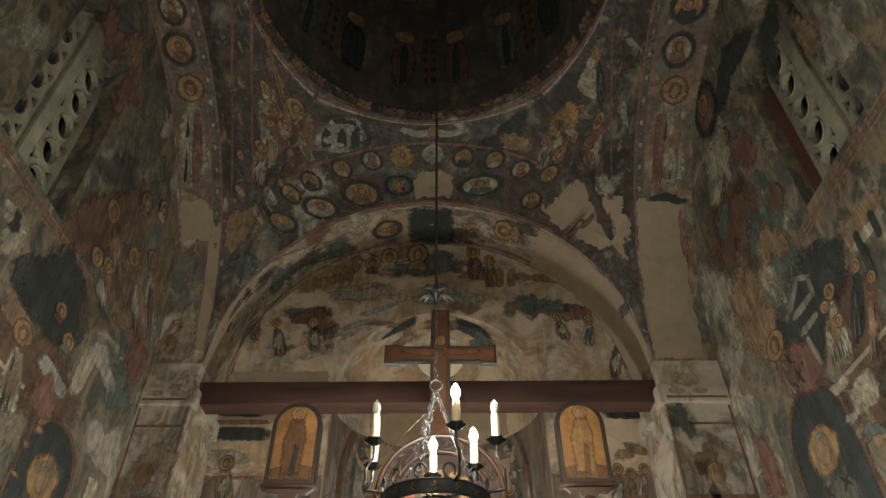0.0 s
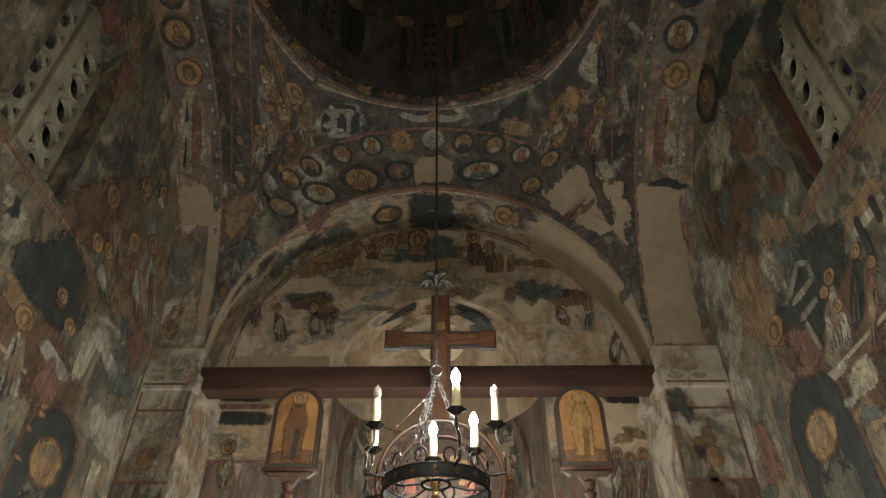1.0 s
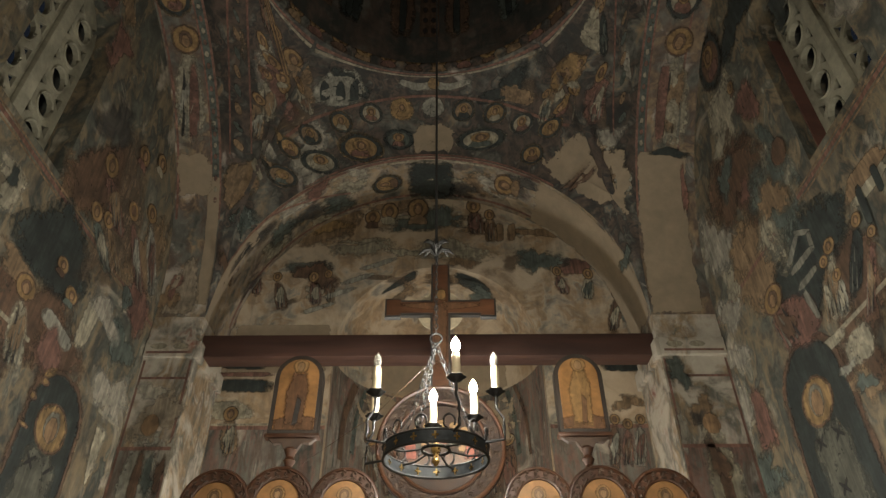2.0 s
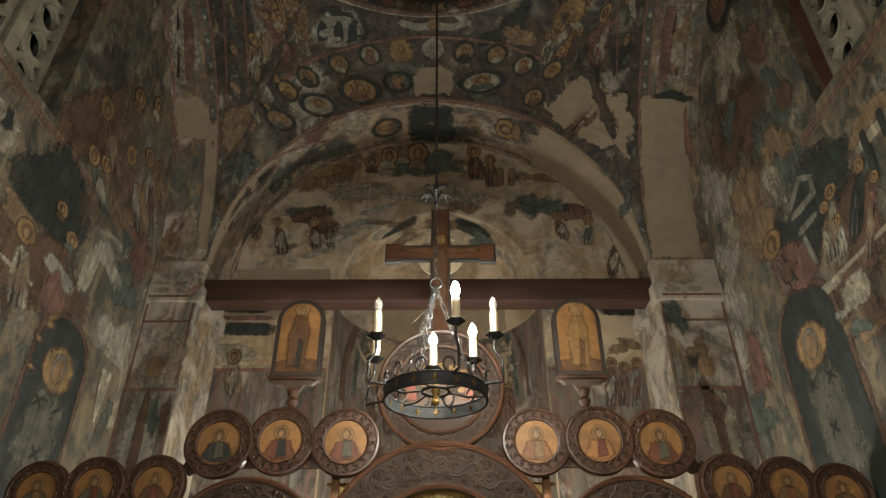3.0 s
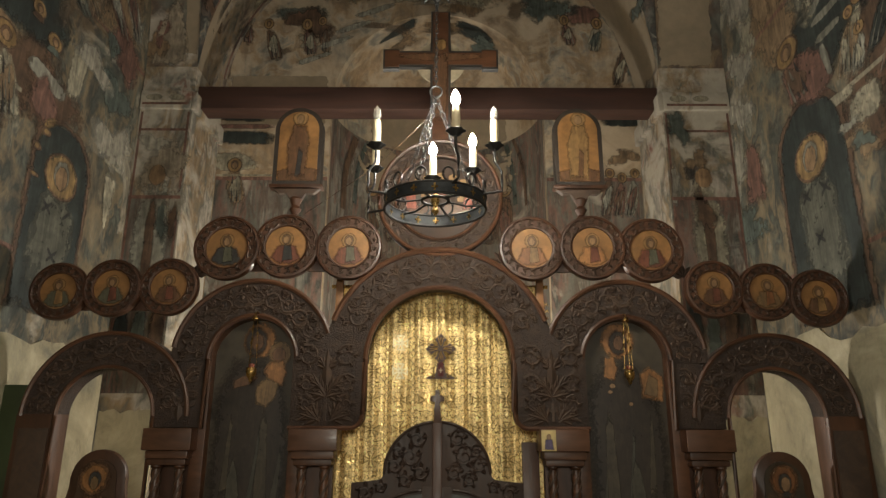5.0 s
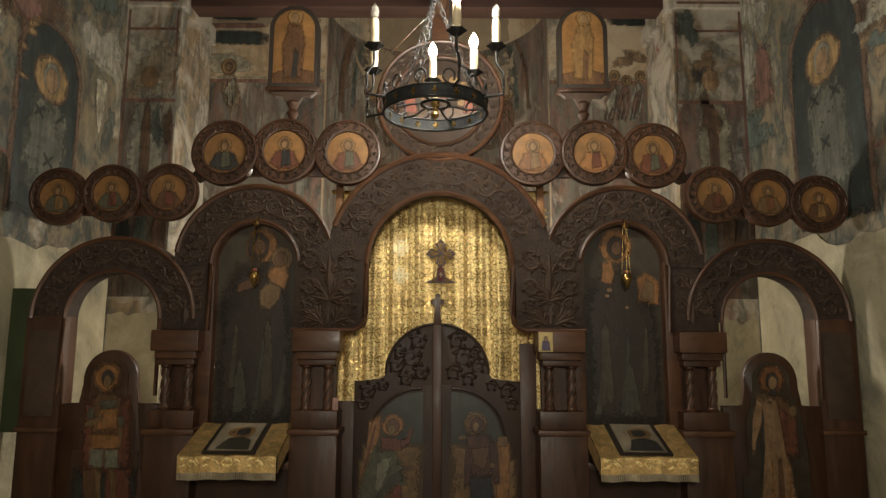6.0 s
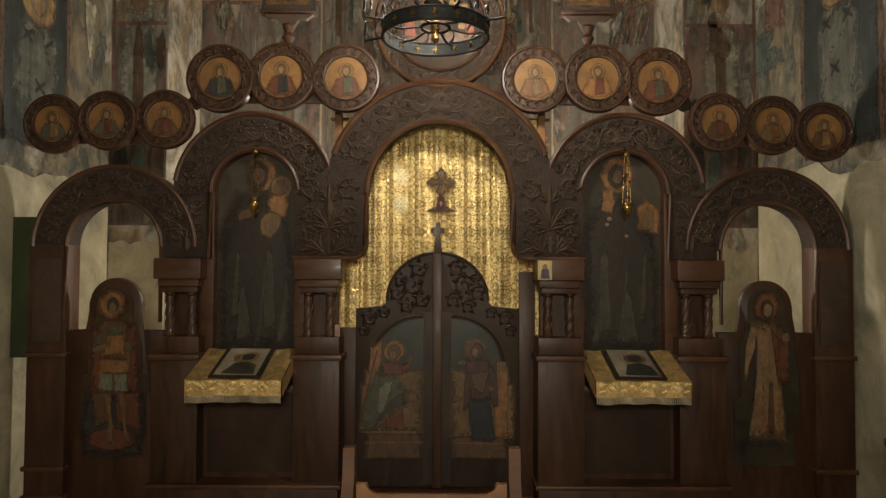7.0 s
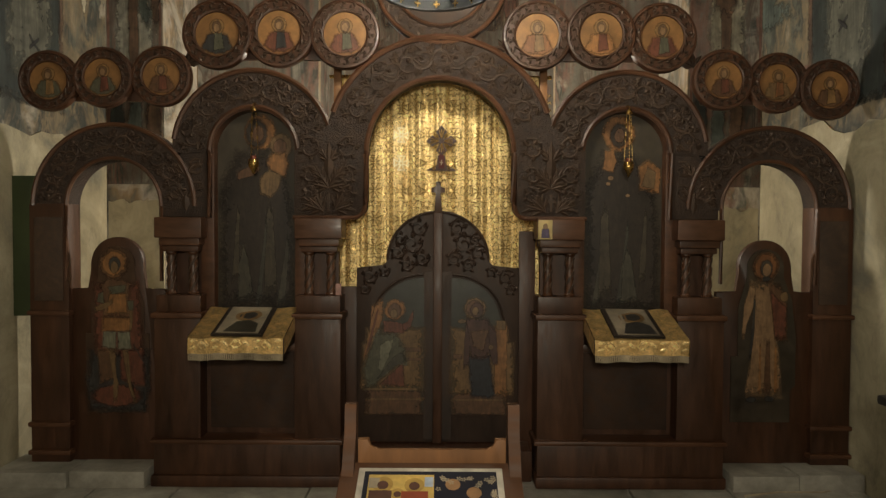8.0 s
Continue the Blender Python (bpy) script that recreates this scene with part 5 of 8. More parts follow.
def window_screen(name, x, t, wy, dz):
    """Two lights of pierced stone, each with a row of round holes, three-cornered ones between them."""
    bm = bmesh.new()
    ww, z0, z1 = WIN_W + 0.02, 4.66, 6.05
    loops = [[(wy - ww, z0), (wy + ww, z0)] + [(wy + ww * math.cos(a), z1 + ww * math.sin(a)) for a in steps(0, math.pi, 14)]]
    for row in range(6):
        z = dz + 0.284 * row
        for c in (wy - 0.225, wy + 0.225):
            if row < 5:
                loops.append([(c + 0.078 * math.cos(a), z + 0.095 * math.sin(a)) for a in steps(0, 2 * math.pi, 16)[:-1]])
                for q in (-1, 1):
                    loops.append([(c + q * 0.135, z + 0.142 - 0.055), (c + q * 0.135, z + 0.142 + 0.055), (c + q * 0.062, z + 0.142)][::q])
    es = []
    for lp in loops:
        vs = [bm.verts.new((x, p[0], p[1])) for p in lp]
        es += [bm.edges.new((vs[i], vs[(i + 1) % len(vs)])) for i in range(len(vs))]
    bmesh.ops.triangle_fill(bm, use_beauty=True, use_dissolve=False, edges=es)
    r = bmesh.ops.extrude_face_region(bm, geom=bm.faces[:])
    bmesh.ops.translate(bm, vec=(t, 0, 0), verts=[v for v in r["geom"] if isinstance(v, bmesh.types.BMVert)])
    ob = tagged(link_mesh(name, bm, M_SCREEN, smooth=False), "pierced pale stone window screen with round openings", "window", kind="structure")
    part("mullion", bm_box(min(x, x - t * 1.3), max(x, x - t * 1.3), wy - 0.055, wy + 0.055, 4.70, 6.44, 0.012), M_SCREEN, ob)
    part("sill", bm_box(min(x, x - t * 2.5), max(x, x - t * 2.5), wy - ww + 0.03, wy + ww - 0.03, 4.69, 4.73, 0.01), M_SCREEN, ob)
    # raised rim round each opening
    for row in range(5):
        z = dz + 0.284 * row
        for c in (wy - 0.225, wy + 0.225):
            part("rim", bm_tube([(x - 0.1 * t, c + 0.088 * math.cos(a), z + 0.105 * math.sin(a)) for a in steps(0, 2 * math.pi, 20)[:-1]], 0.011, 5, closed=True), M_SCREEN, ob)
    return ob


M_SCREEN = plain("grey_stone_screen", (0.21, 0.195, 0.14), 0.85, vary=0.3, scale=16, relief=0.4)
window_screen("window_1", WL - 0.20, -0.032, WIN_N, 4.94)
window_screen("window_2", WR + 0.20, 0.032, WIN_S, 5.00)
for nm, x0, x1, y in (("painted_reveal", WL - 0.195, WL - 0.10, WIN_N), ("painted_reveal", WR + 0.10, WR + 0.195, WIN_S)):
    if x0 > 0:
        part(nm, bm_box(x0, x1, y + WIN_W - 0.012, y + WIN_W + 0.03, 4.75, 6.02), plain("rust_limewash", (0.085, 0.036, 0.026), 0.8, vary=0.35, scale=14), wall_s)

# stone step below the icon screen
step = tagged(link_mesh("stone_step", bm_box(WL + 0.015, WR - 0.015, 3.86, YE, 0.0, 0.045, 0.006), M_STONE), "worn stone step under the icon screen", "step", kind="structure")
r3 = random.Random(33)
M_SLAB = plain("pale_worn_stone", (0.26, 0.245, 0.205), 0.65, vary=0.4, scale=9, relief=0.6, dist=0.008)
x = WL + 0.02
while x < WR - 0.1:
    w = min(r3.uniform(0.35, 0.8), WR - 0.02 - x)
    part("kerb_stone", bm_box(x, x + w - 0.008, 3.66 + r3.uniform(0, 0.02), 3.87, 0.002, 0.05 + r3.uniform(-0.006, 0.006), 0.012), M_SLAB, step)
    x += w
for x0, x1 in ((WL + 0.02, -1.72), (1.68, WR - 0.02)):
    part("ledge_stone", bm_box(x0, (x0 + x1) / 2 - 0.004, 3.80, 4.14, 0.044, 0.145, 0.012), M_SLAB, step)
    part("ledge_stone", bm_box((x0 + x1) / 2 + 0.004, x1, 3.815, 4.14, 0.044, 0.150, 0.012), M_SLAB, step)
pav = bpy.data.objects["floor"]
y = 3.64
while y > 1.2:
    d, x = r3.uniform(0.38, 0.6), WL + 0.03
    while x < WR - 0.15:
        w = min(r3.uniform(0.4, 0.9), WR - 0.03 - x)
        part("paving_slab", bm_box(x, x + w - 0.01, y - d + 0.01, y, -0.02, 0.004 + r3.uniform(0, 0.006), 0.006), M_SLAB, pav)
        x += w
    y -= d
# ---- icon screen ----
screen = thing("icon_screen", "tall dark carved walnut icon screen across the nave", "icon screen")
AX, CA = -0.02, 2.018   # axis of the screen, centre of its middle arch


COLOURS, SOFT = {}, {}


def icon_paint(name, colour, rough=0.42):
    m = plain(name, colour, rough, vary=0.4, scale=16, relief=0.08, dist=0.002)
    COLOURS[m.name] = colour
    return m


def soft(m):
    """The same colour as a thin glaze with worn, uneven edges."""
    if m.name not in SOFT:
        c = COLOURS[m.name]
        g, nt, b = mat("glaze_" + m.name, 0.45)
        v = coords(nt)
        n1, n2 = noise_tex(nt, v, 22.0, 5, 0.65, 0.6), noise_tex(nt, v, 70.0, 4, 0.6)
        folds = noise_tex(nt, coords(nt, (45, 45, 8)), 1.0, 3, 0.6, 1.2)
        col = mix(nt, 1.0, c, ramp(nt, n1, [(0.3, grey(0.65)), (0.7, grey(1.32))]), "MULTIPLY")
        col = mix(nt, 0.85, col, ramp(nt, folds, [(0.34, grey(0.72)), (0.5, grey(0.97)), (0.66, grey(1.32))]), "MULTIPLY")
        nt.links.new(col, b.inputs["Base Color"])
        at = nt.nodes.new("ShaderNodeAttribute")
        at.attribute_name = "edge"
        body = node(nt, "ShaderNodeMath")
        body.operation = "MULTIPLY_ADD"
        nt.links.new(at.outputs["Fac"], body.inputs[0])
        body.inputs[1].default_value = 0.42
        nt.links.new(mix(nt, 0.5, n1, n2), body.inputs[2])
        nt.links.new(ramp(nt, body.outputs[0], [(0.50, grey(0)), (0.82, grey(1))]), b.inputs["Alpha"])
        SOFT[m.name] = g
    return SOFT[m.name]


I_FLESH, I_RED, I_TEAL = icon_paint("icon_flesh", (0.20, 0.12, 0.06)), icon_paint("icon_red", (0.19, 0.052, 0.03)), icon_paint("icon_teal", (0.030, 0.031, 0.024))
I_GOLD, I_CREAM, I_DARK = icon_paint("icon_gold", (0.175, 0.10, 0.038), 0.5), icon_paint("icon_cream", (0.33, 0.27, 0.18), 0.55), icon_paint("icon_dark", (0.028, 0.026, 0.024))
I_UMBER = icon_paint("icon_umber", (0.09, 0.045, 0.022))
I_GREY = icon_paint("icon_grey_green", (0.044, 0.039, 0.027))
I_OLIVE = icon_paint("icon_smoked_olive", (0.044, 0.034, 0.021), 0.56)
I_BROWN = icon_paint("icon_smoked_brown", (0.022, 0.015, 0.010), 0.56)
I_ORANGE = icon_paint("icon_orange_ochre", (0.21, 0.098, 0.034), 0.55)
I_RED2 = icon_paint("icon_dull_red", (0.105, 0.036, 0.02), 0.5)
I_SAGE, I_SAGE2 = icon_paint("icon_sage", (0.13, 0.125, 0.085), 0.5), icon_paint("icon_deep_sage", (0.070, 0.066, 0.042), 0.5)
I_TAN2, I_ORANGE2 = icon_paint("icon_rose_tan", (0.20, 0.12, 0.062), 0.5), icon_paint("icon_burnt_orange", (0.15, 0.062, 0.022), 0.5)
I_WALL, I_WINE, I_NAVY = icon_paint("icon_dull_ochre", (0.13, 0.075, 0.03), 0.5), icon_paint("icon_wine", (0.050, 0.022, 0.016), 0.5), icon_paint("icon_navy", (0.018, 0.019, 0.023), 0.5)
I_SAGE3 = icon_paint("icon_smoked_sage", (0.036, 0.034, 0.025), 0.5)
I_TAN = icon_paint("icon_tan", (0.125, 0.076, 0.034), 0.55)
M_CARVE = plain("carved_walnut", (0.050, 0.029, 0.0175), 0.68, vary=0.4, scale=40, relief=0.3)
M_GROUND = plain("stippled_walnut", (0.034, 0.0195, 0.012), 0.66, vary=0.5, scale=85, relief=1.0, dist=0.012)
M_LIGHTWOOD = plain("orange_wood", (0.20, 0.092, 0.034), 0.6, vary=0.3, scale=24, relief=0.2, stretch=(1, 1, 0.2))
M_BROCADE = plain("gold_brocade", (0.95, 0.72, 0.33), 0.31, 0.5, vary=0.38, scale=95, relief=1.0, dist=0.006)
M_BROCADE2 = plain("gold_thread", (0.50, 0.335, 0.12), 0.30, 0.7, vary=0.2, scale=90, relief=0.3, dist=0.001)


def flat(pts, y, material, parent, name, t=0.002):
    """A painted field on an upright panel whose face is at y."""
    if name == "saint_icon":
        return part(name, bm_prism(pts, y - t, y), material, parent)
    LAYER[0] %= 8
    return shape(lambda u, v, o: Vector((u, y - 0.0015 - o, v)), pts, soft(material), parent, name, 0.0, False)


def oval(cx, cz, rx, rz, n=20):
    return [(cx + rx * math.cos(2 * math.pi * i / n), cz + rz * math.sin(2 * math.pi * i / n)) for i in range(n)]


def board(name, pts, y0, y1, material=None, parent=None, label="", bevel=0.006):
    return part(name, bm_prism(pts, y0, y1, bevel=bevel), material or M_WOOD, parent or screen, label)


def curl(cx, cz, r, a0, turn, y, n=13, loops=1.35):
    """A spiral tendril that rolls in from radius r."""
    out = []
    for i in range(n):
        f = i / (n - 1)
        a, q = a0 + turn * f * loops * 2 * math.pi, r * (1 - 0.80 * f)
        out.append((cx + q * math.cos(a), y - 0.004 * math.sin(f * math.pi), cz + q * math.sin(a)))
    return out


def leaf(bm, x, z, ang, length, width, y, h=0.010):
    """A pointed carved leaf with a raised rib."""
    c, s = math.cos(ang), math.sin(ang)
    P = lambda l, w, d: bm.verts.new((x + l * c - w * s, y - d, z + l * s + w * c))
    a, b = P(0, 0, 0.002), P(length, 0, 0.002)
    l1, l2, r1, r2 = P(length * 0.3, width, 0), P(length * 0.65, width * 0.7, 0), P(length * 0.3, -width, 0), P(length * 0.65, -width * 0.7, 0)
    m1, m2 = P(length * 0.3, 0, h), P(length * 0.65, 0, h)
    for f in ((a, m1, l1), (l1, m1, m2, l2), (l2, m2, b), (a, r1, m1), (r1, r2, m2, m1), (r2, b, m2)):
        bm.faces.new(f)


def acanthus(bm, x, z, ang, length, width, y, h=0.012):
    """A lobed leaf: a middle blade with two pairs of shorter side blades."""
    leaf(bm, x, z, ang, length, width, y, h)
    for f, q, k in ((0.15, 0.75, 0.55), (0.45, 0.6, 0.45)):
        for sg in (-1, 1):
            leaf(bm, x + f * length * math.cos(ang), z + f * length * math.sin(ang), ang + sg * q, length * k, width * 0.6, y, h * 0.8)


def arch_carving(cx, cz, rm, half, a0, a1, y, count):
    """A running vine of tendrils along an arch, as deep relief: one mesh for each tendril, and the stem."""
    made = []
    for i in range(count):
        bm = bmesh.new()
        made.append(("tendril", bm))
        a = radians(a0 + (a1 - a0) * (i + 0.5) / count)
        x, z = cx + rm * math.cos(a), cz + rm * math.sin(a)
        d = 1 if i % 2 else -1
        bm_tube(curl(x, z, half * 0.86, a + d * 1.4, d, y), [0.0085 - 0.0003 * k for k in range(13)], 5, bm)
        for k in range(5):
            leaf(bm, x + half * 0.55 * math.cos(a + k * 1.26), z + half * 0.55 * math.sin(a + k * 1.26), a + k * 1.26 + 0.7 * d, half * 0.62, half * 0.16, y)
        leaf(bm, x, z, a + d, half * 0.5, half * 0.2, y, 0.014)
        for sg in (-1, 1):
            b = a + radians((a1 - a0) / count * 0.5)
            xx, zz = cx + (rm + sg * half * 0.62) * math.cos(b), cz + (rm + sg * half * 0.62) * math.sin(b)
            bm_tube(curl(xx, zz, half * 0.36, b + sg, -d * sg, y, 8), 0.0055, 4, bm)
            leaf(bm, xx, zz, b + sg * 1.2, half * 0.45, half * 0.13, y)
            acanthus(bm, xx, zz, b + (0.4 if sg > 0 else math.pi - 0.4) * d, half * 0.55, half * 0.13, y, 0.011)
            c = a + radians((a1 - a0) / count * 0.22 * d)
            xx, zz = cx + (rm + sg * half * 0.95) * math.cos(c), cz + (rm + sg * half * 0.95) * math.sin(c)
            acanthus(bm, xx, zz, c + math.pi / 2 * d + sg * d * 0.5, half * 0.7, half * 0.14, y, 0.012)
    pts = []
    for i in range(count * 6 + 1):
        a = radians(a0 + (a1 - a0) * i / (count * 6))
        r = rm + half * 0.55 * math.sin(math.pi * i / 6)
        pts.append((cx + r * math.cos(a), y - 0.002, cz + r * math.sin(a)))
    made.append(("vine_stem", bm_tube(pts, 0.007, 5)))
    return made


def carve(pieces, parent):
    for nm, bm in pieces:
        part(nm, bm, M_CARVE, parent)


def edge_bead(cx, cz, r, a0, a1, y, rad=0.014, legs=0.0):
    pts = [(x, y, z) for x, z in arc(cx, cz, r, a0, a1, 40)]
    if legs:
        pts = [(pts[0][0], y, pts[0][2] - legs)] + pts + [(pts[-1][0], y, pts[-1][2] - legs)]
    return bm_tube(pts, rad, 6)


ca = part("centre_arch", bm_ring(AX, CA, 0.425, 0.685, -2, 182, 3.965, 4.06), M_GROUND, screen)
carve(arch_carving(AX, CA, 0.555, 0.085, 22, 158, 3.965, 13), ca)
part("moulding", edge_bead(AX, CA, 0.675, 20, 160, 3.962, 0.018), M_WOODH, ca)
part("moulding", edge_bead(AX, CA, 0.435, 0, 180, 3.962, 0.016, 0.30), M_WOODH, ca)
part("keystone_join", bm_box(AX - 0.004, AX + 0.004, 3.958, 3.966, 2.45, 2.70), M_GROUND, ca)
for s in (-1, 1):
    cx = AX + s * 1.11
    sa = part("side_arch", bm_ring(cx, 2.02, 0.25, 0.485, -2, 182, 3.98, 4.07), M_GROUND, screen)
    carve(arch_carving(cx, 2.02, 0.37, 0.075, 4, 176, 3.98, 11), sa)
    part("moulding", edge_bead(cx, 2.02, 0.475, 8, 172, 3.978, 0.016), M_WOODH, sa)
    part("moulding", edge_bead(cx, 2.02, 0.262, 0, 180, 3.978, 0.014, 0.40), M_WOODH, sa)
    part("reveal", bm_ring(cx, 2.02, 0.245, 0.262, -2, 182, 3.985, 4.10), M_WOODH, sa)
    fx = -0.01 + s * 1.955
    ea = part("end_arch", bm_ring(fx, 1.69, 0.275, 0.49, -2, 182, 3.985, 4.12), M_GROUND, screen)
    carve(arch_carving(fx, 1.69, 0.385, 0.065, 6, 174, 3.985, 10), ea)
    part("moulding", edge_bead(fx, 1.69, 0.482, 0, 180, 3.984, 0.014), M_WOODH, ea)
    part("moulding", edge_bead(fx, 1.69, 0.283, 0, 180, 3.984, 0.012, 0.45), M_WOODH, ea)
    # carved panel beside the centre arch, with its rounded lower corner
    a, b = AX + s * 0.435, AX + s * 0.862
    pts = [(a, 2.0), (a, 1.70)] + [(a + s * 0.07 - s * 0.07 * math.cos(t), 1.70 - 0.075 * math.sin(t)) for t in steps(0.3, math.pi / 2, 5)] + [(b, 1.625), (b, 2.02), (AX + s * 0.66, 2.175)]
    cp = board("carved_panel", pts, 3.960, 4.06, M_GROUND, bevel=0.002)
    part("moulding", bm_tube([(x + s * 0.008, 3.962, z) for x, z in pts[:-2]], 0.014, 6), M_WOODH, cp)
    xm = (a + b) / 2 + s * 0.01
    bm = bmesh.new()
    leaf(bm, xm, 1.84, math.pi / 2, 0.25, 0.030, 3.960, 0.022)
    for sg in (-1, 1):
        for z0, q, ln in ((1.80, 0.55, 0.16), (1.83, 0.95, 0.12), (1.80, 1.35, 0.11), (1.95, 0.5, 0.10)):
            acanthus(bm, xm, z0, math.pi / 2 + sg * q, ln, 0.020, 3.960, 0.016)
    part("palmette", bm, M_CARVE, cp)
    bm = bm_box(xm - 0.007, xm + 0.007, 3.950, 3.962, 1.665, 1.765)
    bm_box(xm - 0.026, xm + 0.026, 3.951, 3.962, 1.718, 1.732, 0.0, bm)
    part("small_cross", bm, M_CARVE, cp)
    for q in (-1, 1):
        for cz, r, a0 in ((2.035, 0.070, 0.4), (1.875, 0.060, 0.9), (1.76, 0.055, 0.2)):
            bm = bmesh.new()
            bm_tube(curl(xm + q * 0.115, cz, r, math.pi / 2 - q * a0, q, 3.960), [0.010 - 0.0004 * k for k in range(13)], 5, bm)
            for k in range(5):
                acanthus(bm, xm + q * 0.115 + 0.4 * r * math.cos(k * 1.26), cz + 0.4 * r * math.sin(k * 1.26), k * 1.26 + q * a0, r * 0.75, 0.013, 3.960)
            part("tendril", bm, M_CARVE, cp)
        bm = bmesh.new()
        for t in (0.45, 0.85, 1.25):
            acanthus(bm, xm + q * 0.03, 1.665, math.pi / 2 - q * t, 0.13, 0.020, 3.960, 0.015)
        bm_tube([(xm + q * 0.03, 3.958, 1.66), (xm + q * 0.09, 3.956, 1.70), (xm + q * 0.16, 3.958, 1.665)], 0.008, 5, bm)
        part("acanthus", bm, M_CARVE, cp)
    a, b = sorted((AX + s * 1.365, AX + s * 1.665))
    cp = board("carved_panel", [(a, 1.625), (b, 1.625), (b, 1.80), ((a + b) / 2, 2.06), (a, 2.02)] if s > 0 else [(a, 1.625), (b, 1.625), (b, 2.02), ((a + b) / 2, 2.06), (a, 1.80)], 3.988, 4.06, M_GROUND)
    xm = (a + b) / 2
    for q in (-1, 1):
        for cz in (1.92, 1.78):
            bm = bmesh.new()
            bm_tube(curl(xm + q * 0.065, cz, 0.055, math.pi / 2 - q * 0.5, q, 3.988), 0.0075, 5, bm)
            acanthus(bm, xm, cz - 0.05, math.pi / 2 - q * 0.6, 0.11, 0.018, 3.988, 0.014)
            acanthus(bm, xm + q * 0.065, cz, q * 0.9, 0.06, 0.014, 3.988, 0.012)
            part("tendril", bm, M_CARVE, cp)
    bm = bmesh.new()
    leaf(bm, xm, 1.66, math.pi / 2, 0.13, 0.03, 3.988, 0.016)
    part("palmette", bm, M_CARVE, cp)
    for c in (0.71, 1.53):
        x = AX + s * c
        part("capital", bm_box(x - 0.138, x + 0.138, 3.89, 4.08, 1.50, 1.622, 0.008), M_WOODH, screen)
        part("abacus", bm_box(x - 0.12, x + 0.12, 3.91, 4.07, 1.455, 1.50, 0.010), M_WOODH, screen)
        part("abacus", bm_box(x - 0.108, x + 0.108, 3.925, 4.06, 1.42, 1.455, 0.008), M_WOOD, screen)
        part("colonnette_back", bm_box(x - 0.10, x + 0.10, 4.03, 4.08, 1.16, 1.43), M_WOOD, screen)
        pd = part("pedestal", bm_box(x - 0.135, x + 0.135, 3.88, 4.08, 0.32, 1.03, 0.006), M_WOOD, screen)
        part("pedestal_cap", bm_box(x - 0.15, x + 0.15, 3.86, 4.08, 1.03, 1.065, 0.012), M_WOODH, screen)
        part("block", bm_box(x - 0.13, x + 0.13, 3.90, 4.08, 1.065, 1.165, 0.006), M_WOOD, screen)
        for d in (-0.065, 0.065):
            col = part("colonnette", bm_lathe([(0.030, 1.165), (0.032, 1.175), (0.024, 1.185), (0.022, 1.40), (0.032, 1.41), (0.030, 1.42)], 12, (x + d, 3.965, 0)), M_WOODH, screen)
            bm = bmesh.new()
            for ph in range(3):
                bm_tube([(x + d + 0.021 * math.cos(ph * 2.094 + k * 0.42), 3.965 + 0.021 * math.sin(ph * 2.094 + k * 0.42), 1.185 + 0.0145 * k) for k in range(16)], 0.009, 5, bm)
            part("twist", bm, M_CARVE, col)
    x0, x1 = sorted((AX + s * 0.84, AX + s * 1.40))
    lp = part("lower_panel", bm_box(x0, x1, 3.99, 4.05, 0.32, 1.06), M_WOOD, screen)
    part("lower_icon", bm_box(x0 + 0.03, x1 - 0.03, 3.982, 3.99, 0.36, 0.82, 0.003), icon_paint("smoked_panel", (0.040, 0.020, 0.0105), 0.8), lp, "darkened painted panel")
    part("rail", bm_box(x0, x1, 3.972, 3.99, 0.83, 0.87, 0.005), M_WOODH, lp)
    x0, x1 = sorted((AX + s * 0.575, AX + s * 1.665))
    part("plinth", bm_box(x0, x1, 3.86, 4.08, 0.05, 0.30, 0.01), M_WOOD, screen)
    part("plinth_foot", bm_box(x0 - 0.01, x1 + 0.01, 3.835, 4.08, 0.05, 0.12, 0.015), M_WOOD, screen)
    part("plinth_moulding", bm_box(x0 - 0.018, x1 + 0.018, 3.845, 4.08, 0.298, 0.328, 0.012), M_WOODH, screen)
    for c0, c1 in ((0.80, 0.868), (1.352, 1.43)):
        x0, x1 = sorted((AX + s * c0, AX + s * c1))
        part("icon_jamb", bm_box(x0, x1, 4.0, 4.11, 1.06, 2.04, 0.004), M_WOODH, screen)
    # large icon in the side arch
    pts = [(cx - 0.258, 1.06), (cx + 0.258, 1.06)] + arc(cx, 2.02, 0.258, 0, 180)
    li = board("large_icon", pts, 4.07, 4.10, I_OLIVE, label="tall smoke-darkened icon with a draped haloed shape")
    y = 4.066
    flat([(cx - 0.20, 1.09), (cx + 0.20, 1.09), (cx + 0.22, 1.5), (cx + 0.17, 1.86), (cx + 0.05, 2.0), (cx - 0.12, 2.0), (cx - 0.21, 1.8)], y, I_BROWN, li, "painted_robe")
    for k, (u, w, z0, z1, sl) in enumerate(((-0.15, 0.03, 1.10, 1.52, 0.03), (-0.09, 0.05, 1.16, 1.72, -0.02), (-0.01, 0.022, 1.10, 1.62, 0.04), (0.06, 0.06, 1.12, 1.45, -0.03), (0.13, 0.026, 1.25, 1.70, 0.01))):
        xx = cx + s * u
        flat([(xx - w, z0), (xx + w * 0.6, z0 + 0.03), (xx + sl + w * 0.5, z1 - 0.06), (xx + sl, z1), (xx + sl - w * 0.4, z1 - 0.1)], y - 0.0022, (I_GREY, I_OLIVE, I_SAGE3)[k % 3], li, "painted_fold")
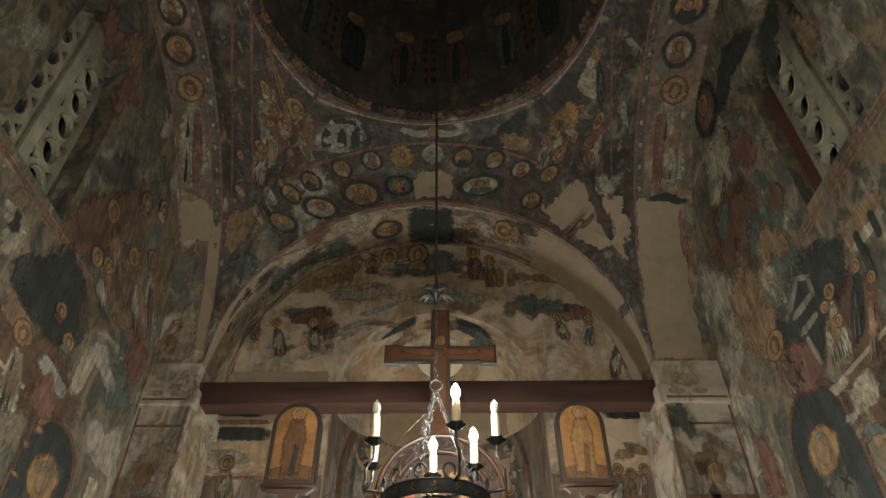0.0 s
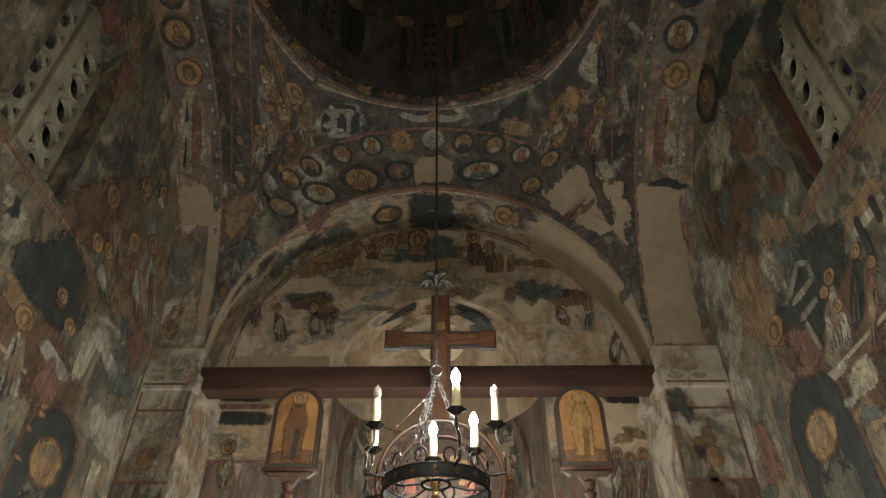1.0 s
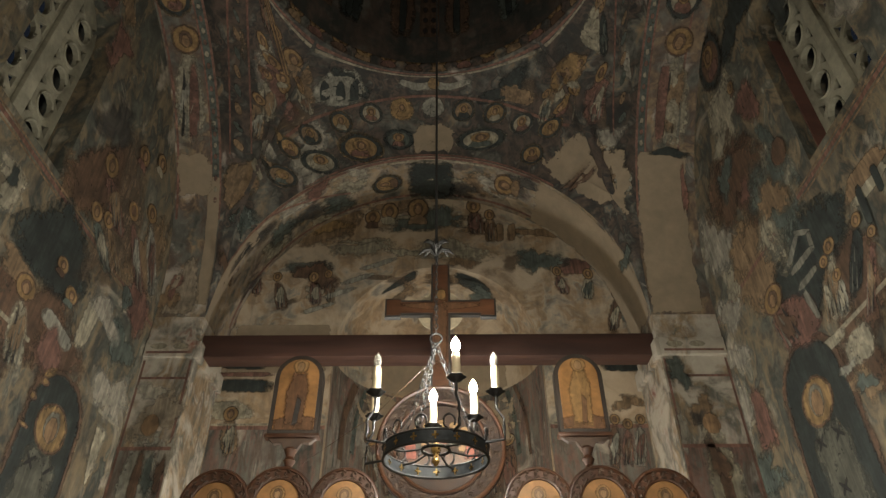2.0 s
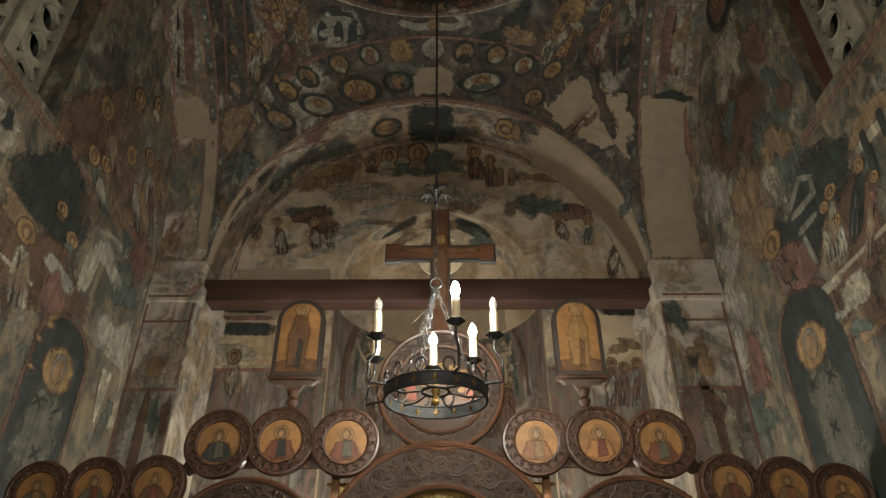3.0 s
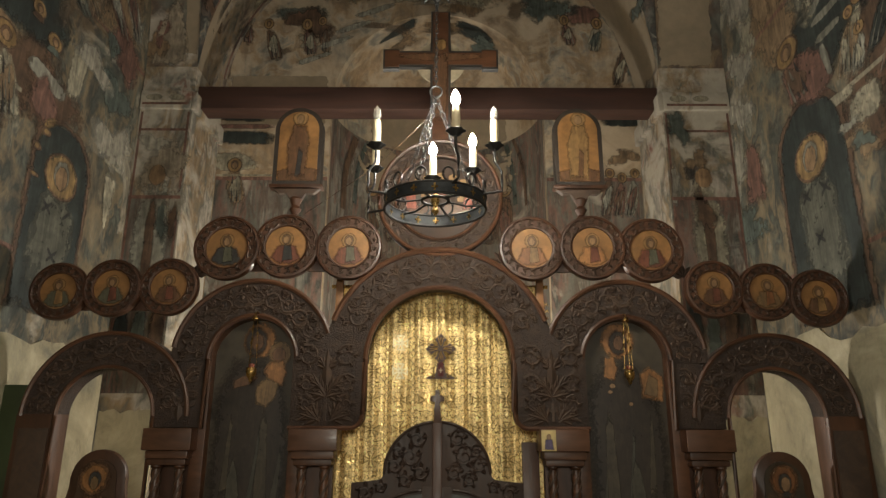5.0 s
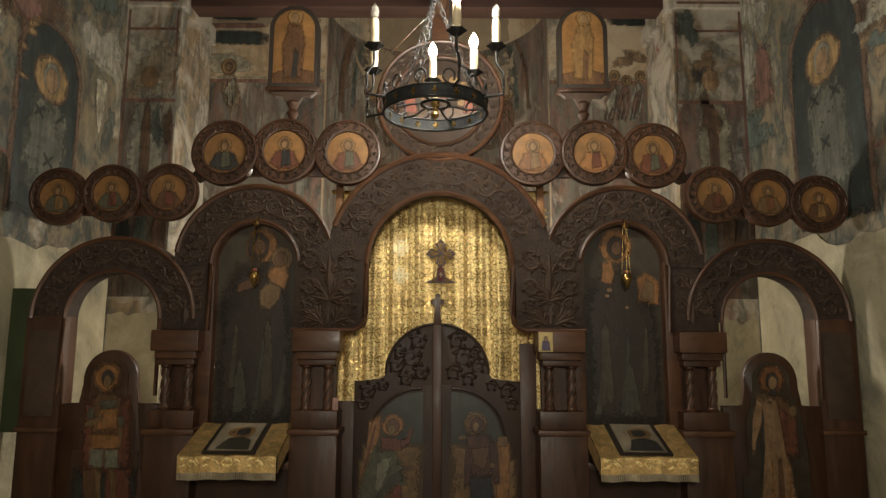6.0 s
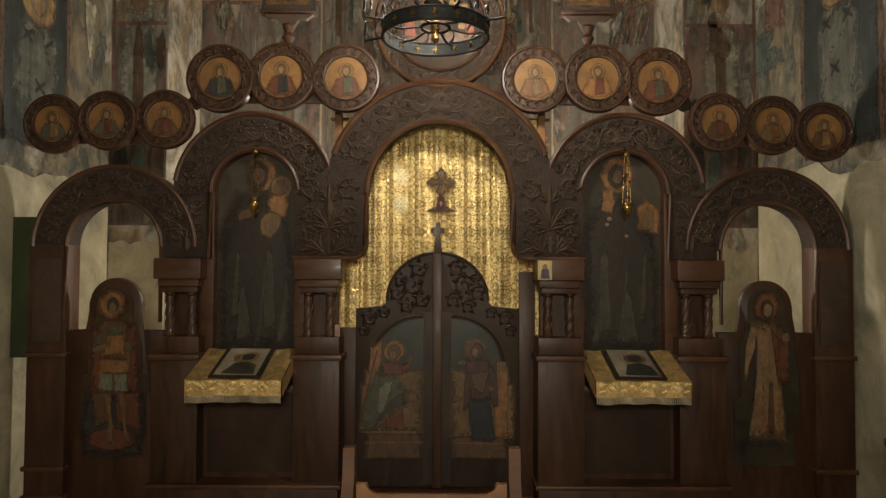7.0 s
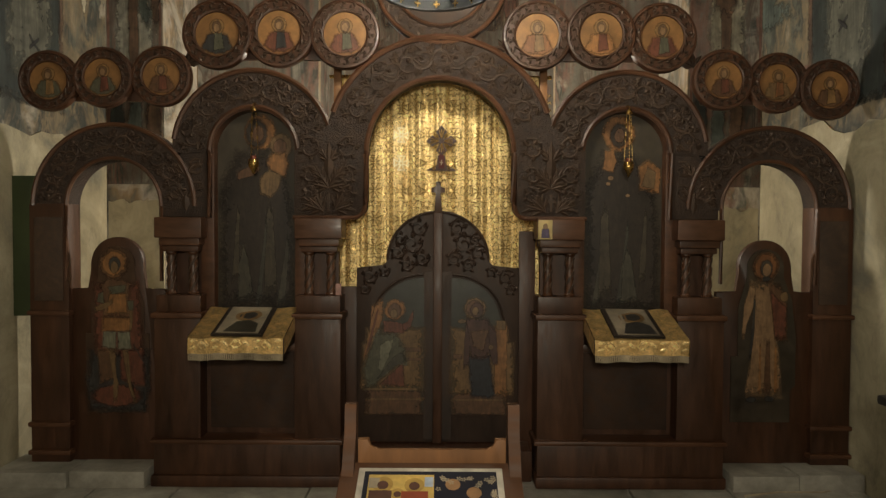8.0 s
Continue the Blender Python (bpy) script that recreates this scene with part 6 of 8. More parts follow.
    if s < 0:
        hx, hz = cx + 0.015, 2.145
        flat(oval(hx, hz, 0.092, 0.10), y - 0.004, I_ORANGE, li, "painted_halo")
        flat(oval(hx - 0.018, hz - 0.01, 0.066, 0.085), y - 0.006, I_BROWN, li, "painted_veil")
        flat(oval(hx - 0.008, hz - 0.015, 0.036, 0.052), y - 0.008, I_UMBER, li, "painted_head")
        flat(oval(cx + 0.146, 2.062, 0.066, 0.070), y - 0.006, I_TAN, li, "painted_halo")
        flat(oval(cx + 0.140, 2.055, 0.040, 0.046), y - 0.008, I_UMBER, li, "painted_head")
        flat([(cx + 0.09, 1.90), (cx + 0.17, 1.87), (cx + 0.19, 1.95), (cx + 0.17, 2.02), (cx + 0.09, 2.01), (cx + 0.06, 1.96)], y - 0.010, I_ORANGE, li, "painted_child")
        flat([(cx + 0.02, 1.77), (cx + 0.08, 1.745), (cx + 0.13, 1.80), (cx + 0.15, 1.88), (cx + 0.08, 1.92), (cx + 0.02, 1.86)], y - 0.010, I_TAN, li, "painted_cloth")
        flat([(cx - 0.12, 1.85), (cx - 0.02, 1.88), (cx + 0.02, 1.92), (cx - 0.03, 1.94), (cx - 0.12, 1.90)], y - 0.010, I_UMBER, li, "painted_hand")
    else:
        hx, hz = cx - 0.026, 2.145
        flat(oval(hx, hz, 0.096, 0.102), y - 0.004, I_ORANGE, li, "painted_halo")
        flat(oval(hx, hz - 0.012, 0.056, 0.074), y - 0.006, I_BROWN, li, "painted_hair")
        flat(oval(hx + 0.004, hz - 0.012, 0.032, 0.046), y - 0.008, I_UMBER, li, "painted_head")
        flat([(cx - 0.12, 1.93), (cx - 0.06, 1.91), (cx - 0.04, 1.98), (cx - 0.06, 2.05), (cx - 0.11, 2.04)], y - 0.006, I_ORANGE, li, "painted_shoulder")
        flat([(cx + 0.10, 1.81), (cx + 0.22, 1.79), (cx + 0.23, 1.93), (cx + 0.15, 1.985), (cx + 0.10, 1.95)], y - 0.006, I_ORANGE, li, "painted_book")
        flat([(cx + 0.11, 1.825), (cx + 0.19, 1.81), (cx + 0.20, 1.91), (cx + 0.15, 1.95)], y - 0.008, I_TAN, li, "painted_page")
        for u, v, r in ((-0.075, 1.875, 0.018), (-0.09, 1.84, 0.014), (0.03, 1.77, 0.014)):
            flat(oval(cx + u, v, r, r * 0.8, 9), y - 0.010, I_FLESH, li, "flaked_spot")
    # end bay
    x0, x1 = sorted((-0.01 + s * 2.228, -0.01 + s * 2.46))
    ep = part("end_post", bm_box(x0, x1, 3.982, 4.12, 0.145, 1.70, 0.004), M_WOOD, screen)
    for z in (0.19, 0.36, 1.03):
        part("moulding", bm_box(x0 - 0.012, x1 + 0.012, 3.962, 4.12, z, z + 0.03, 0.01), M_WOODH, ep)
    part("sunk_panel", bm_box(x0 + 0.03, x1 - 0.03, 3.974, 3.983, 1.12, 1.62, 0.003), M_CARVE, ep)
    pts = [(fx - 0.29, 0.145), (fx + 0.29, 0.145), (fx + 0.29, 1.19), (fx + 0.17, 1.19), (fx + 0.158, 1.30)] + arc(fx, 1.345, 0.158, 0, 180, 16) + [(fx - 0.158, 1.30), (fx - 0.17, 1.19), (fx - 0.29, 1.19)]
    en = board("end_panel", pts, 4.02, 4.06)
    if s < 0:
        outline = [(fx - 0.145, 0.44), (fx + 0.165, 0.44), (fx + 0.165, 0.58), (fx + 0.195, 0.58), (fx + 0.195, 0.92), (fx + 0.165, 0.92), (fx + 0.165, 1.1), (fx + 0.11, 1.27)] + arc(fx, 1.34, 0.11, 0, 180, 12) + [(fx - 0.11, 1.27), (fx - 0.155, 1.1), (fx - 0.155, 0.92), (fx - 0.19, 0.92), (fx - 0.19, 0.6), (fx - 0.145, 0.6)]
        outline_mat = icon_paint("icon_dim_umber", (0.050, 0.026, 0.014))
    else:
        outline = [(fx - 0.20, 0.40), (fx + 0.16, 0.40), (fx + 0.16, 0.6), (fx + 0.19, 0.62), (fx + 0.19, 0.92), (fx + 0.16, 1.15), (fx + 0.11, 1.28)] + arc(fx, 1.34, 0.11, 0, 180, 12) + [(fx - 0.11, 1.28), (fx - 0.16, 1.1), (fx - 0.16, 0.8), (fx - 0.20, 0.8)]
        outline_mat = icon_paint("icon_dim_olive", (0.036, 0.027, 0.017))
    si = flat(outline, 4.018, outline_mat, screen, "saint_icon", 0.006)
    y = 4.010
    if s < 0:
        flat([(fx - 0.159, 0.808), (fx + 0.189, 0.808), (fx + 0.189, 0.584), (fx + 0.166, 0.454), (fx - 0.153, 0.454), (fx - 0.176, 0.596)], y - 0.0, I_DARK, si, "painted_ground")
        flat(oval(fx - 0.002, 0.543, 0.145, 0.065), y - 0.0011, I_RED2, si, "painted_ground")
        flat([(fx - 0.132, 1.209), (fx + 0.125, 1.215), (fx + 0.139, 1.009), (fx + 0.154, 0.808), (fx - 0.118, 0.808), (fx - 0.13, 1.009)], y - 0.0022, I_RED2, si, "painted_cloak")
        flat([(fx + 0.021, 0.82), (fx + 0.16, 0.82), (fx + 0.169, 0.607), (fx + 0.09, 0.613), (fx + 0.027, 0.649)], y - 0.0029, I_RED2, si, "painted_cloak")
        flat([(fx - 0.118, 0.82), (fx + 0.003, 0.82), (fx - 0.02, 0.649), (fx - 0.101, 0.619)], y - 0.0029, I_UMBER, si, "painted_cloak")
        flat([(fx - 0.049, 0.826), (fx - 0.012, 0.826), (fx - 0.005, 0.69), (fx + 0.009, 0.619), (fx + 0.0, 0.519), (fx - 0.023, 0.519), (fx - 0.02, 0.643), (fx - 0.037, 0.737)], y - 0.0033, I_TAN, si, "painted_leg")
        flat([(fx + 0.035, 0.826), (fx + 0.07, 0.82), (fx + 0.079, 0.702), (fx + 0.093, 0.584), (fx + 0.119, 0.519), (fx + 0.1, 0.511), (fx + 0.074, 0.584), (fx + 0.051, 0.702)], y - 0.0033, I_TAN, si, "painted_leg")
        flat([(fx - 0.078, 0.938), (fx + 0.0, 0.932), (fx - 0.005, 0.829), (fx - 0.084, 0.841)], y - 0.0044, I_SAGE, si, "painted_tunic")
        flat([(fx + 0.007, 0.932), (fx + 0.079, 0.932), (fx + 0.09, 0.829), (fx + 0.009, 0.827)], y - 0.0044, I_SAGE, si, "painted_tunic")
        flat([(fx - 0.078, 1.02), (fx + 0.085, 1.015), (fx + 0.085, 0.936), (fx - 0.084, 0.936)], y - 0.0055, I_ORANGE, si, "painted_armour")
        flat([(fx - 0.095, 1.221), (fx - 0.037, 1.251), (fx + 0.032, 1.251), (fx + 0.079, 1.221), (fx + 0.085, 1.02), (fx - 0.078, 1.023), (fx - 0.072, 1.115)], y - 0.0055, I_UMBER, si, "painted_armour")
        flat([(fx - 0.037, 1.162), (fx + 0.061, 1.162), (fx + 0.067, 1.044), (fx - 0.055, 1.044)], y - 0.0066, I_ORANGE, si, "painted_breastplate")
        flat([(fx - 0.049, 1.203), (fx + 0.061, 1.215), (fx + 0.056, 1.174), (fx - 0.026, 1.156)], y - 0.0077, I_SAGE2, si, "painted_scarf")
        flat([(fx - 0.107, 1.162), (fx - 0.078, 1.174), (fx - 0.072, 1.103), (fx - 0.113, 1.109)], y - 0.0077, I_SAGE2, si, "painted_sleeve")
        flat([(fx - 0.13, 1.077), (fx - 0.095, 1.097), (fx - 0.037, 1.115), (fx - 0.02, 1.133), (fx - 0.02, 1.103), (fx - 0.078, 1.062), (fx - 0.124, 1.056)], y - 0.0088, I_TAN, si, "painted_arm")
        flat([(fx + 0.079, 1.068), (fx + 0.1, 1.068), (fx + 0.102, 0.997), (fx + 0.09, 0.932), (fx + 0.077, 0.938), (fx + 0.085, 0.997)], y - 0.0088, I_TAN, si, "painted_arm")
        flat([(fx + 0.067, 1.121), (fx + 0.108, 1.121), (fx + 0.104, 1.062), (fx + 0.077, 1.062)], y - 0.0088, I_SAGE2, si, "painted_sleeve")
        flat([(fx + 0.1, 0.855), (fx + 0.107, 0.858), (fx + 0.177, 0.737), (fx + 0.172, 0.733)], y - 0.0099, I_DARK, si, "painted_spear")
        flat(oval(fx - 0.012, 1.345, 0.088, 0.092), y - 0.0022, I_UMBER, si, "painted_halo")
        flat(oval(fx - 0.012, 1.345, 0.07, 0.073), y - 0.0044, I_ORANGE, si, "painted_halo")
        flat(oval(fx - 0.007, 1.339, 0.037, 0.047), y - 0.0066, I_DARK, si, "painted_hair")
        flat(oval(fx - 0.007, 1.321, 0.023, 0.038), y - 0.0088, I_TAN, si, "painted_head")
    else:
        flat([(fx - 0.094, 1.233), (fx - 0.03, 1.256), (fx + 0.039, 1.251), (fx + 0.074, 0.891), (fx + 0.092, 0.725), (fx + 0.097, 0.59), (fx - 0.111, 0.584), (fx - 0.082, 0.796), (fx - 0.071, 1.079)], y - 0.0011, I_TAN2, si, "painted_robe")
        flat([(fx - 0.094, 1.233), (fx - 0.059, 1.233), (fx - 0.071, 1.103), (fx - 0.111, 0.997), (fx - 0.121, 0.926), (fx - 0.14, 0.926), (fx - 0.129, 1.103)], y - 0.0022, I_TAN2, si, "painted_sleeve")
        flat([(fx - 0.071, 1.15), (fx - 0.059, 1.15), (fx - 0.065, 0.938), (fx - 0.082, 0.796), (fx - 0.094, 0.796), (fx - 0.079, 0.985)], y - 0.0033, I_DARK, si, "painted_shadow")
        flat([(fx + 0.01, 0.891), (fx + 0.03, 0.891), (fx + 0.039, 0.59), (fx - 0.005, 0.586)], y - 0.0033, I_UMBER, si, "painted_fold")
        flat([(fx - 0.032, 0.867), (fx - 0.023, 0.867), (fx - 0.019, 0.59), (fx - 0.036, 0.59)], y - 0.0033, I_ORANGE, si, "painted_fold")
        flat([(fx + 0.06, 0.867), (fx + 0.07, 0.867), (fx + 0.081, 0.593), (fx + 0.06, 0.591)], y - 0.0033, I_ORANGE, si, "painted_fold")
        flat([(fx + 0.016, 1.242), (fx + 0.086, 1.233), (fx + 0.126, 1.127), (fx + 0.132, 0.908), (fx + 0.057, 0.908), (fx + 0.039, 1.079)], y - 0.0044, I_UMBER, si, "painted_stole")
        flat([(fx + 0.03, 1.198), (fx + 0.08, 1.139), (fx + 0.123, 1.103), (fx + 0.123, 0.926), (fx + 0.06, 0.92)], y - 0.0055, I_RED2, si, "painted_stole")
        flat(oval(fx + 0.111, 1.164, 0.026, 0.031), y - 0.0077, I_TAN, si, "painted_censer")
        flat(oval(fx - 0.077, 0.539, 0.032, 0.017), y - 0.0022, I_DARK, si, "painted_shoe")
        flat(oval(fx + 0.034, 0.543, 0.028, 0.017), y - 0.0022, I_DARK, si, "painted_shoe")
        flat(oval(fx - 0.001, 1.345, 0.079, 0.087), y - 0.0022, I_UMBER, si, "painted_halo")
        flat(oval(fx - 0.001, 1.345, 0.067, 0.076), y - 0.0033, I_ORANGE2, si, "painted_halo")
        flat(oval(fx + 0.0, 1.333, 0.037, 0.054), y - 0.0055, I_DARK, si, "painted_hair")
        flat(oval(fx + 0.002, 1.325, 0.026, 0.04), y - 0.0077, I_TAN2, si, "painted_head")
        flat(oval(fx + 0.0, 1.271, 0.026, 0.014), y - 0.0088, I_DARK, si, "painted_beard")
    # plain wooden strut behind the arches
    part("strut", bm_box(AX + s * 0.625 - 0.022, AX + s * 0.625 + 0.022, 4.07, 4.11, 1.9, 2.56, 0.003), M_LIGHTWOOD, screen, "pale orange wooden strut")

MED = [(-2.324, 2.42), (-2.0, 2.44), (-1.66, 2.45), (-1.33, 2.695), (-0.967, 2.71), (-0.58, 2.70), (0.548, 2.70), (0.92, 2.705), (1.28, 2.69), (1.641, 2.445), (1.965, 2.43), (2.265, 2.39)]
for i, (x, z) in enumerate(MED):
    R = 0.205 if 2 < i < 9 else 0.178
    yy = 3.955 - 0.006 * (i % 2)
    md = part("medallion", bm_lathe([(R - 0.01, -0.03), (R, -0.02), (R, 0.012), (R - 0.006, 0.022), (R - 0.018, 0.024), (R - 0.024, 0.014), (R * 0.68, 0.014), (R * 0.66, 0.024), (R * 0.625, 0.022), (R * 0.61, 0.008), (0.001, 0.008)], 44, (x, yy, z), "y"), M_WOOD, screen, "round carved frame with a small gold-ground icon")
    for k in range(18):
        a = k * math.pi / 9 + i
        bm = bmesh.new()
        for q, rr, ln in ((1, 0.74, 0.055), (-1, 0.83, 0.05)):
            leaf(bm, x + R * rr * math.cos(a), z + R * rr * math.sin(a), a + math.pi / 2 + q * 0.55, ln, 0.011, yy - 0.0145, 0.010)
        bm_tube(curl(x + R * 0.79 * math.cos(a + 0.17), z + R * 0.79 * math.sin(a + 0.17), 0.013, a, 1, yy - 0.016, 8), 0.004, 4, bm)
        part("leaf_spray", bm, M_CARVE, md)
    r = R * 0.61
    part("icon", bm_lathe([(r, 0.0), (r, 0.0105), (0.001, 0.0105)], 32, (x, yy, z), "y"), M_GOLD, md)
    y0 = yy - 0.0108
    rb = (I_SAGE2, I_SAGE2, I_UMBER, I_DARK, I_RED2, I_RED2, I_ORANGE2, I_ORANGE, I_RED2, I_UMBER, I_TAN, I_UMBER)[i]
    rc = (I_GOLD, I_RED2, I_RED2, I_SAGE2, I_DARK, I_SAGE2, I_TAN, I_RED2, I_SAGE2, I_RED2, I_ORANGE2, I_GOLD)[i]
    flat([(x - 0.72 * r, z - 0.66 * r), (x - 0.3 * r, z - 0.9 * r), (x + 0.3 * r, z - 0.9 * r), (x + 0.72 * r, z - 0.66 * r), (x + 0.45 * r, z - 0.05 * r), (x, z + 0.12 * r), (x - 0.45 * r, z - 0.05 * r)], y0, rb, md, "painted_robe")
    flat([(x - 0.15 * r, z - 0.8 * r), (x + 0.35 * r, z - 0.7 * r), (x + 0.25 * r, z), (x - 0.1 * r, z + 0.05 * r)], y0 - 0.0022, rc, md, "painted_cloak")
    flat(oval(x, z + 0.34 * r, 0.34 * r, 0.36 * r), y0 - 0.001, I_GOLD, md, "painted_halo")
    flat(oval(x, z + 0.33 * r, 0.22 * r, 0.28 * r), y0 - 0.0032, I_UMBER, md, "painted_hair")
    flat(oval(x, z + 0.29 * r, 0.14 * r, 0.2 * r), y0 - 0.0052, I_FLESH, md, "painted_head")
for s in (-1, 1):   # rails that carry the medallions
    for c0, c1, z0 in ((1.55, 2.42, 2.31), (0.47, 1.46, 2.56)):
        x0, x1 = sorted((AX + s * c0, AX + s * c1))
        part("medallion_rail", bm_box(x0, x1, 3.99, 4.02, z0, z0 + 0.07, 0.004), M_WOOD, screen)
    for c in (0.39, 1.50):
        bm = bmesh.new()
        for k in range(5):
            leaf(bm, AX + s * c, 2.53 if c > 1 else 2.62, 0.3 + k * 0.63, 0.09, 0.022, 4.0, 0.02)
        part("acanthus", bm, M_CARVE, screen)

big = part("round_icon", bm_lathe([(0.39, -0.03), (0.40, -0.02), (0.40, 0.02), (0.393, 0.032), (0.375, 0.032), (0.365, 0.018), (0.30, 0.018), (0.292, 0.030), (0.272, 0.026), (0.265, 0.006), (0.001, 0.006)], 56, (AX, 4.0, 3.045), "y"), M_GROUND, screen, "large round carved frame with a painted supper scene")
for k in range(28):
    a = k * 2 * math.pi / 28
    bm = bmesh.new()
    for q, rr, ln in ((1, 0.320, 0.075), (-1, 0.346, 0.07)):
        leaf(bm, AX + rr * math.cos(a), 3.045 + rr * math.sin(a), a + math.pi / 2 + q * 0.5, ln, 0.014, 3.982, 0.006)
    bm_tube(curl(AX + 0.333 * math.cos(a + 0.1), 3.045 + 0.333 * math.sin(a + 0.1), 0.017, a, 1, 3.98, 8), 0.005, 4, bm)
    part("leaf_spray", bm, M_CARVE, big)
part("moulding", edge_bead(AX, 3.045, 0.385, 0, 360, 3.968, 0.013), M_WOODH, big)
part("moulding", edge_bead(AX, 3.045, 0.283, 0, 360, 3.970, 0.009), M_WOODH, big)
part("scene_panel", bm_lathe([(0.268, 0.0), (0.268, 0.0075), (0.001, 0.0075)], 40, (AX, 4.0, 3.045), "y"), icon_paint("dusky_panel", (0.042, 0.026, 0.018), 0.85), big)
flat([(AX - 0.19, 2.86), (AX + 0.19, 2.86), (AX + 0.25, 3.0), (AX - 0.25, 3.0)], 3.987, I_UMBER, big, "painted_table")
for k in range(7):
    a = math.pi * (k + 0.5) / 7
    x, z = AX + 0.19 * math.cos(a), 3.04 + 0.12 * math.sin(a)
    flat([(x - 0.04, z - 0.1), (x + 0.04, z - 0.1), (x + 0.03, z), (x - 0.03, z)], 3.984, (I_RED, I_GOLD, I_TEAL)[k % 3], big, "painted_robe")
    flat(oval(x, z + 0.025, 0.03, 0.03, 14), 3.981, I_GOLD, big, "painted_halo")

# upright icons on turned stands
for s, x in ((-1, -0.94), (1, 0.875)):
    ic = thing("arched_icon", "arched gold-ground icon in a dark frame on a turned stand", "icon", (0, 0, 0), "upright icons on the icon screen")
    z0, zc, w = 3.125, 3.51, 0.158
    part("frame", bm_prism([(x - w, z0), (x + w, z0)] + arc(x, zc, w, 0, 180, 20), 3.975, 4.03, bevel=0.006), I_BROWN, ic)
    q = w - 0.030
    part("panel", bm_prism([(x - q, z0 + 0.028), (x + q, z0 + 0.028)] + arc(x, zc, q, 0, 180, 20), 3.970, 3.980), M_GOLD, ic)
    y = 3.969
    flat([(x - q, z0 + 0.029), (x + q, z0 + 0.023), (x + q, z0 + 0.10), (x, z0 + 0.13), (x - q, z0 + 0.09)], y, I_UMBER, ic, "painted_ground")
    flat([(x - 0.06, z0 + 0.06), (x + 0.05, z0 + 0.06), (x + 0.07, z0 + 0.30), (x + 0.045, z0 + 0.42), (x - 0.03, z0 + 0.42), (x - 0.07, z0 + 0.28)], y - 0.002, I_UMBER if s < 0 else I_GOLD, ic, "painted_robe")
    flat([(x - 0.01, z0 + 0.06), (x + 0.02, z0 + 0.06), (x + 0.035, z0 + 0.22), (x + 0.005, z0 + 0.25)], y - 0.004, I_DARK if s < 0 else I_UMBER, ic, "painted_fold")
    flat(oval(x + 0.005, z0 + 0.46, 0.048, 0.048), y - 0.003, I_GOLD, ic, "painted_halo")
    flat(oval(x + 0.005, z0 + 0.455, 0.024, 0.034), y - 0.005, I_FLESH, ic, "painted_head")
    part("shelf", bm_box(x - 0.17, x + 0.17, 3.96, 4.04, z0 - 0.022, z0 + 0.002, 0.006), M_WOOD, ic)
    part("bracket", bm_prism([(x - 0.15, z0 - 0.022), (x - 0.11, z0 - 0.055), (x - 0.06, z0 - 0.05), (x - 0.035, z0 - 0.10), (x + 0.035, z0 - 0.10), (x + 0.06, z0 - 0.05), (x + 0.11, z0 - 0.055), (x + 0.15, z0 - 0.022)], 3.985, 4.02, bevel=0.004), M_CARVE, ic)
    part("stem", bm_lathe([(0.03, 2.86), (0.034, 2.90), (0.02, 2.93), (0.038, 2.965), (0.022, 2.99), (0.04, 3.03), (0.03, 3.045)], 14, (x, 4.0, 0)), M_WOOD, ic)

# standing cross above the round icon
cross = thing("crowning_cross", "brown wooden cross with stepped ends and dark edges", "cross")


def cross_outline(g):
    w, W = 0.066 + g, 0.058 + g
    L, T = 0.39 + g, 4.42 + g
    c = 4.045
    return [(AX - w, 3.43), (AX + w, 3.43), (AX + w, c - W), (AX + 0.28, c - W), (AX + 0.28, c - W - 0.018), (AX + L, c - W - 0.018), (AX + L, c + W + 0.018), (AX + 0.28, c + W + 0.018), (AX + 0.28, c + W), (AX + w, c + W), (AX + w, T), (AX - w, T), (AX - w, c + W), (AX - 0.28, c + W), (AX - 0.28, c + W + 0.018), (AX - L, c + W + 0.018), (AX - L, c - W - 0.018), (AX - 0.28, c - W - 0.018), (AX - 0.28, c - W), (AX - w, c - W)]


part("edge", bm_prism(cross_outline(0.0), 3.985, 4.025, bevel=0.004), I_DARK, cross)
part("face", bm_prism(cross_outline(-0.014), 3.978, 3.986), M_WOODH, cross)
flat([(AX - 0.035, 3.60), (AX + 0.035, 3.60), (AX + 0.05, 3.95), (AX + 0.04, 4.08), (AX - 0.04, 4.08), (AX - 0.05, 3.95)], 3.979, I_UMBER, cross, "painted_body")
for s in (-1, 1):
    flat([(AX + s * 0.03, 4.02), (AX + s * 0.27, 4.05), (AX + s * 0.27, 4.075), (AX + s * 0.03, 4.085)], 3.978, I_UMBER, cross, "painted_arm")
flat(oval(AX, 4.15, 0.04, 0.045), 3.977, I_GOLD, cross, "painted_halo")
part("glory", bm_prism(oval(AX, 4.045, 0.165, 0.165, 36), 4.026, 4.04), I_CREAM, cross, "pale gilded disc behind the crossing")

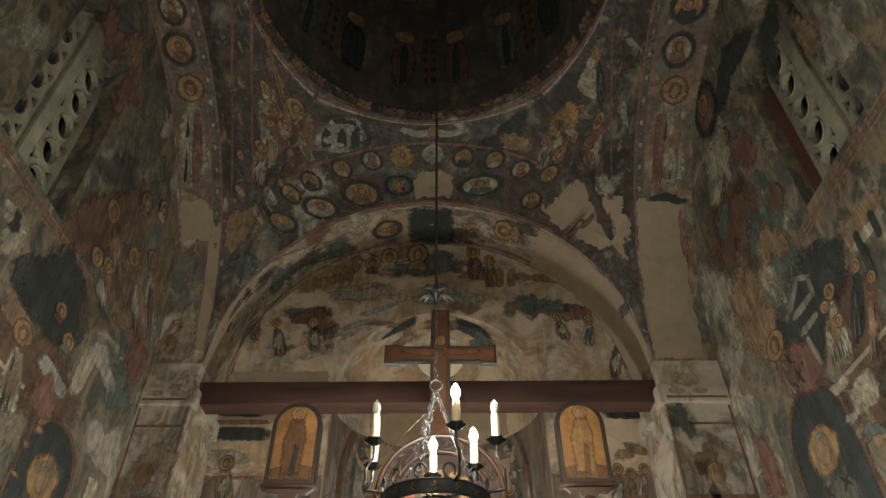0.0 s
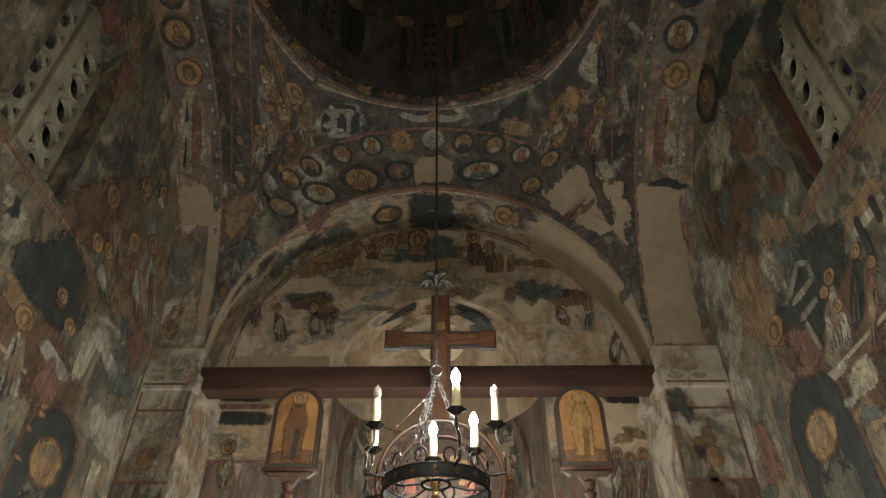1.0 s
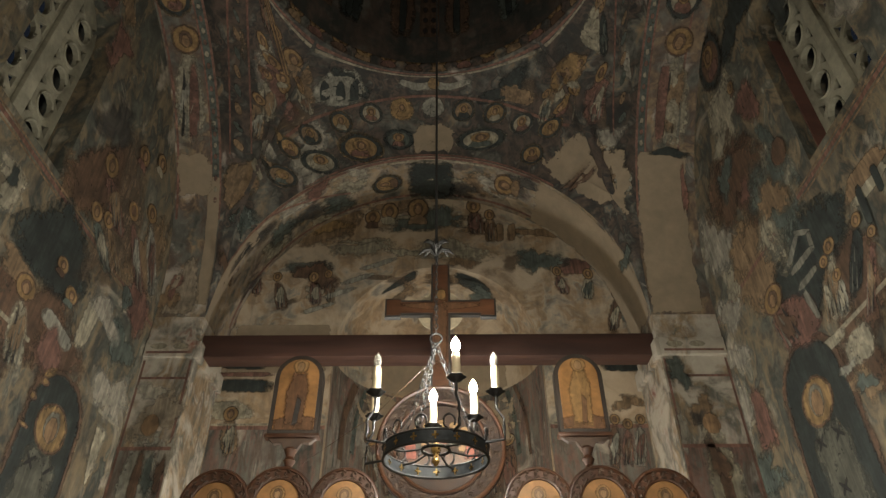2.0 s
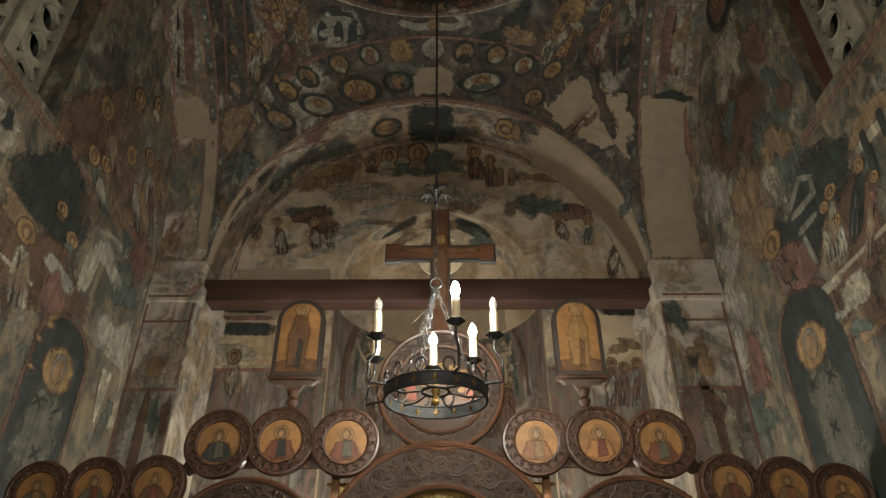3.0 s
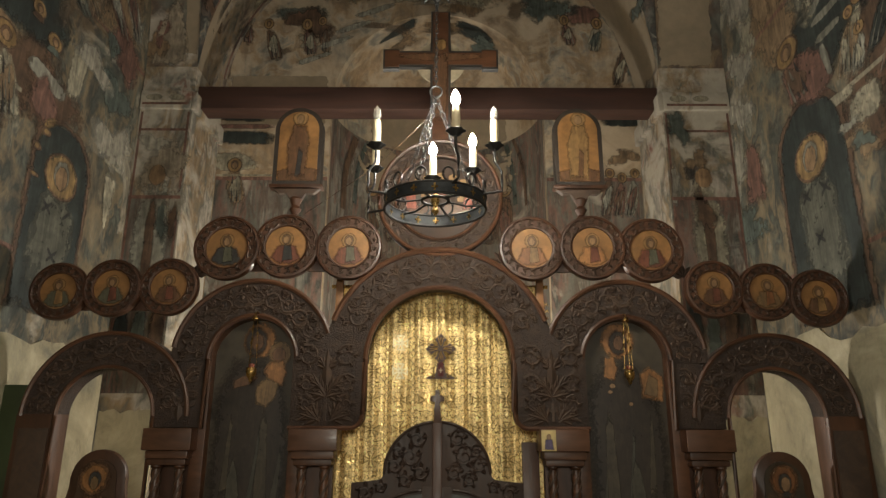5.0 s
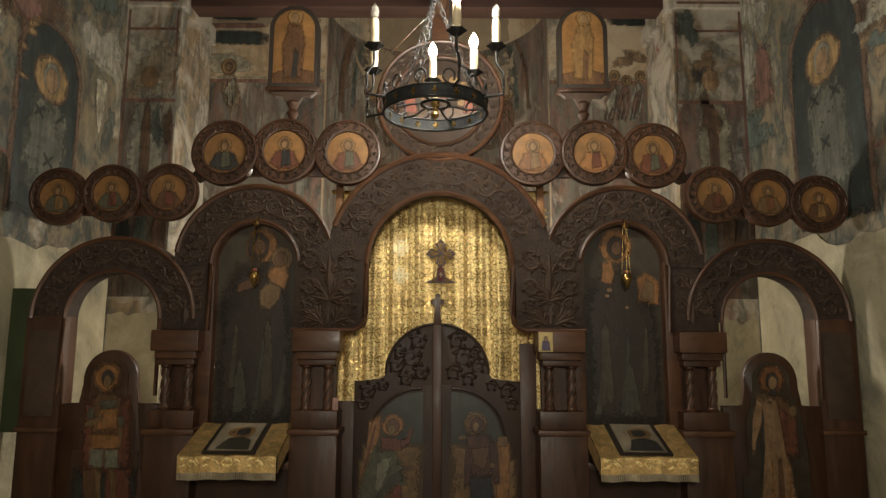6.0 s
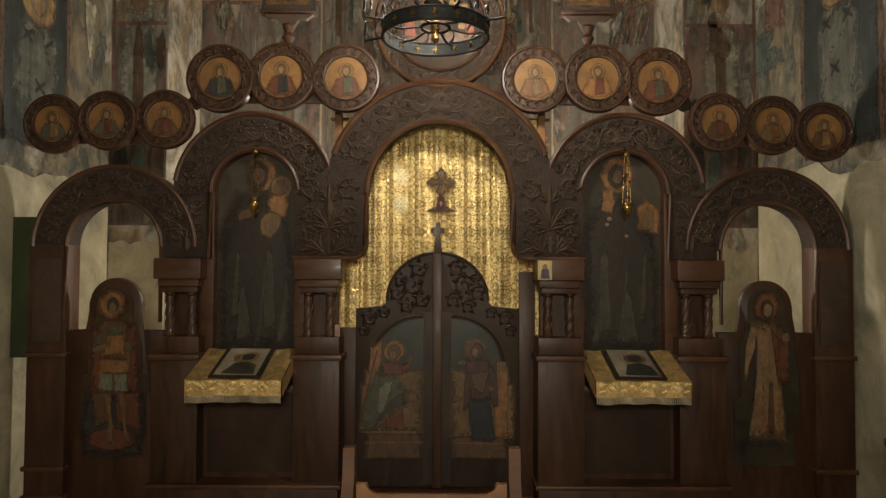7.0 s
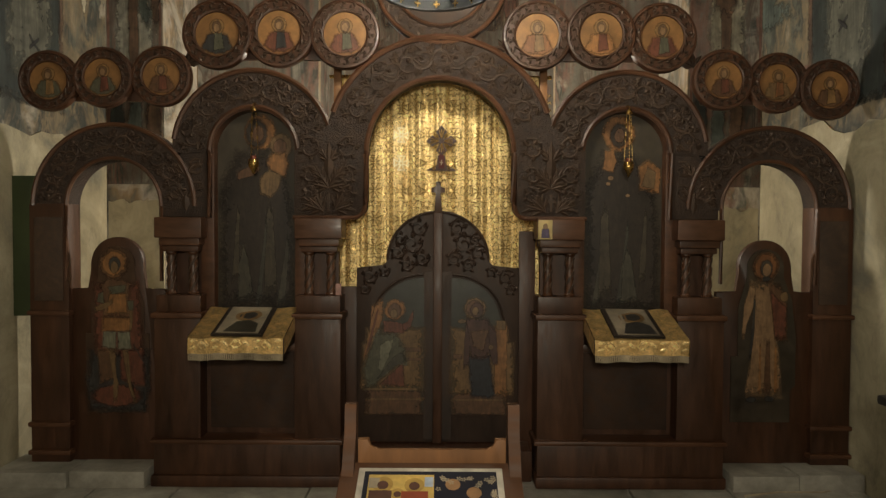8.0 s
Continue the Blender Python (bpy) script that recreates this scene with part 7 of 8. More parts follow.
# royal doors
M_DOOR = plain("blackened_walnut", (0.034, 0.0185, 0.0115), 0.55, vary=0.45, scale=30, relief=0.4, stretch=(1, 1, 0.3))
DX = -0.03
for s in (-1, 1):
    o = DX + s * 0.50
    pts = [(DX, 0.24), (o, 0.24), (o, 1.32), (DX + s * 0.335, 1.335)] + [(DX + s * (0.335 - 0.025 * t), 1.335 + 0.03 * t) for t in (0.6, 1)] + [(DX + s * 0.31 * math.cos(a), 1.37 + 0.30 * math.sin(a)) for a in steps(0.05, math.pi / 2, 12)]
    dr = part("royal_door", bm_prism(pts, 4.10, 4.14, bevel=0.005), M_DOOR, screen, "dark carved door leaf with a painted panel, closed")
    for cz, cxx, r in ((1.47, 0.16, 0.065), (1.42, 0.25, 0.05), (1.57, 0.12, 0.055), (1.27, 0.42, 0.05), (1.38, 0.10, 0.05), (1.34, 0.19, 0.045), (1.50, 0.23, 0.04), (1.19, 0.45, 0.035), (1.30, 0.33, 0.035)):
        bm = bm_tube(curl(DX + s * cxx, cz, r, 0.6, s, 4.10), 0.008, 5)
        for k in range(5):
            acanthus(bm, DX + s * cxx + 0.5 * r * math.cos(k * 1.26), cz + 0.5 * r * math.sin(k * 1.26), k * 1.26 + 0.5, r * 0.8, 0.012, 4.10, 0.009)
        part("tendril", bm, M_DOOR, dr)
    part("moulding", bm_tube([(DX + s * (0.31 - 0.0) * math.cos(a), 4.098, 1.37 + 0.295 * math.sin(a)) for a in steps(0.0, 1.5, 14)], 0.010, 6), M_DOOR, dr)
    q0, q1 = (DX + s * 0.085, DX + s * 0.40)
    pic = [(q0, 0.42), (q1, 0.42), (q1, 0.58), (q1 + s * 0.035, 0.60), (q1 + s * 0.035, 0.86), (q1, 0.88), (q1 - s * 0.01, 1.0)] + [(q0 + (q1 - q0 - s * 0.02) * math.cos(a), 1.0 + 0.26 * math.sin(a)) for a in steps(0.15, 1.5, 8)] + [(q0, 1.26)]
    part("painted_panel", bm_prism(pic, 4.092, 4.10), I_TEAL, dr)
    part("panel_moulding", bm_tube([(q1 + s * 0.012, 4.094, 1.0)] + [(q0 + (q1 - q0 - s * 0.0) * math.cos(a), 4.094, 1.0 + 0.28 * math.sin(a)) for a in steps(0.15, 1.55, 12)], 0.008, 6), M_DOOR, dr)
    y = 4.091
    if s < 0:
        flat([(DX - 0.435, 0.944), (DX - 0.099, 0.944), (DX - 0.099, 0.579), (DX - 0.462, 0.579), (DX - 0.462, 0.864), (DX - 0.435, 0.866)], y - 0.0, I_WALL, dr, "painted_wall")
        flat([(DX - 0.211, 0.83), (DX - 0.099, 0.83), (DX - 0.099, 0.805), (DX - 0.211, 0.805)], y - 0.0011, I_UMBER, dr, "painted_wall")
        flat([(DX - 0.211, 0.767), (DX - 0.099, 0.767), (DX - 0.099, 0.75), (DX - 0.199, 0.75)], y - 0.0011, I_UMBER, dr, "painted_wall")
        flat([(DX - 0.462, 0.579), (DX - 0.099, 0.579), (DX - 0.099, 0.565), (DX - 0.462, 0.565)], y - 0.0011, I_TAN, dr, "painted_step")
        flat([(DX - 0.433, 0.564), (DX - 0.099, 0.564), (DX - 0.099, 0.417), (DX - 0.433, 0.417)], y - 0.0, I_UMBER, dr, "painted_floor")
        flat([(DX - 0.433, 0.516), (DX - 0.099, 0.516), (DX - 0.099, 0.505), (DX - 0.433, 0.505)], y - 0.0011, I_TAN, dr, "painted_step")
        flat([(DX - 0.404, 1.081), (DX - 0.339, 1.115), (DX - 0.337, 1.012), (DX - 0.398, 0.853), (DX - 0.439, 0.773), (DX - 0.456, 0.773), (DX - 0.421, 0.91)], y - 0.0022, I_ORANGE, dr, "painted_wing")
        flat([(DX - 0.374, 1.058), (DX - 0.363, 1.058), (DX - 0.41, 0.853), (DX - 0.445, 0.784)], y - 0.0033, I_RED2, dr, "painted_wing")
        flat([(DX - 0.357, 0.602), (DX - 0.211, 0.739), (DX - 0.201, 0.591)], y - 0.0033, I_RED2, dr, "painted_cloak")
        flat([(DX - 0.374, 0.932), (DX - 0.257, 0.921), (DX - 0.199, 0.819), (DX - 0.187, 0.716), (DX - 0.234, 0.727), (DX - 0.316, 0.659), (DX - 0.398, 0.591), (DX - 0.433, 0.591), (DX - 0.456, 0.693), (DX - 0.421, 0.807)], y - 0.0044, I_SAGE2, dr, "painted_robe")
        flat([(DX - 0.351, 0.853), (DX - 0.269, 0.887), (DX - 0.298, 0.773), (DX - 0.345, 0.682), (DX - 0.363, 0.693)], y - 0.0055, I_SAGE, dr, "painted_fold")
        flat([(DX - 0.269, 0.773), (DX - 0.211, 0.807), (DX - 0.199, 0.739), (DX - 0.269, 0.716), (DX - 0.339, 0.653), (DX - 0.374, 0.636)], y - 0.0055, I_GREY, dr, "painted_fold")
        flat([(DX - 0.333, 0.995), (DX - 0.269, 0.995), (DX - 0.199, 0.972), (DX - 0.211, 0.921), (DX - 0.328, 0.927)], y - 0.0066, I_RED2, dr, "painted_sleeve")
        flat([(DX - 0.216, 0.976), (DX - 0.185, 0.984), (DX - 0.164, 1.041), (DX - 0.15, 1.058), (DX - 0.147, 1.024), (DX - 0.164, 0.961), (DX - 0.211, 0.93)], y - 0.0077, I_RED2, dr, "painted_arm")
        flat(oval(DX - 0.263, 1.064, 0.063, 0.062), y - 0.0044, I_ORANGE, dr, "painted_halo")
        flat(oval(DX - 0.263, 1.058, 0.04, 0.046), y - 0.0066, I_UMBER, dr, "painted_hair")
        flat(oval(DX - 0.269, 1.041, 0.021, 0.03), y - 0.0088, I_TAN, dr, "painted_head")
    else:
        flat([(DX + 0.096, 0.944), (DX + 0.433, 0.944), (DX + 0.433, 0.864), (DX + 0.466, 0.864), (DX + 0.466, 0.545), (DX + 0.096, 0.545)], y - 0.0, I_WALL, dr, "painted_wall")
        flat([(DX + 0.351, 0.961), (DX + 0.427, 0.961), (DX + 0.427, 0.556), (DX + 0.351, 0.556)], y - 0.0011, I_ORANGE, dr, "painted_wall")
        flat([(DX + 0.096, 0.79), (DX + 0.152, 0.79), (DX + 0.152, 0.761), (DX + 0.096, 0.761)], y - 0.0011, I_UMBER, dr, "painted_wall")
        flat([(DX + 0.363, 1.001), (DX + 0.419, 1.001), (DX + 0.419, 0.944), (DX + 0.363, 0.944)], y - 0.0011, I_WALL, dr, "painted_wall")
        flat([(DX + 0.096, 0.544), (DX + 0.421, 0.544), (DX + 0.421, 0.417), (DX + 0.096, 0.417)], y - 0.0, I_UMBER, dr, "painted_floor")
        flat([(DX + 0.096, 0.513), (DX + 0.421, 0.513), (DX + 0.421, 0.502), (DX + 0.096, 0.502)], y - 0.0011, I_TAN, dr, "painted_step")
        flat([(DX + 0.187, 0.784), (DX + 0.322, 0.784), (DX + 0.351, 0.545), (DX + 0.339, 0.522), (DX + 0.211, 0.531)], y - 0.0033, I_NAVY, dr, "painted_skirt")
        flat([(DX + 0.176, 1.012), (DX + 0.246, 1.024), (DX + 0.31, 1.001), (DX + 0.351, 0.932), (DX + 0.322, 0.796), (DX + 0.281, 0.767), (DX + 0.211, 0.773), (DX + 0.178, 0.887)], y - 0.0044, I_WINE, dr, "painted_robe")
        flat([(DX + 0.31, 0.995), (DX + 0.363, 0.932), (DX + 0.374, 0.739), (DX + 0.342, 0.727), (DX + 0.322, 0.807)], y - 0.0051, I_WINE, dr, "painted_cloak")
        flat([(DX + 0.178, 0.989), (DX + 0.199, 0.887), (DX + 0.194, 0.727), (DX + 0.158, 0.704), (DX + 0.166, 0.887)], y - 0.0051, I_WINE, dr, "painted_cloak")
        flat([(DX + 0.199, 0.932), (DX + 0.316, 0.944), (DX + 0.281, 0.807), (DX + 0.222, 0.841)], y - 0.0055, I_UMBER, dr, "painted_fold")
        flat(oval(DX + 0.15, 0.995, 0.026, 0.014), y - 0.0066, I_TAN, dr, "painted_hand")
        flat(oval(DX + 0.33, 0.836, 0.016, 0.016), y - 0.0066, I_TAN, dr, "painted_hand")
        flat(oval(DX + 0.229, 1.075, 0.067, 0.065), y - 0.0055, I_TAN, dr, "painted_halo")
        flat(oval(DX + 0.229, 1.073, 0.054, 0.052), y - 0.0066, I_UMBER, dr, "painted_halo")
        flat(oval(DX + 0.241, 1.064, 0.04, 0.048), y - 0.0077, I_WINE, dr, "painted_veil")
        flat(oval(DX + 0.232, 1.058, 0.02, 0.027), y - 0.0088, I_TAN, dr, "painted_head")
post = part("door_post", bm_box(DX - 0.028, DX + 0.028, 4.07, 4.10, 0.24, 1.66, 0.006), M_WOOD, screen)
part("post_cross", bm_prism([(DX - 0.026, 1.64), (DX + 0.026, 1.64), (DX + 0.012, 1.78), (DX + 0.042, 1.785), (DX + 0.042, 1.812), (DX + 0.012, 1.817), (DX + 0.014, 1.85), (DX - 0.014, 1.85), (DX - 0.012, 1.817), (DX - 0.042, 1.812), (DX - 0.042, 1.785), (DX - 0.012, 1.78)], 4.072, 4.096, bevel=0.003), M_WOOD, post)
part("stile", bm_box(DX - 0.085, DX + 0.085, 4.092, 4.101, 0.26, 1.30), M_DOOR, screen)
part("threshold", bm_box(-0.58, 0.54, 3.95, 4.16, 0.05, 0.235, 0.008), M_WOOD, screen)
for s in (-1, 1):
    part("door_jamb", bm_box(DX + s * 0.555 - 0.05, DX + s * 0.555 + 0.05, 4.145, 4.175, 0.05, 1.2 if s < 0 else 1.55, 0.004), M_WOOD, screen)

# curtain behind the doors
curtain = thing("altar_curtain", "gold brocade curtain woven with crosses, hanging closed", "curtain")


def fold(x, z):
    return 4.22 + 0.011 * math.sin(x * 47 + 0.7 * math.sin(z * 2)) + 0.005 * math.sin(x * 113 + z * 1.3) + 0.008 * math.sin(x * 17)


part("cloth", bm_grid(lambda x, z: Vector((x, fold(x, z), z)), steps(-0.66, 0.62, 170), steps(0.30, 2.52, 16)), M_BROCADE, curtain)
part("curtain_rod", bm_tube([(-0.72, 4.24, 2.52), (0.68, 4.24, 2.52)], 0.012, 8), M_BRASS, curtain)


def stroke(bm, pts, w, lift=0.003):
    """A woven line of width w that follows the folds of the cloth."""
    last = None
    for i, (u, v) in enumerate(pts):
        p, q = pts[max(0, i - 1)], pts[min(len(pts) - 1, i + 1)]
        dx, dz = q[0] - p[0], q[1] - p[1]
        n = math.hypot(dx, dz) or 1.0
        ox, oz = -dz / n * w / 2, dx / n * w / 2
        pair = [bm.verts.new((u + e * ox, fold(u + e * ox, v + e * oz) - lift, v + e * oz)) for e in (-1, 1)]
        if last:
            bm.faces.new((last[0], pair[0], pair[1], last[1]))
        last = pair


def flared_cross(bm, x, z, g, w):
    """A hollow cross with four flared arms, drawn as a thread outline."""
    for k in range(4):
        c, t = math.cos(k * math.pi / 2), math.sin(k * math.pi / 2)
        ring = [(0.005, -0.003), (g * 0.6, -g * 0.26), (g, -g * 0.52), (g * 0.96, 0), (g, g * 0.52), (g * 0.6, g * 0.26), (0.005, 0.003)]
        stroke(bm, [(x + a * c - b * t, z + a * t + b * c) for a, b in ring], w)


M_SCROLL = plain("pale_gold_thread", (0.60, 0.41, 0.15), 0.28, 0.75, vary=0.2, scale=90, relief=0.4, dist=0.002)
# gold thread with its glint painted in as a paler colour, for two crosses
M_GLINT = plain("gold_thread_glint", (0.97, 0.89, 0.62), 0.5, 0.0, vary=0.15, scale=80, relief=0.2)
scroll = bmesh.new()
for i in range(-3, 6):
    x = -0.266 + 0.165 * i
    for j in range(-5, 4):
        z = 2.152 + 0.176 * j
        if z > 2.47 or abs(x + 0.02) > 0.62:
            continue
        bm = bmesh.new()
        # two crosses get the painted glint and a slightly wider thread
        flared_cross(bm, x, z, 0.045, 0.0095 if i == 0 and j in (0, -1) else 0.0085)
        part("woven_cross", bm, M_GLINT if i == 0 and j in (0, -1) else M_BROCADE2, curtain)
        # chain of small loops between the crosses, and leaf sprays above them
        for k in range(4):
            zz = z - 0.066 + 0.044 * k
            for q in (-1, 1):
                stroke(scroll, [(x + 0.0825 + q * 0.012 * math.sin(a), zz + 0.020 * math.cos(a)) for a in steps(0, math.pi, 5)], 0.005)
                stroke(scroll, [(x + 0.0825 + q * 0.014, zz), (x + 0.0825 + q * 0.026, zz + 0.012), (x + 0.0825 + q * 0.032, zz - 0.004)], 0.006)
        for q in (-1, 1):
            stroke(scroll, [(x, z + 0.066), (x + q * 0.016, z + 0.084), (x + q * 0.032, z + 0.078), (x + q * 0.036, z + 0.096)], 0.006)
            stroke(scroll, [(x + q * 0.004, z + 0.115), (x + q * 0.02, z + 0.104), (x + q * 0.044, z + 0.108)], 0.006)
ob = part("woven_scroll", scroll, M_SCROLL, curtain)
ob["kind"] = "stuff"

# ornate cross stitched on the curtain
cx, cz = -0.012, 2.112
M_ENAMEL = plain("bronze_thread", (0.05, 0.022, 0.012), 0.55, 0.1)
em = part("embroidered_cross", bm_prism([(cx - 0.022, cz - 0.09), (cx + 0.022, cz - 0.09), (cx + 0.030, cz - 0.15), (cx + 0.088, cz - 0.178), (cx + 0.088, cz - 0.187), (cx - 0.088, cz - 0.187), (cx - 0.088, cz - 0.178), (cx - 0.030, cz - 0.15)], 4.190, 4.194), M_ENAMEL, curtain, "dark bronze and red embroidered cross")
for k in range(4):
    a = k * math.pi / 2
    c, t = math.cos(a), math.sin(a)
    bm = bm_prism([(cx + u * c - v * t, cz + u * t + v * c) for u, v in ((0.012, -0.012), (0.04, -0.022), (0.058, -0.036), (0.074, -0.020), (0.097, 0.0), (0.074, 0.020), (0.058, 0.036), (0.04, 0.022), (0.012, 0.012))], 4.189, 4.193)
    part("arm", bm, M_ENAMEL, em)
    bm = bmesh.new()
    for q in (-1, 0, 1):
        bm_tube([(cx + 0.016 * c, 4.187, cz + 0.016 * t), (cx + 0.045 * c - q * 0.010 * t, 4.186, cz + 0.045 * t + q * 0.010 * c), (cx + 0.070 * c - q * 0.016 * t, 4.187, cz + 0.070 * t + q * 0.016 * c)], 0.0028, 4, bm)
    bm_tube(curl(cx + 0.042 * math.cos(a + 0.785), cz + 0.042 * math.sin(a + 0.785), 0.016, a, 1, 4.190, 9), 0.0035, 4, bm)
    part("gold_thread", bm, M_BROCADE2, em)
part("boss", bm_prism(oval(cx, cz, 0.017, 0.017, 12), 4.185, 4.1885), M_ENAMEL, em)
part("red_field", bm_prism([(cx - 0.013, cz - 0.085), (cx + 0.013, cz - 0.085), (cx + 0.018, cz - 0.172), (cx - 0.018, cz - 0.172)], 4.187, 4.190), icon_paint("wine_velvet", (0.07, 0.012, 0.010), 0.85), em)
bm = bm_box(cx - 0.003, cx + 0.003, 4.184, 4.187, cz - 0.15, cz - 0.118)
bm_box(cx - 0.011, cx + 0.011, 4.184, 4.187, cz - 0.137, cz - 0.131, 0.0, bm)
part("small_cross", bm, I_CREAM, em)
for q in (-1, 1):
    part("gold_thread", bm_tube(curl(cx + q * 0.048, cz - 0.168, 0.014, math.pi / 2, q, 4.187, 9), 0.003, 4), M_BROCADE2, em)
altar = thing("altar_table", "cloth-covered altar table behind the doors", "table")
part("top", bm_box(-0.55, 0.5, 4.60, 5.5, 0.95, 1.0, 0.01), M_WOOD, altar)
part("cover", bm_box(-0.53, 0.48, 4.62, 5.48, 0.05, 0.95, 0.01), I_RED, altar)

# hanging oil lamps
for lx, lz in ((-1.107, 1.93), (1.08, 1.925)):
    ol = thing("oil_lamp", "small polished brass oil lamp hanging on three chains", "oil lamp", (0, 0, 0), "oil lamps before the icons")
    yl = 3.90
    part("hook", bm_tube([(lx, 3.985, lz + 0.36), (lx, 3.93, lz + 0.365), (lx, yl, lz + 0.35)], 0.004, 6), M_BRASS, ol)
    part("cap", bm_lathe([(0.004, lz + 0.345), (0.018, lz + 0.32), (0.02, lz + 0.312), (0.004, lz + 0.308)], 14, (lx, yl, 0)), M_BRASS, ol)
    part("bowl", bm_lathe([(0.004, lz - 0.055), (0.01, lz - 0.045), (0.012, lz - 0.035), (0.027, lz - 0.012), (0.031, lz + 0.010), (0.026, lz + 0.026), (0.029, lz + 0.031), (0.023, lz + 0.030)], 18, (lx, yl, 0)), M_BRASS, ol)
    part("glass", bm_lathe([(0.015, lz + 0.028), (0.018, lz + 0.05), (0.016, lz + 0.052)], 14, (lx, yl, 0)), I_RED, ol)
    for k in range(3):
        a = k * 2.094 + 0.4
        bm = bmesh.new()
        for j in range(13):
            f = (j + 0.5) / 13
            r = 0.027 + (0.014 - 0.027) * f
            bm_lathe([(0.0006, -0.011), (0.0021, 0), (0.0006, 0.011)], 5, (lx + r * math.cos(a), yl + r * math.sin(a), lz + 0.035 + 0.275 * f), bm=bm)
        for f in (0.45, 0.72):
            r = 0.027 - 0.013 * f
            bm_lathe([(0.001, -0.014), (0.007, 0), (0.001, 0.014)], 6, (lx + r * math.cos(a), yl + r * math.sin(a), lz + 0.035 + 0.275 * (f + 0.06 * k)), bm=bm)
        part("chain", bm, M_BRASS, ol)

# shelves with gold cloths and small icons
M_COVER = plain("bronze_gold_brocade", (0.62, 0.42, 0.17), 0.36, 0.6, vary=0.4, scale=95, relief=1.0, dist=0.005)
for s, x0, x1 in ((-1, -1.385, -0.865), (1, 0.83, 1.345)):
    sh = thing("icon_shelf", "sloping shelf under a gold brocade cloth with fringe", "shelf", (0, 0, 0), "shelves below the large icons")
    dx = 0.0
    part("shelf_board", bm_prism([(x0 + 0.02, 0.88), (x1 - 0.02, 0.88), (x1 - 0.02, 0.93), (x0 + 0.02, 0.93)], 3.64, 3.99), M_WOOD, sh)
    back = lambda x, f: Vector((x + dx * f * 2, 3.985 - 0.37 * f, 1.085 - 0.125 * f + 0.003 * math.sin(x * 40)))

    def cover(u, v):
        x = x0 + (x1 - x0) * u
        if v <= 1:
            return back(x, v)
        p = back(x, 1)
        return p + Vector((0.003 * math.sin(u * 30), -0.006 - 0.004 * math.sin(u * 23), -0.125 * (v - 1) + 0.006 * math.sin(u * 3)))
    part("cloth", bm_grid(cover, steps(0, 1, 40), [0, 0.25, 0.5, 0.75, 0.97, 1.0, 1.03, 1.2, 1.45, 1.7]), M_COVER, sh)
    for e, sg in ((x0, -1), (x1, 1)):
        part("cloth_side", bm_grid(lambda f, d: back(e, f) + Vector((sg * 0.004, 0, -d)), steps(0, 1, 8), [0, 0.03, 0.06, 0.09]), M_COVER, sh)
    fr = bmesh.new()
    for k in range(60):
        u = (k + 0.5) / 60
        p = cover(u, 1.7)
        bm_tube([p, p + Vector((0, -0.002, -0.018)), p + Vector((0.001, -0.001, -0.036))], 0.0042, 4, fr)
    part("fringe", fr, I_CREAM, sh, "pale thread fringe")
    bm = bmesh.new()
    for k in range(9):
        u = (k + 0.5) / 9
        p = cover(u, 1.30)
        leaf(bm, p.x - 0.02, p.z + 0.018, -0.5 if k % 2 else 0.1, 0.05, 0.011, p.y - 0.004, 0.004)
        leaf(bm, p.x + 0.02, p.z - 0.012, 2.4 if k % 2 else 3.4, 0.045, 0.010, p.y - 0.004, 0.004)
        for q in ((-1, 1) if k % 3 == 1 else ()):
            bm_tube([(p.x + q * 0.008, p.y - 0.004, p.z + 0.028), (p.x + q * 0.03, p.y - 0.004, p.z), (p.x + q * 0.008, p.y - 0.004, p.z - 0.02)], 0.005, 4, bm)
    part("woven_leaf_band", bm, M_BROCADE, sh)
    pi = thing("lying_icon", "small grey icon in a dark frame lying on the gold cloth", "icon", (0, 0, 0), "icons on the shelves")
    xm = (x0 + x1) / 2 + (0.0 if s < 0 else -0.01)

    def slab(w, f0, f1, up):
        bm = bmesh.new()
        c = [back(xm - w, f0), back(xm + w, f0), back(xm + w, f1), back(xm - w, f1)]
        n = Vector((0, -0.32, 0.947))
        lo, hi = [bm.verts.new(p + n * (up - 0.012)) for p in c], [bm.verts.new(p + n * up) for p in c]
        bm.faces.new(lo[::-1]), bm.faces.new(hi)
        for i in range(4):
            bm.faces.new((lo[i], lo[(i + 1) % 4], hi[(i + 1) % 4], hi[i]))
        return bm
    part("frame", slab(0.14, 0.06, 0.97, 0.018), I_BROWN, pi)
    part("print", slab(0.115, 0.10, 0.93, 0.020), icon_paint("aged_print", (0.24, 0.20, 0.14), 0.6), pi)
    n = Vector((0, -0.32, 0.947))
    for rr, fo, wx, mm, nm, up in ((0.075, 0.40, 0.0, I_GOLD, "painted_halo", 0.0215), (0.05, 0.40, 0.0, I_DARK, "painted_head", 0.0235)):
        bm = bmesh.new()
        bm.faces.new([bm.verts.new(back(xm + 0.01 + rr * math.cos(a), fo + rr * 2.4 * math.sin(a)) + n * up) for a in steps(0, 2 * math.pi, 18)[:-1]])
        part(nm, bm, mm, pi)
    bm = bmesh.new()
    bm.faces.new([bm.verts.new(back(xm + u, f) + n * 0.0225) for u, f in ((-0.08, 0.92), (0.10, 0.92), (0.09, 0.66), (0.03, 0.54), (-0.04, 0.58))])
    part("painted_robe", bm, I_GREY if s < 0 else I_DARK, pi)

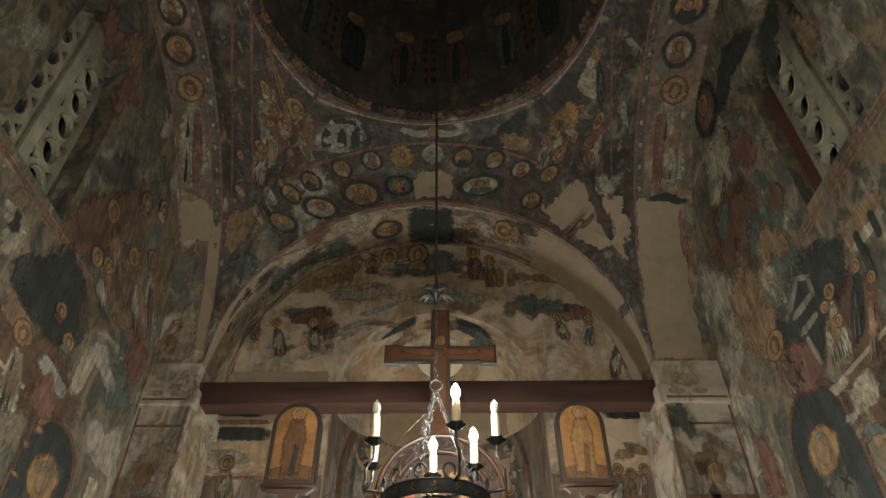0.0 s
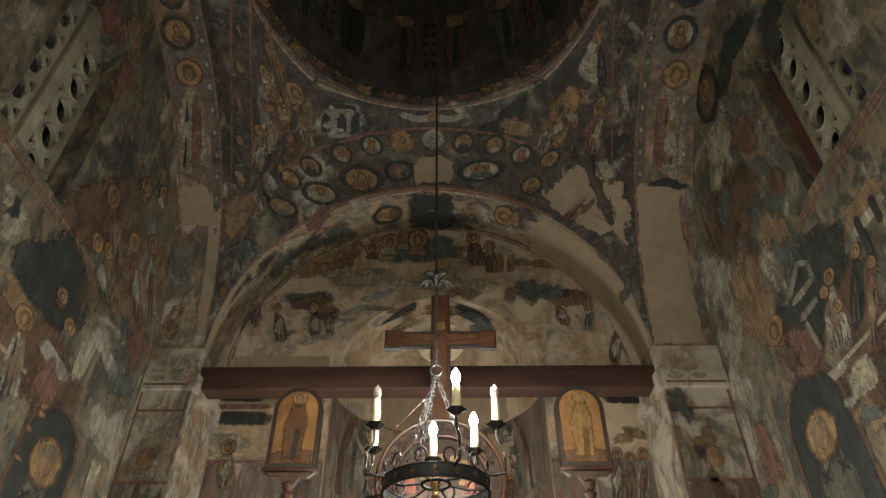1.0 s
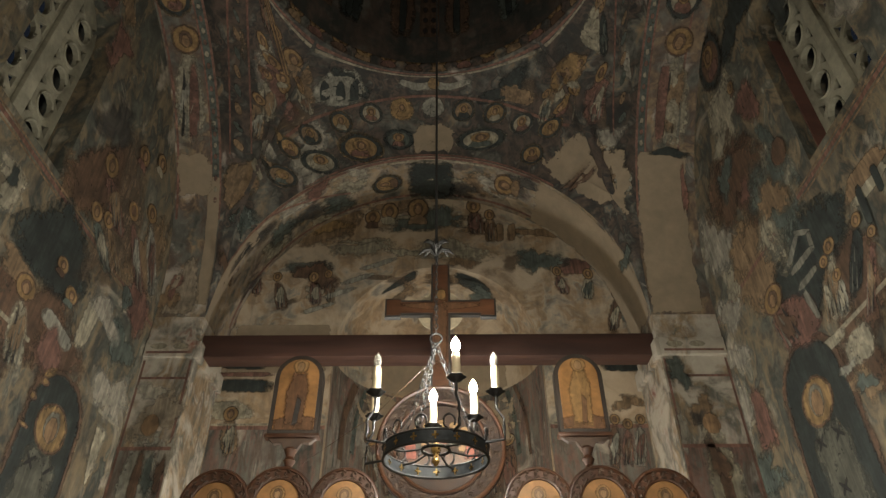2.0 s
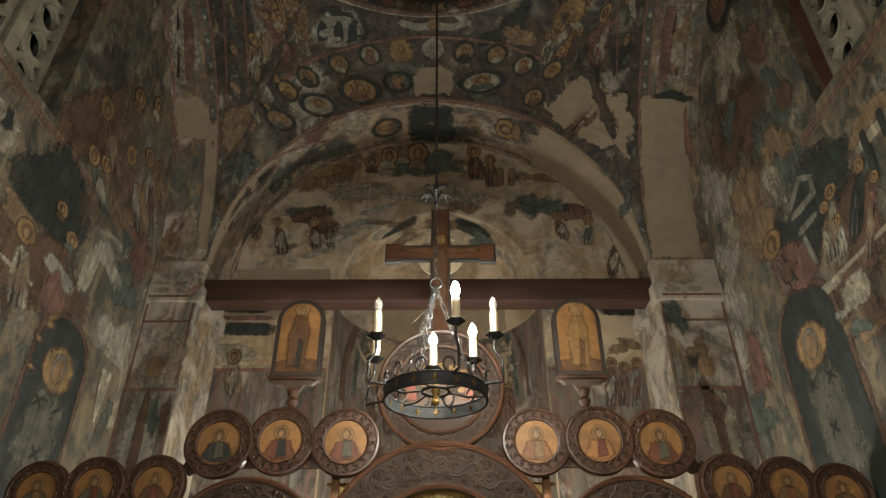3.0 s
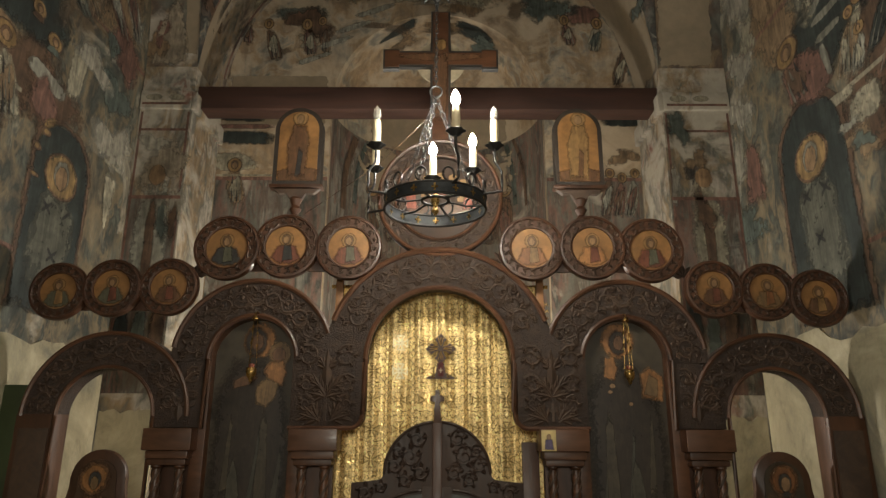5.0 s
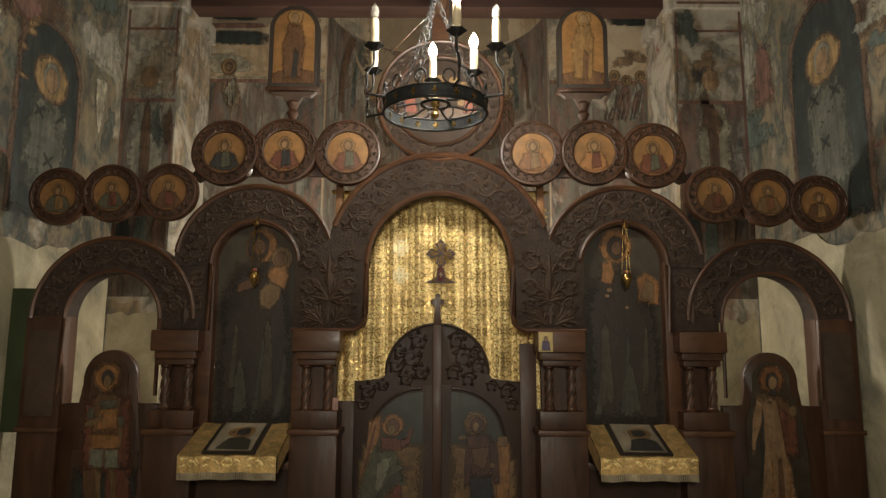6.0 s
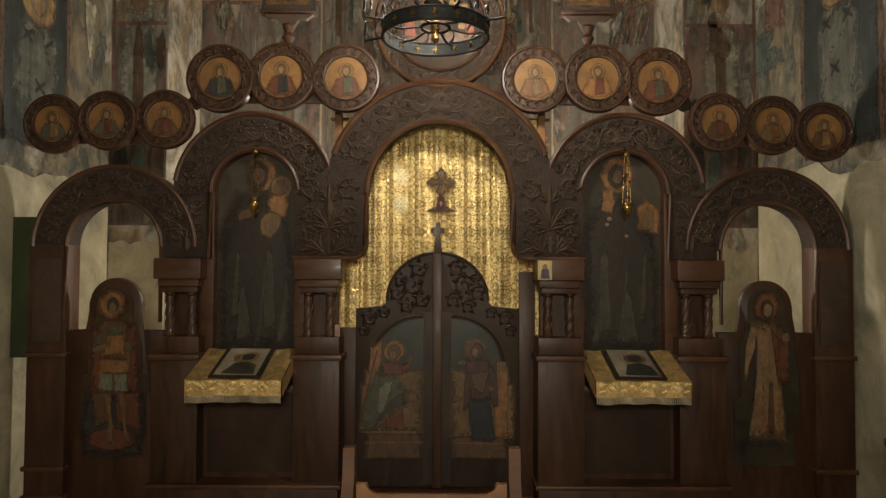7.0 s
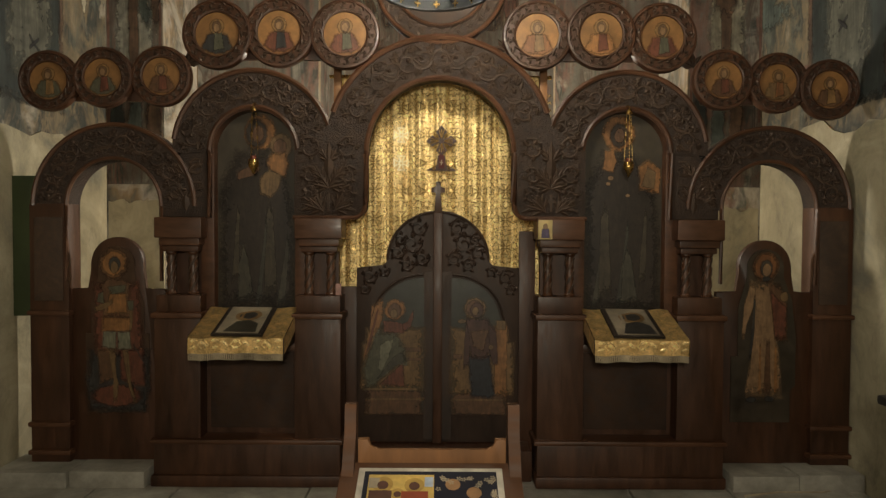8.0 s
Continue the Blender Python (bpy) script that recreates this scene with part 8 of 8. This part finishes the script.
# small things on the screen
si = thing("small_icon", "tiny gold icon leaning on the capital", "icon")
part("panel", bm_box(0.555, 0.637, 3.878, 3.888, 1.623 - 0.001, 1.735, 0.002), icon_paint("bright_gold_print", (0.55, 0.42, 0.18), 0.6), si)
flat([(0.57, 1.63), (0.622, 1.63), (0.615, 1.685), (0.577, 1.685)], 3.878, icon_paint("icon_violet", (0.06, 0.04, 0.09)), si, "painted_robe")
flat(oval(0.596, 1.698, 0.013, 0.016, 12), 3.878, I_FLESH, si, "painted_head")
si.location = (0, 0.0015, -0.119)
cd = thing("paper_card", "small pink paper card tucked beside a colonnette", "card")
part("card", bm_box(-0.632, -0.600, 3.93, 3.934, 1.166, 1.235, 0.001), icon_paint("pink_paper", (0.5, 0.30, 0.26), 0.8), cd)
gb = thing("green_board", "dark green painted board between wall and icon screen", "board")
part("board", bm_box(WL + 0.013, -2.468, 4.04, 4.07, 1.02, 1.87, 0.003), plain("green_paint", (0.035, 0.05, 0.018), 0.6, vary=0.3, scale=8), gb)

# ---- lectern in the nave ----
lec = thing("lectern", "low brown wooden lectern with curved side rails", "lectern", (0, 0, 0))
LY = 1.86
part("top", bm_prism([(-0.275, 0.0), (0.215, 0.0), (0.215, 0.03), (-0.275, 0.03)], 0, 0.46, bevel=0.004), M_LECT := plain("lectern_wood", (0.085, 0.035, 0.013), 0.68, vary=0.35, scale=24, relief=0.2, stretch=(0.2, 1, 1)), lec).matrix_basis = pose(0, LY - 0.44, 0.705, 22, 0, 0)
part("back_board", bm_prism([(-0.235, 0.875), (0.180, 0.875), (0.180, 0.965), (0.150, 0.965), (0.145, 0.945), (0.125, 0.935), (-0.18, 0.935), (-0.20, 0.945), (-0.205, 0.965), (-0.235, 0.965)], LY - 0.01, LY + 0.012, bevel=0.003), M_LIGHTWOOD, lec)
for s, x in ((-1, -0.255), (1, 0.200)):
    prof = [(LY + 0.03, 1.075), (LY - 0.01, 1.078), (LY - 0.018, 1.05), (LY - 0.02, 1.0), (LY - 0.05, 0.955), (LY - 0.075, 0.90), (LY - 0.08, 0.80), (LY + 0.03, 0.80)]
    bm = bmesh.new()
    a = [bm.verts.new((x - 0.016, p[0], p[1] - 0.014)) for p in prof]
    b = [bm.verts.new((x + 0.016, p[0], p[1] - 0.014)) for p in prof]
    bm.faces.new(a), bm.faces.new(b[::-1])
    for i in range(len(prof)):
        bm.faces.new((a[i], b[i], b[(i + 1) % len(prof)], a[(i + 1) % len(prof)]))
    part("side_rail", bm, M_LECT, lec)
    part("leg", bm_box(x - 0.02, x + 0.02, LY - 0.04, LY + 0.02, 0.0, 0.81, 0.004), M_LECT, lec)
    part("leg", bm_box(x - 0.02, x + 0.02, LY - 0.42, LY - 0.36, 0.0, 0.76, 0.004), M_LECT, lec)
part("stretcher", bm_box(-0.25, 0.19, LY - 0.02, LY, 0.2, 0.25, 0.004), M_LECT, lec)
mat_cloth = thing("printed_icon_cloth", "dark printed cloth with a gold icon panel and white border", "cloth")
mat_cloth.matrix_basis = pose(0, LY - 0.44, 0.705, 22, 0, 0)


def sheet(x0, x1, y0, y1, z, t, material, name):
    return part(name, bm_box(x0, x1, y0, y1, z - t, z, 0.0008), material, mat_cloth)


sheet(-0.225, 0.165, 0.04, 0.435, 0.034, 0.004, icon_paint("white_braid", (0.5, 0.46, 0.38), 0.95), "border")
sheet(-0.208, 0.148, 0.055, 0.42, 0.036, 0.003, icon_paint("navy_print", (0.012, 0.012, 0.022), 0.95), "ground")
I_YELLOW = icon_paint("yellow_print", (0.62, 0.43, 0.12), 0.95)
sheet(-0.195, -0.02, 0.08, 0.405, 0.038, 0.003, I_YELLOW, "gold_panel")
PR = {k: icon_paint("print_" + k, c, 0.95) for k, c in (("flesh", (0.30, 0.17, 0.08)), ("red", (0.32, 0.07, 0.03)), ("umber", (0.10, 0.045, 0.03)), ("gold", (0.42, 0.27, 0.07)))}
for cx_, cy_, r_, mm in ((-0.155, 0.368, 0.027, PR["gold"]), (-0.072, 0.365, 0.026, PR["gold"]), (-0.115, 0.335, 0.018, PR["gold"])):
    bm = bmesh.new()
    bm_lathe([(r_, 0.0375), (r_, 0.0395), (0.001, 0.0395)], 16, (cx_, cy_, 0), bm=bm)
    part("printed_halo", bm, mm, mat_cloth)
    bm = bmesh.new()
    bm_lathe([(r_ * 0.55, 0.038), (r_ * 0.55, 0.041), (0.001, 0.041)], 12, (cx_, cy_ - 0.004, 0), bm=bm)
    part("printed_head", bm, PR["umber"], mat_cloth)
for x0, x1, y1, mm in ((-0.19, -0.13, 0.345, PR["umber"]), (-0.105, -0.035, 0.342, PR["red"]), (-0.13, -0.10, 0.318, PR["gold"])):
    sheet(x0, x1, 0.10, y1, 0.0402, 0.002, mm, "printed_robe")
sheet(-0.193, -0.165, 0.355, 0.392, 0.0398, 0.0016, I_CREAM, "printed_house")
sheet(-0.045, -0.022, 0.36, 0.395, 0.0398, 0.0016, icon_paint("pale_blue_print", (0.40, 0.46, 0.55), 0.95), "printed_house")
bm = bmesh.new()
r5 = random.Random(9)
for k in range(26):
    fx_, fy_ = r5.uniform(-0.01, 0.14), 0.395 - abs(r5.gauss(0, 0.02)) if k < 14 else r5.uniform(0.28, 0.40)
    if k >= 14:
        fx_ = 0.14 - abs(r5.gauss(0, 0.012))
    for j in range(5):
        a = j * 1.257 + k
        bm.faces.new([bm.verts.new((fx_ + u * math.cos(a) - w * math.sin(a), fy_ + u * math.sin(a) + w * math.cos(a), 0.0385)) for u, w in ((0.001, 0), (0.005, -0.0025), (0.009, 0), (0.005, 0.0025))])
part("printed_blossom_spray", bm, I_CREAM, mat_cloth)["kind"] = "stuff"
for cx_, cy_ in ((0.085, 0.34), (0.03, 0.37)):
    bm = bm_lathe([(0.02, 0.0362), (0.02, 0.0382), (0.001, 0.0382)], 14, (cx_, cy_, 0))
    part("printed_figure", bm, PR["flesh"], mat_cloth)

# dark wooden stall by the south wall
stall = thing("choir_stall", "dark wooden stall arm against the south wall", "stall")
part("arm", bm_box(1.985, 2.45, 2.93, 3.03, 0.77, 0.815, 0.015), I_DARK, stall)
part("side", bm_box(2.03, 2.45, 2.96, 3.0, 0.0, 0.775, 0.006), M_WOOD, stall)
plug = thing("cable_box", "small black plug box on the stone step", "plug box")
part("box", bm_box(2.36, 2.42, 3.86, 3.92, 0.05, 0.10, 0.006), I_DARK, plug)
part("cable", bm_tube([(2.38, 3.87, 0.06), (2.2, 3.80, 0.056), (1.95, 3.80, 0.056), (1.72, 3.74, 0.056), (1.70, 3.66, 0.01)], 0.006, 6), I_CREAM, plug)

# ---- chandelier ----
HX, HY = -0.035, 2.80
lamp = thing("chandelier", "black wrought-iron ring chandelier with candle bulbs, three of them lit", "chandelier", (0, 0, 0))
M_IRONL = plain("worn_iron", (0.040, 0.044, 0.047), 0.5, 0.4, vary=0.4, scale=40)
M_GLASS, nt_, b_ = mat("clear_bulb_glass", 0.05)
b_.inputs["Base Color"].default_value = (1, 0.97, 0.9, 1)
b_.inputs["Transmission Weight"].default_value = 0.85
ZR = 2.565


def ringpt(a, z, r=0.222):
    return Vector((HX + r * math.cos(a), HY + r * math.sin(a), z))


bm = bm_grid(lambda a, z: ringpt(a, z), steps(0, 2 * math.pi, 56), [ZR - 0.026, ZR - 0.012, ZR + 0.012, ZR + 0.026])
r_ = bmesh.ops.extrude_face_region(bm, geom=bm.faces[:])
for v in [v for v in r_["geom"] if isinstance(v, bmesh.types.BMVert)]:
    d = Vector((v.co.x - HX, v.co.y - HY, 0)).normalized()
    v.co += d * 0.004
ring = part("ring", bm, M_IRONL, lamp)
for z in (ZR - 0.026, ZR + 0.026):
    part("rim", bm_tube([ringpt(a, z, 0.225) for a in steps(0, 2 * math.pi, 56)[:-1]], 0.006, 6, closed=True), M_IRON, ring)
for k in range(16):
    a = k * 2 * math.pi / 16
    bm = bmesh.new()
    for u, w in ((0.014, 0.004), (0.004, 0.016)):
        bm.faces.new([bm.verts.new(ringpt(a + x / 0.228, ZR + z, 0.2285)) for x, z in ((-u, -w), (u, -w), (u, w), (-u, w))])
        bm.faces.new([bm.verts.new(ringpt(a + x / 0.22, ZR + z, 0.2195)) for x, z in ((-u, -w), (u, -w), (u, w), (-u, w))])
    part("cross_rivet", bm, M_BRASS, ring)
for k in range(12):
    a = k * math.pi / 6 + 0.26
    bm = bm_tube([ringpt(a + 0.11 * math.cos(t), ZR + 0.062 + 0.030 * math.sin(t), 0.224) for t in steps(-0.5, 4.6, 12)], 0.005, 5)
    part("scroll", bm, M_IRON, lamp)
inner = part("hub_ring", bm_tube([ringpt(a, ZR + 0.02, 0.06) for a in steps(0, 2 * math.pi, 20)[:-1]], 0.007, 6, closed=True), M_IRON, lamp)
part("hub", bm_lathe([(0.004, ZR - 0.05), (0.018, ZR - 0.03), (0.01, ZR - 0.01), (0.022, ZR + 0.02), (0.012, ZR + 0.05), (0.004, ZR + 0.10)], 14, (HX, HY, 0)), M_BRASS, lamp)
for k in range(6):
    a = k * math.pi / 3 + 0.2
    part("spoke", bm_tube([ringpt(a, ZR + 0.02, 0.058), ringpt(a, ZR + 0.005, 0.14), ringpt(a, ZR + 0.015, 0.222)], 0.005, 5), M_IRON, lamp)
CAND = [(-0.295, 2.69, 1, 0.0), (0.052, 2.55, 2, 0.0), (0.225, 2.69, 1, 0.0), (0.142, 2.97, 2, 0.0), (-0.052, 3.07, 2, 0.0), (-0.325, 2.95, 1, 0.0)]
for x, y, lit, dz in CAND:
    d = Vector((x - HX, y - HY, 0))
    d.normalize()
    zt = 2.795
    arm = [ringpt(math.atan2(d.y, d.x), ZR + 0.02, 0.226), Vector((x, y, 0)) + Vector((d.x * 0.03, d.y * 0.03, ZR + 0.02)), Vector((x + d.x * 0.03, y + d.y * 0.03, ZR + 0.11)), Vector((x, y, zt - 0.07)), Vector((x, y, zt))]
    fine = []
    for i in range(len(arm) - 1):
        fine += [arm[i].lerp(arm[i + 1], t) for t in (0, 0.33, 0.67)]
    part("arm", bm_tube(fine + [arm[-1]], 0.006, 6), M_IRON, lamp)
    bm = bmesh.new()
    n = 24
    rim = [0.040 + 0.005 * math.cos(6 * 2 * math.pi * i / n) for i in range(n)]
    lo = [bm.verts.new((x + 0.014 * math.cos(2 * math.pi * i / n), y + 0.014 * math.sin(2 * math.pi * i / n), zt - 0.012)) for i in range(n)]
    hi = [bm.verts.new((x + rim[i] * math.cos(2 * math.pi * i / n), y + rim[i] * math.sin(2 * math.pi * i / n), zt + 0.010)) for i in range(n)]
    h2 = [bm.verts.new((x + rim[i] * 0.93 * math.cos(2 * math.pi * i / n), y + rim[i] * 0.93 * math.sin(2 * math.pi * i / n), zt + 0.012)) for i in range(n)]
    for p, q in ((lo, hi), (hi, h2)):
        for i in range(n):
            bm.faces.new((p[i], p[(i + 1) % n], q[(i + 1) % n], q[i]))
    bm.faces.new(lo[::-1])
    bm.faces.new([bm.verts.new(v.co - Vector((0, 0, 0.006))) for v in h2])
    part("drip_tray", bm, M_IRON, lamp)
    bm = bmesh.new()
    bm_lathe([(0.0165, zt), (0.018, zt + 0.02), (0.0165, zt + 0.05), (0.0172, zt + 0.09), (0.015, zt + 0.125), (0.012, zt + 0.13)], 14, (x, y, 0), bm=bm)
    for k in range(3):
        bm_lathe([(0.003, zt + 0.04 + 0.02 * k), (0.005, zt + 0.06 + 0.02 * k), (0.003, zt + 0.12)], 6, (x + 0.015 * math.cos(k * 2.2), y + 0.015 * math.sin(k * 2.2), 0), bm=bm)
    part("candle_sleeve", bm, M_WAX, lamp)
    zb = zt + 0.13
    part("bulb", bm_lathe([(0.008, zb), (0.016, zb + 0.012), (0.0195, zb + 0.028), (0.015, zb + 0.048), (0.006, zb + 0.064), (0.001, zb + 0.072)], 12, (x, y, 0)), M_BULB if lit == 2 else M_GLASS, lamp, "lit bulb" if lit == 2 else "unlit clear bulb")
# chains gathered in a ring, the rod above and its leafy collar
ZK = 3.10
for a in (2.5, 0.5, 4.4):
    p0, p1 = ringpt(a, ZR + 0.03), Vector((HX, HY, ZK))
    bm = bmesh.new()
    for k in range(15):
        c = p0.lerp(p1, (k + 0.5) / 15)
        q = (p1 - p0).to_track_quat("Z", "Y")
        ax = Vector((1, 0, 0)) if k % 2 else Vector((0, 1, 0))
        bm_tube([c + q @ (ax * 0.011 * math.cos(t) + Vector((0, 0, 0.024 * math.sin(t)))) for t in steps(0, 2 * math.pi, 10)[:-1]], 0.0026, 4, bm, closed=True)
    part("chain", bm, M_IRON, lamp)
part("gather_ring", bm_tube([(HX + 0.028 * math.cos(t), HY, ZK + 0.03 + 0.028 * math.sin(t)) for t in steps(0, 2 * math.pi, 16)[:-1]], 0.005, 5, closed=True), M_IRON, lamp)
bm = bmesh.new()
for k in range(22):
    c = Vector((HX, HY, ZK + 0.07 + 0.026 * k))
    ax = Vector((1, 0, 0)) if k % 2 else Vector((0, 1, 0))
    bm_tube([c + ax * 0.009 * math.cos(t) + Vector((0, 0, 0.018 * math.sin(t))) for t in steps(0, 2 * math.pi, 8)[:-1]], 0.003, 4, bm, closed=True)
part("chain", bm, M_IRON, lamp)
bm = bmesh.new()
for k in range(8):
    a, up = k * math.pi / 4, 0.03 * (k % 2)
    bm_tube([(HX, HY, 3.62 + up), (HX + 0.03 * math.cos(a), HY + 0.03 * math.sin(a), 3.66 + up), (HX + 0.065 * math.cos(a), HY + 0.065 * math.sin(a), 3.655 + up), (HX + 0.09 * math.cos(a), HY + 0.09 * math.sin(a), 3.63 + up)], [0.006, 0.013, 0.011, 0.003], 6, bm)
part("collar", bm, M_IRON, lamp)
part("rod", bm_tube([(HX, HY, 3.60), (HX, HY, DZ + 2.2 + DR * 0.97)], 0.007, 6), M_IRON, lamp)
cord = thing("lamp_cord", "thin pale cord slanting down from the chandelier", "cord")
part("cord", bm_tube([(HX - 0.05, HY, 2.98), (-0.35, 3.3, 2.97), (-0.88, 3.99, 2.93)], 0.0014, 5), I_UMBER, cord)
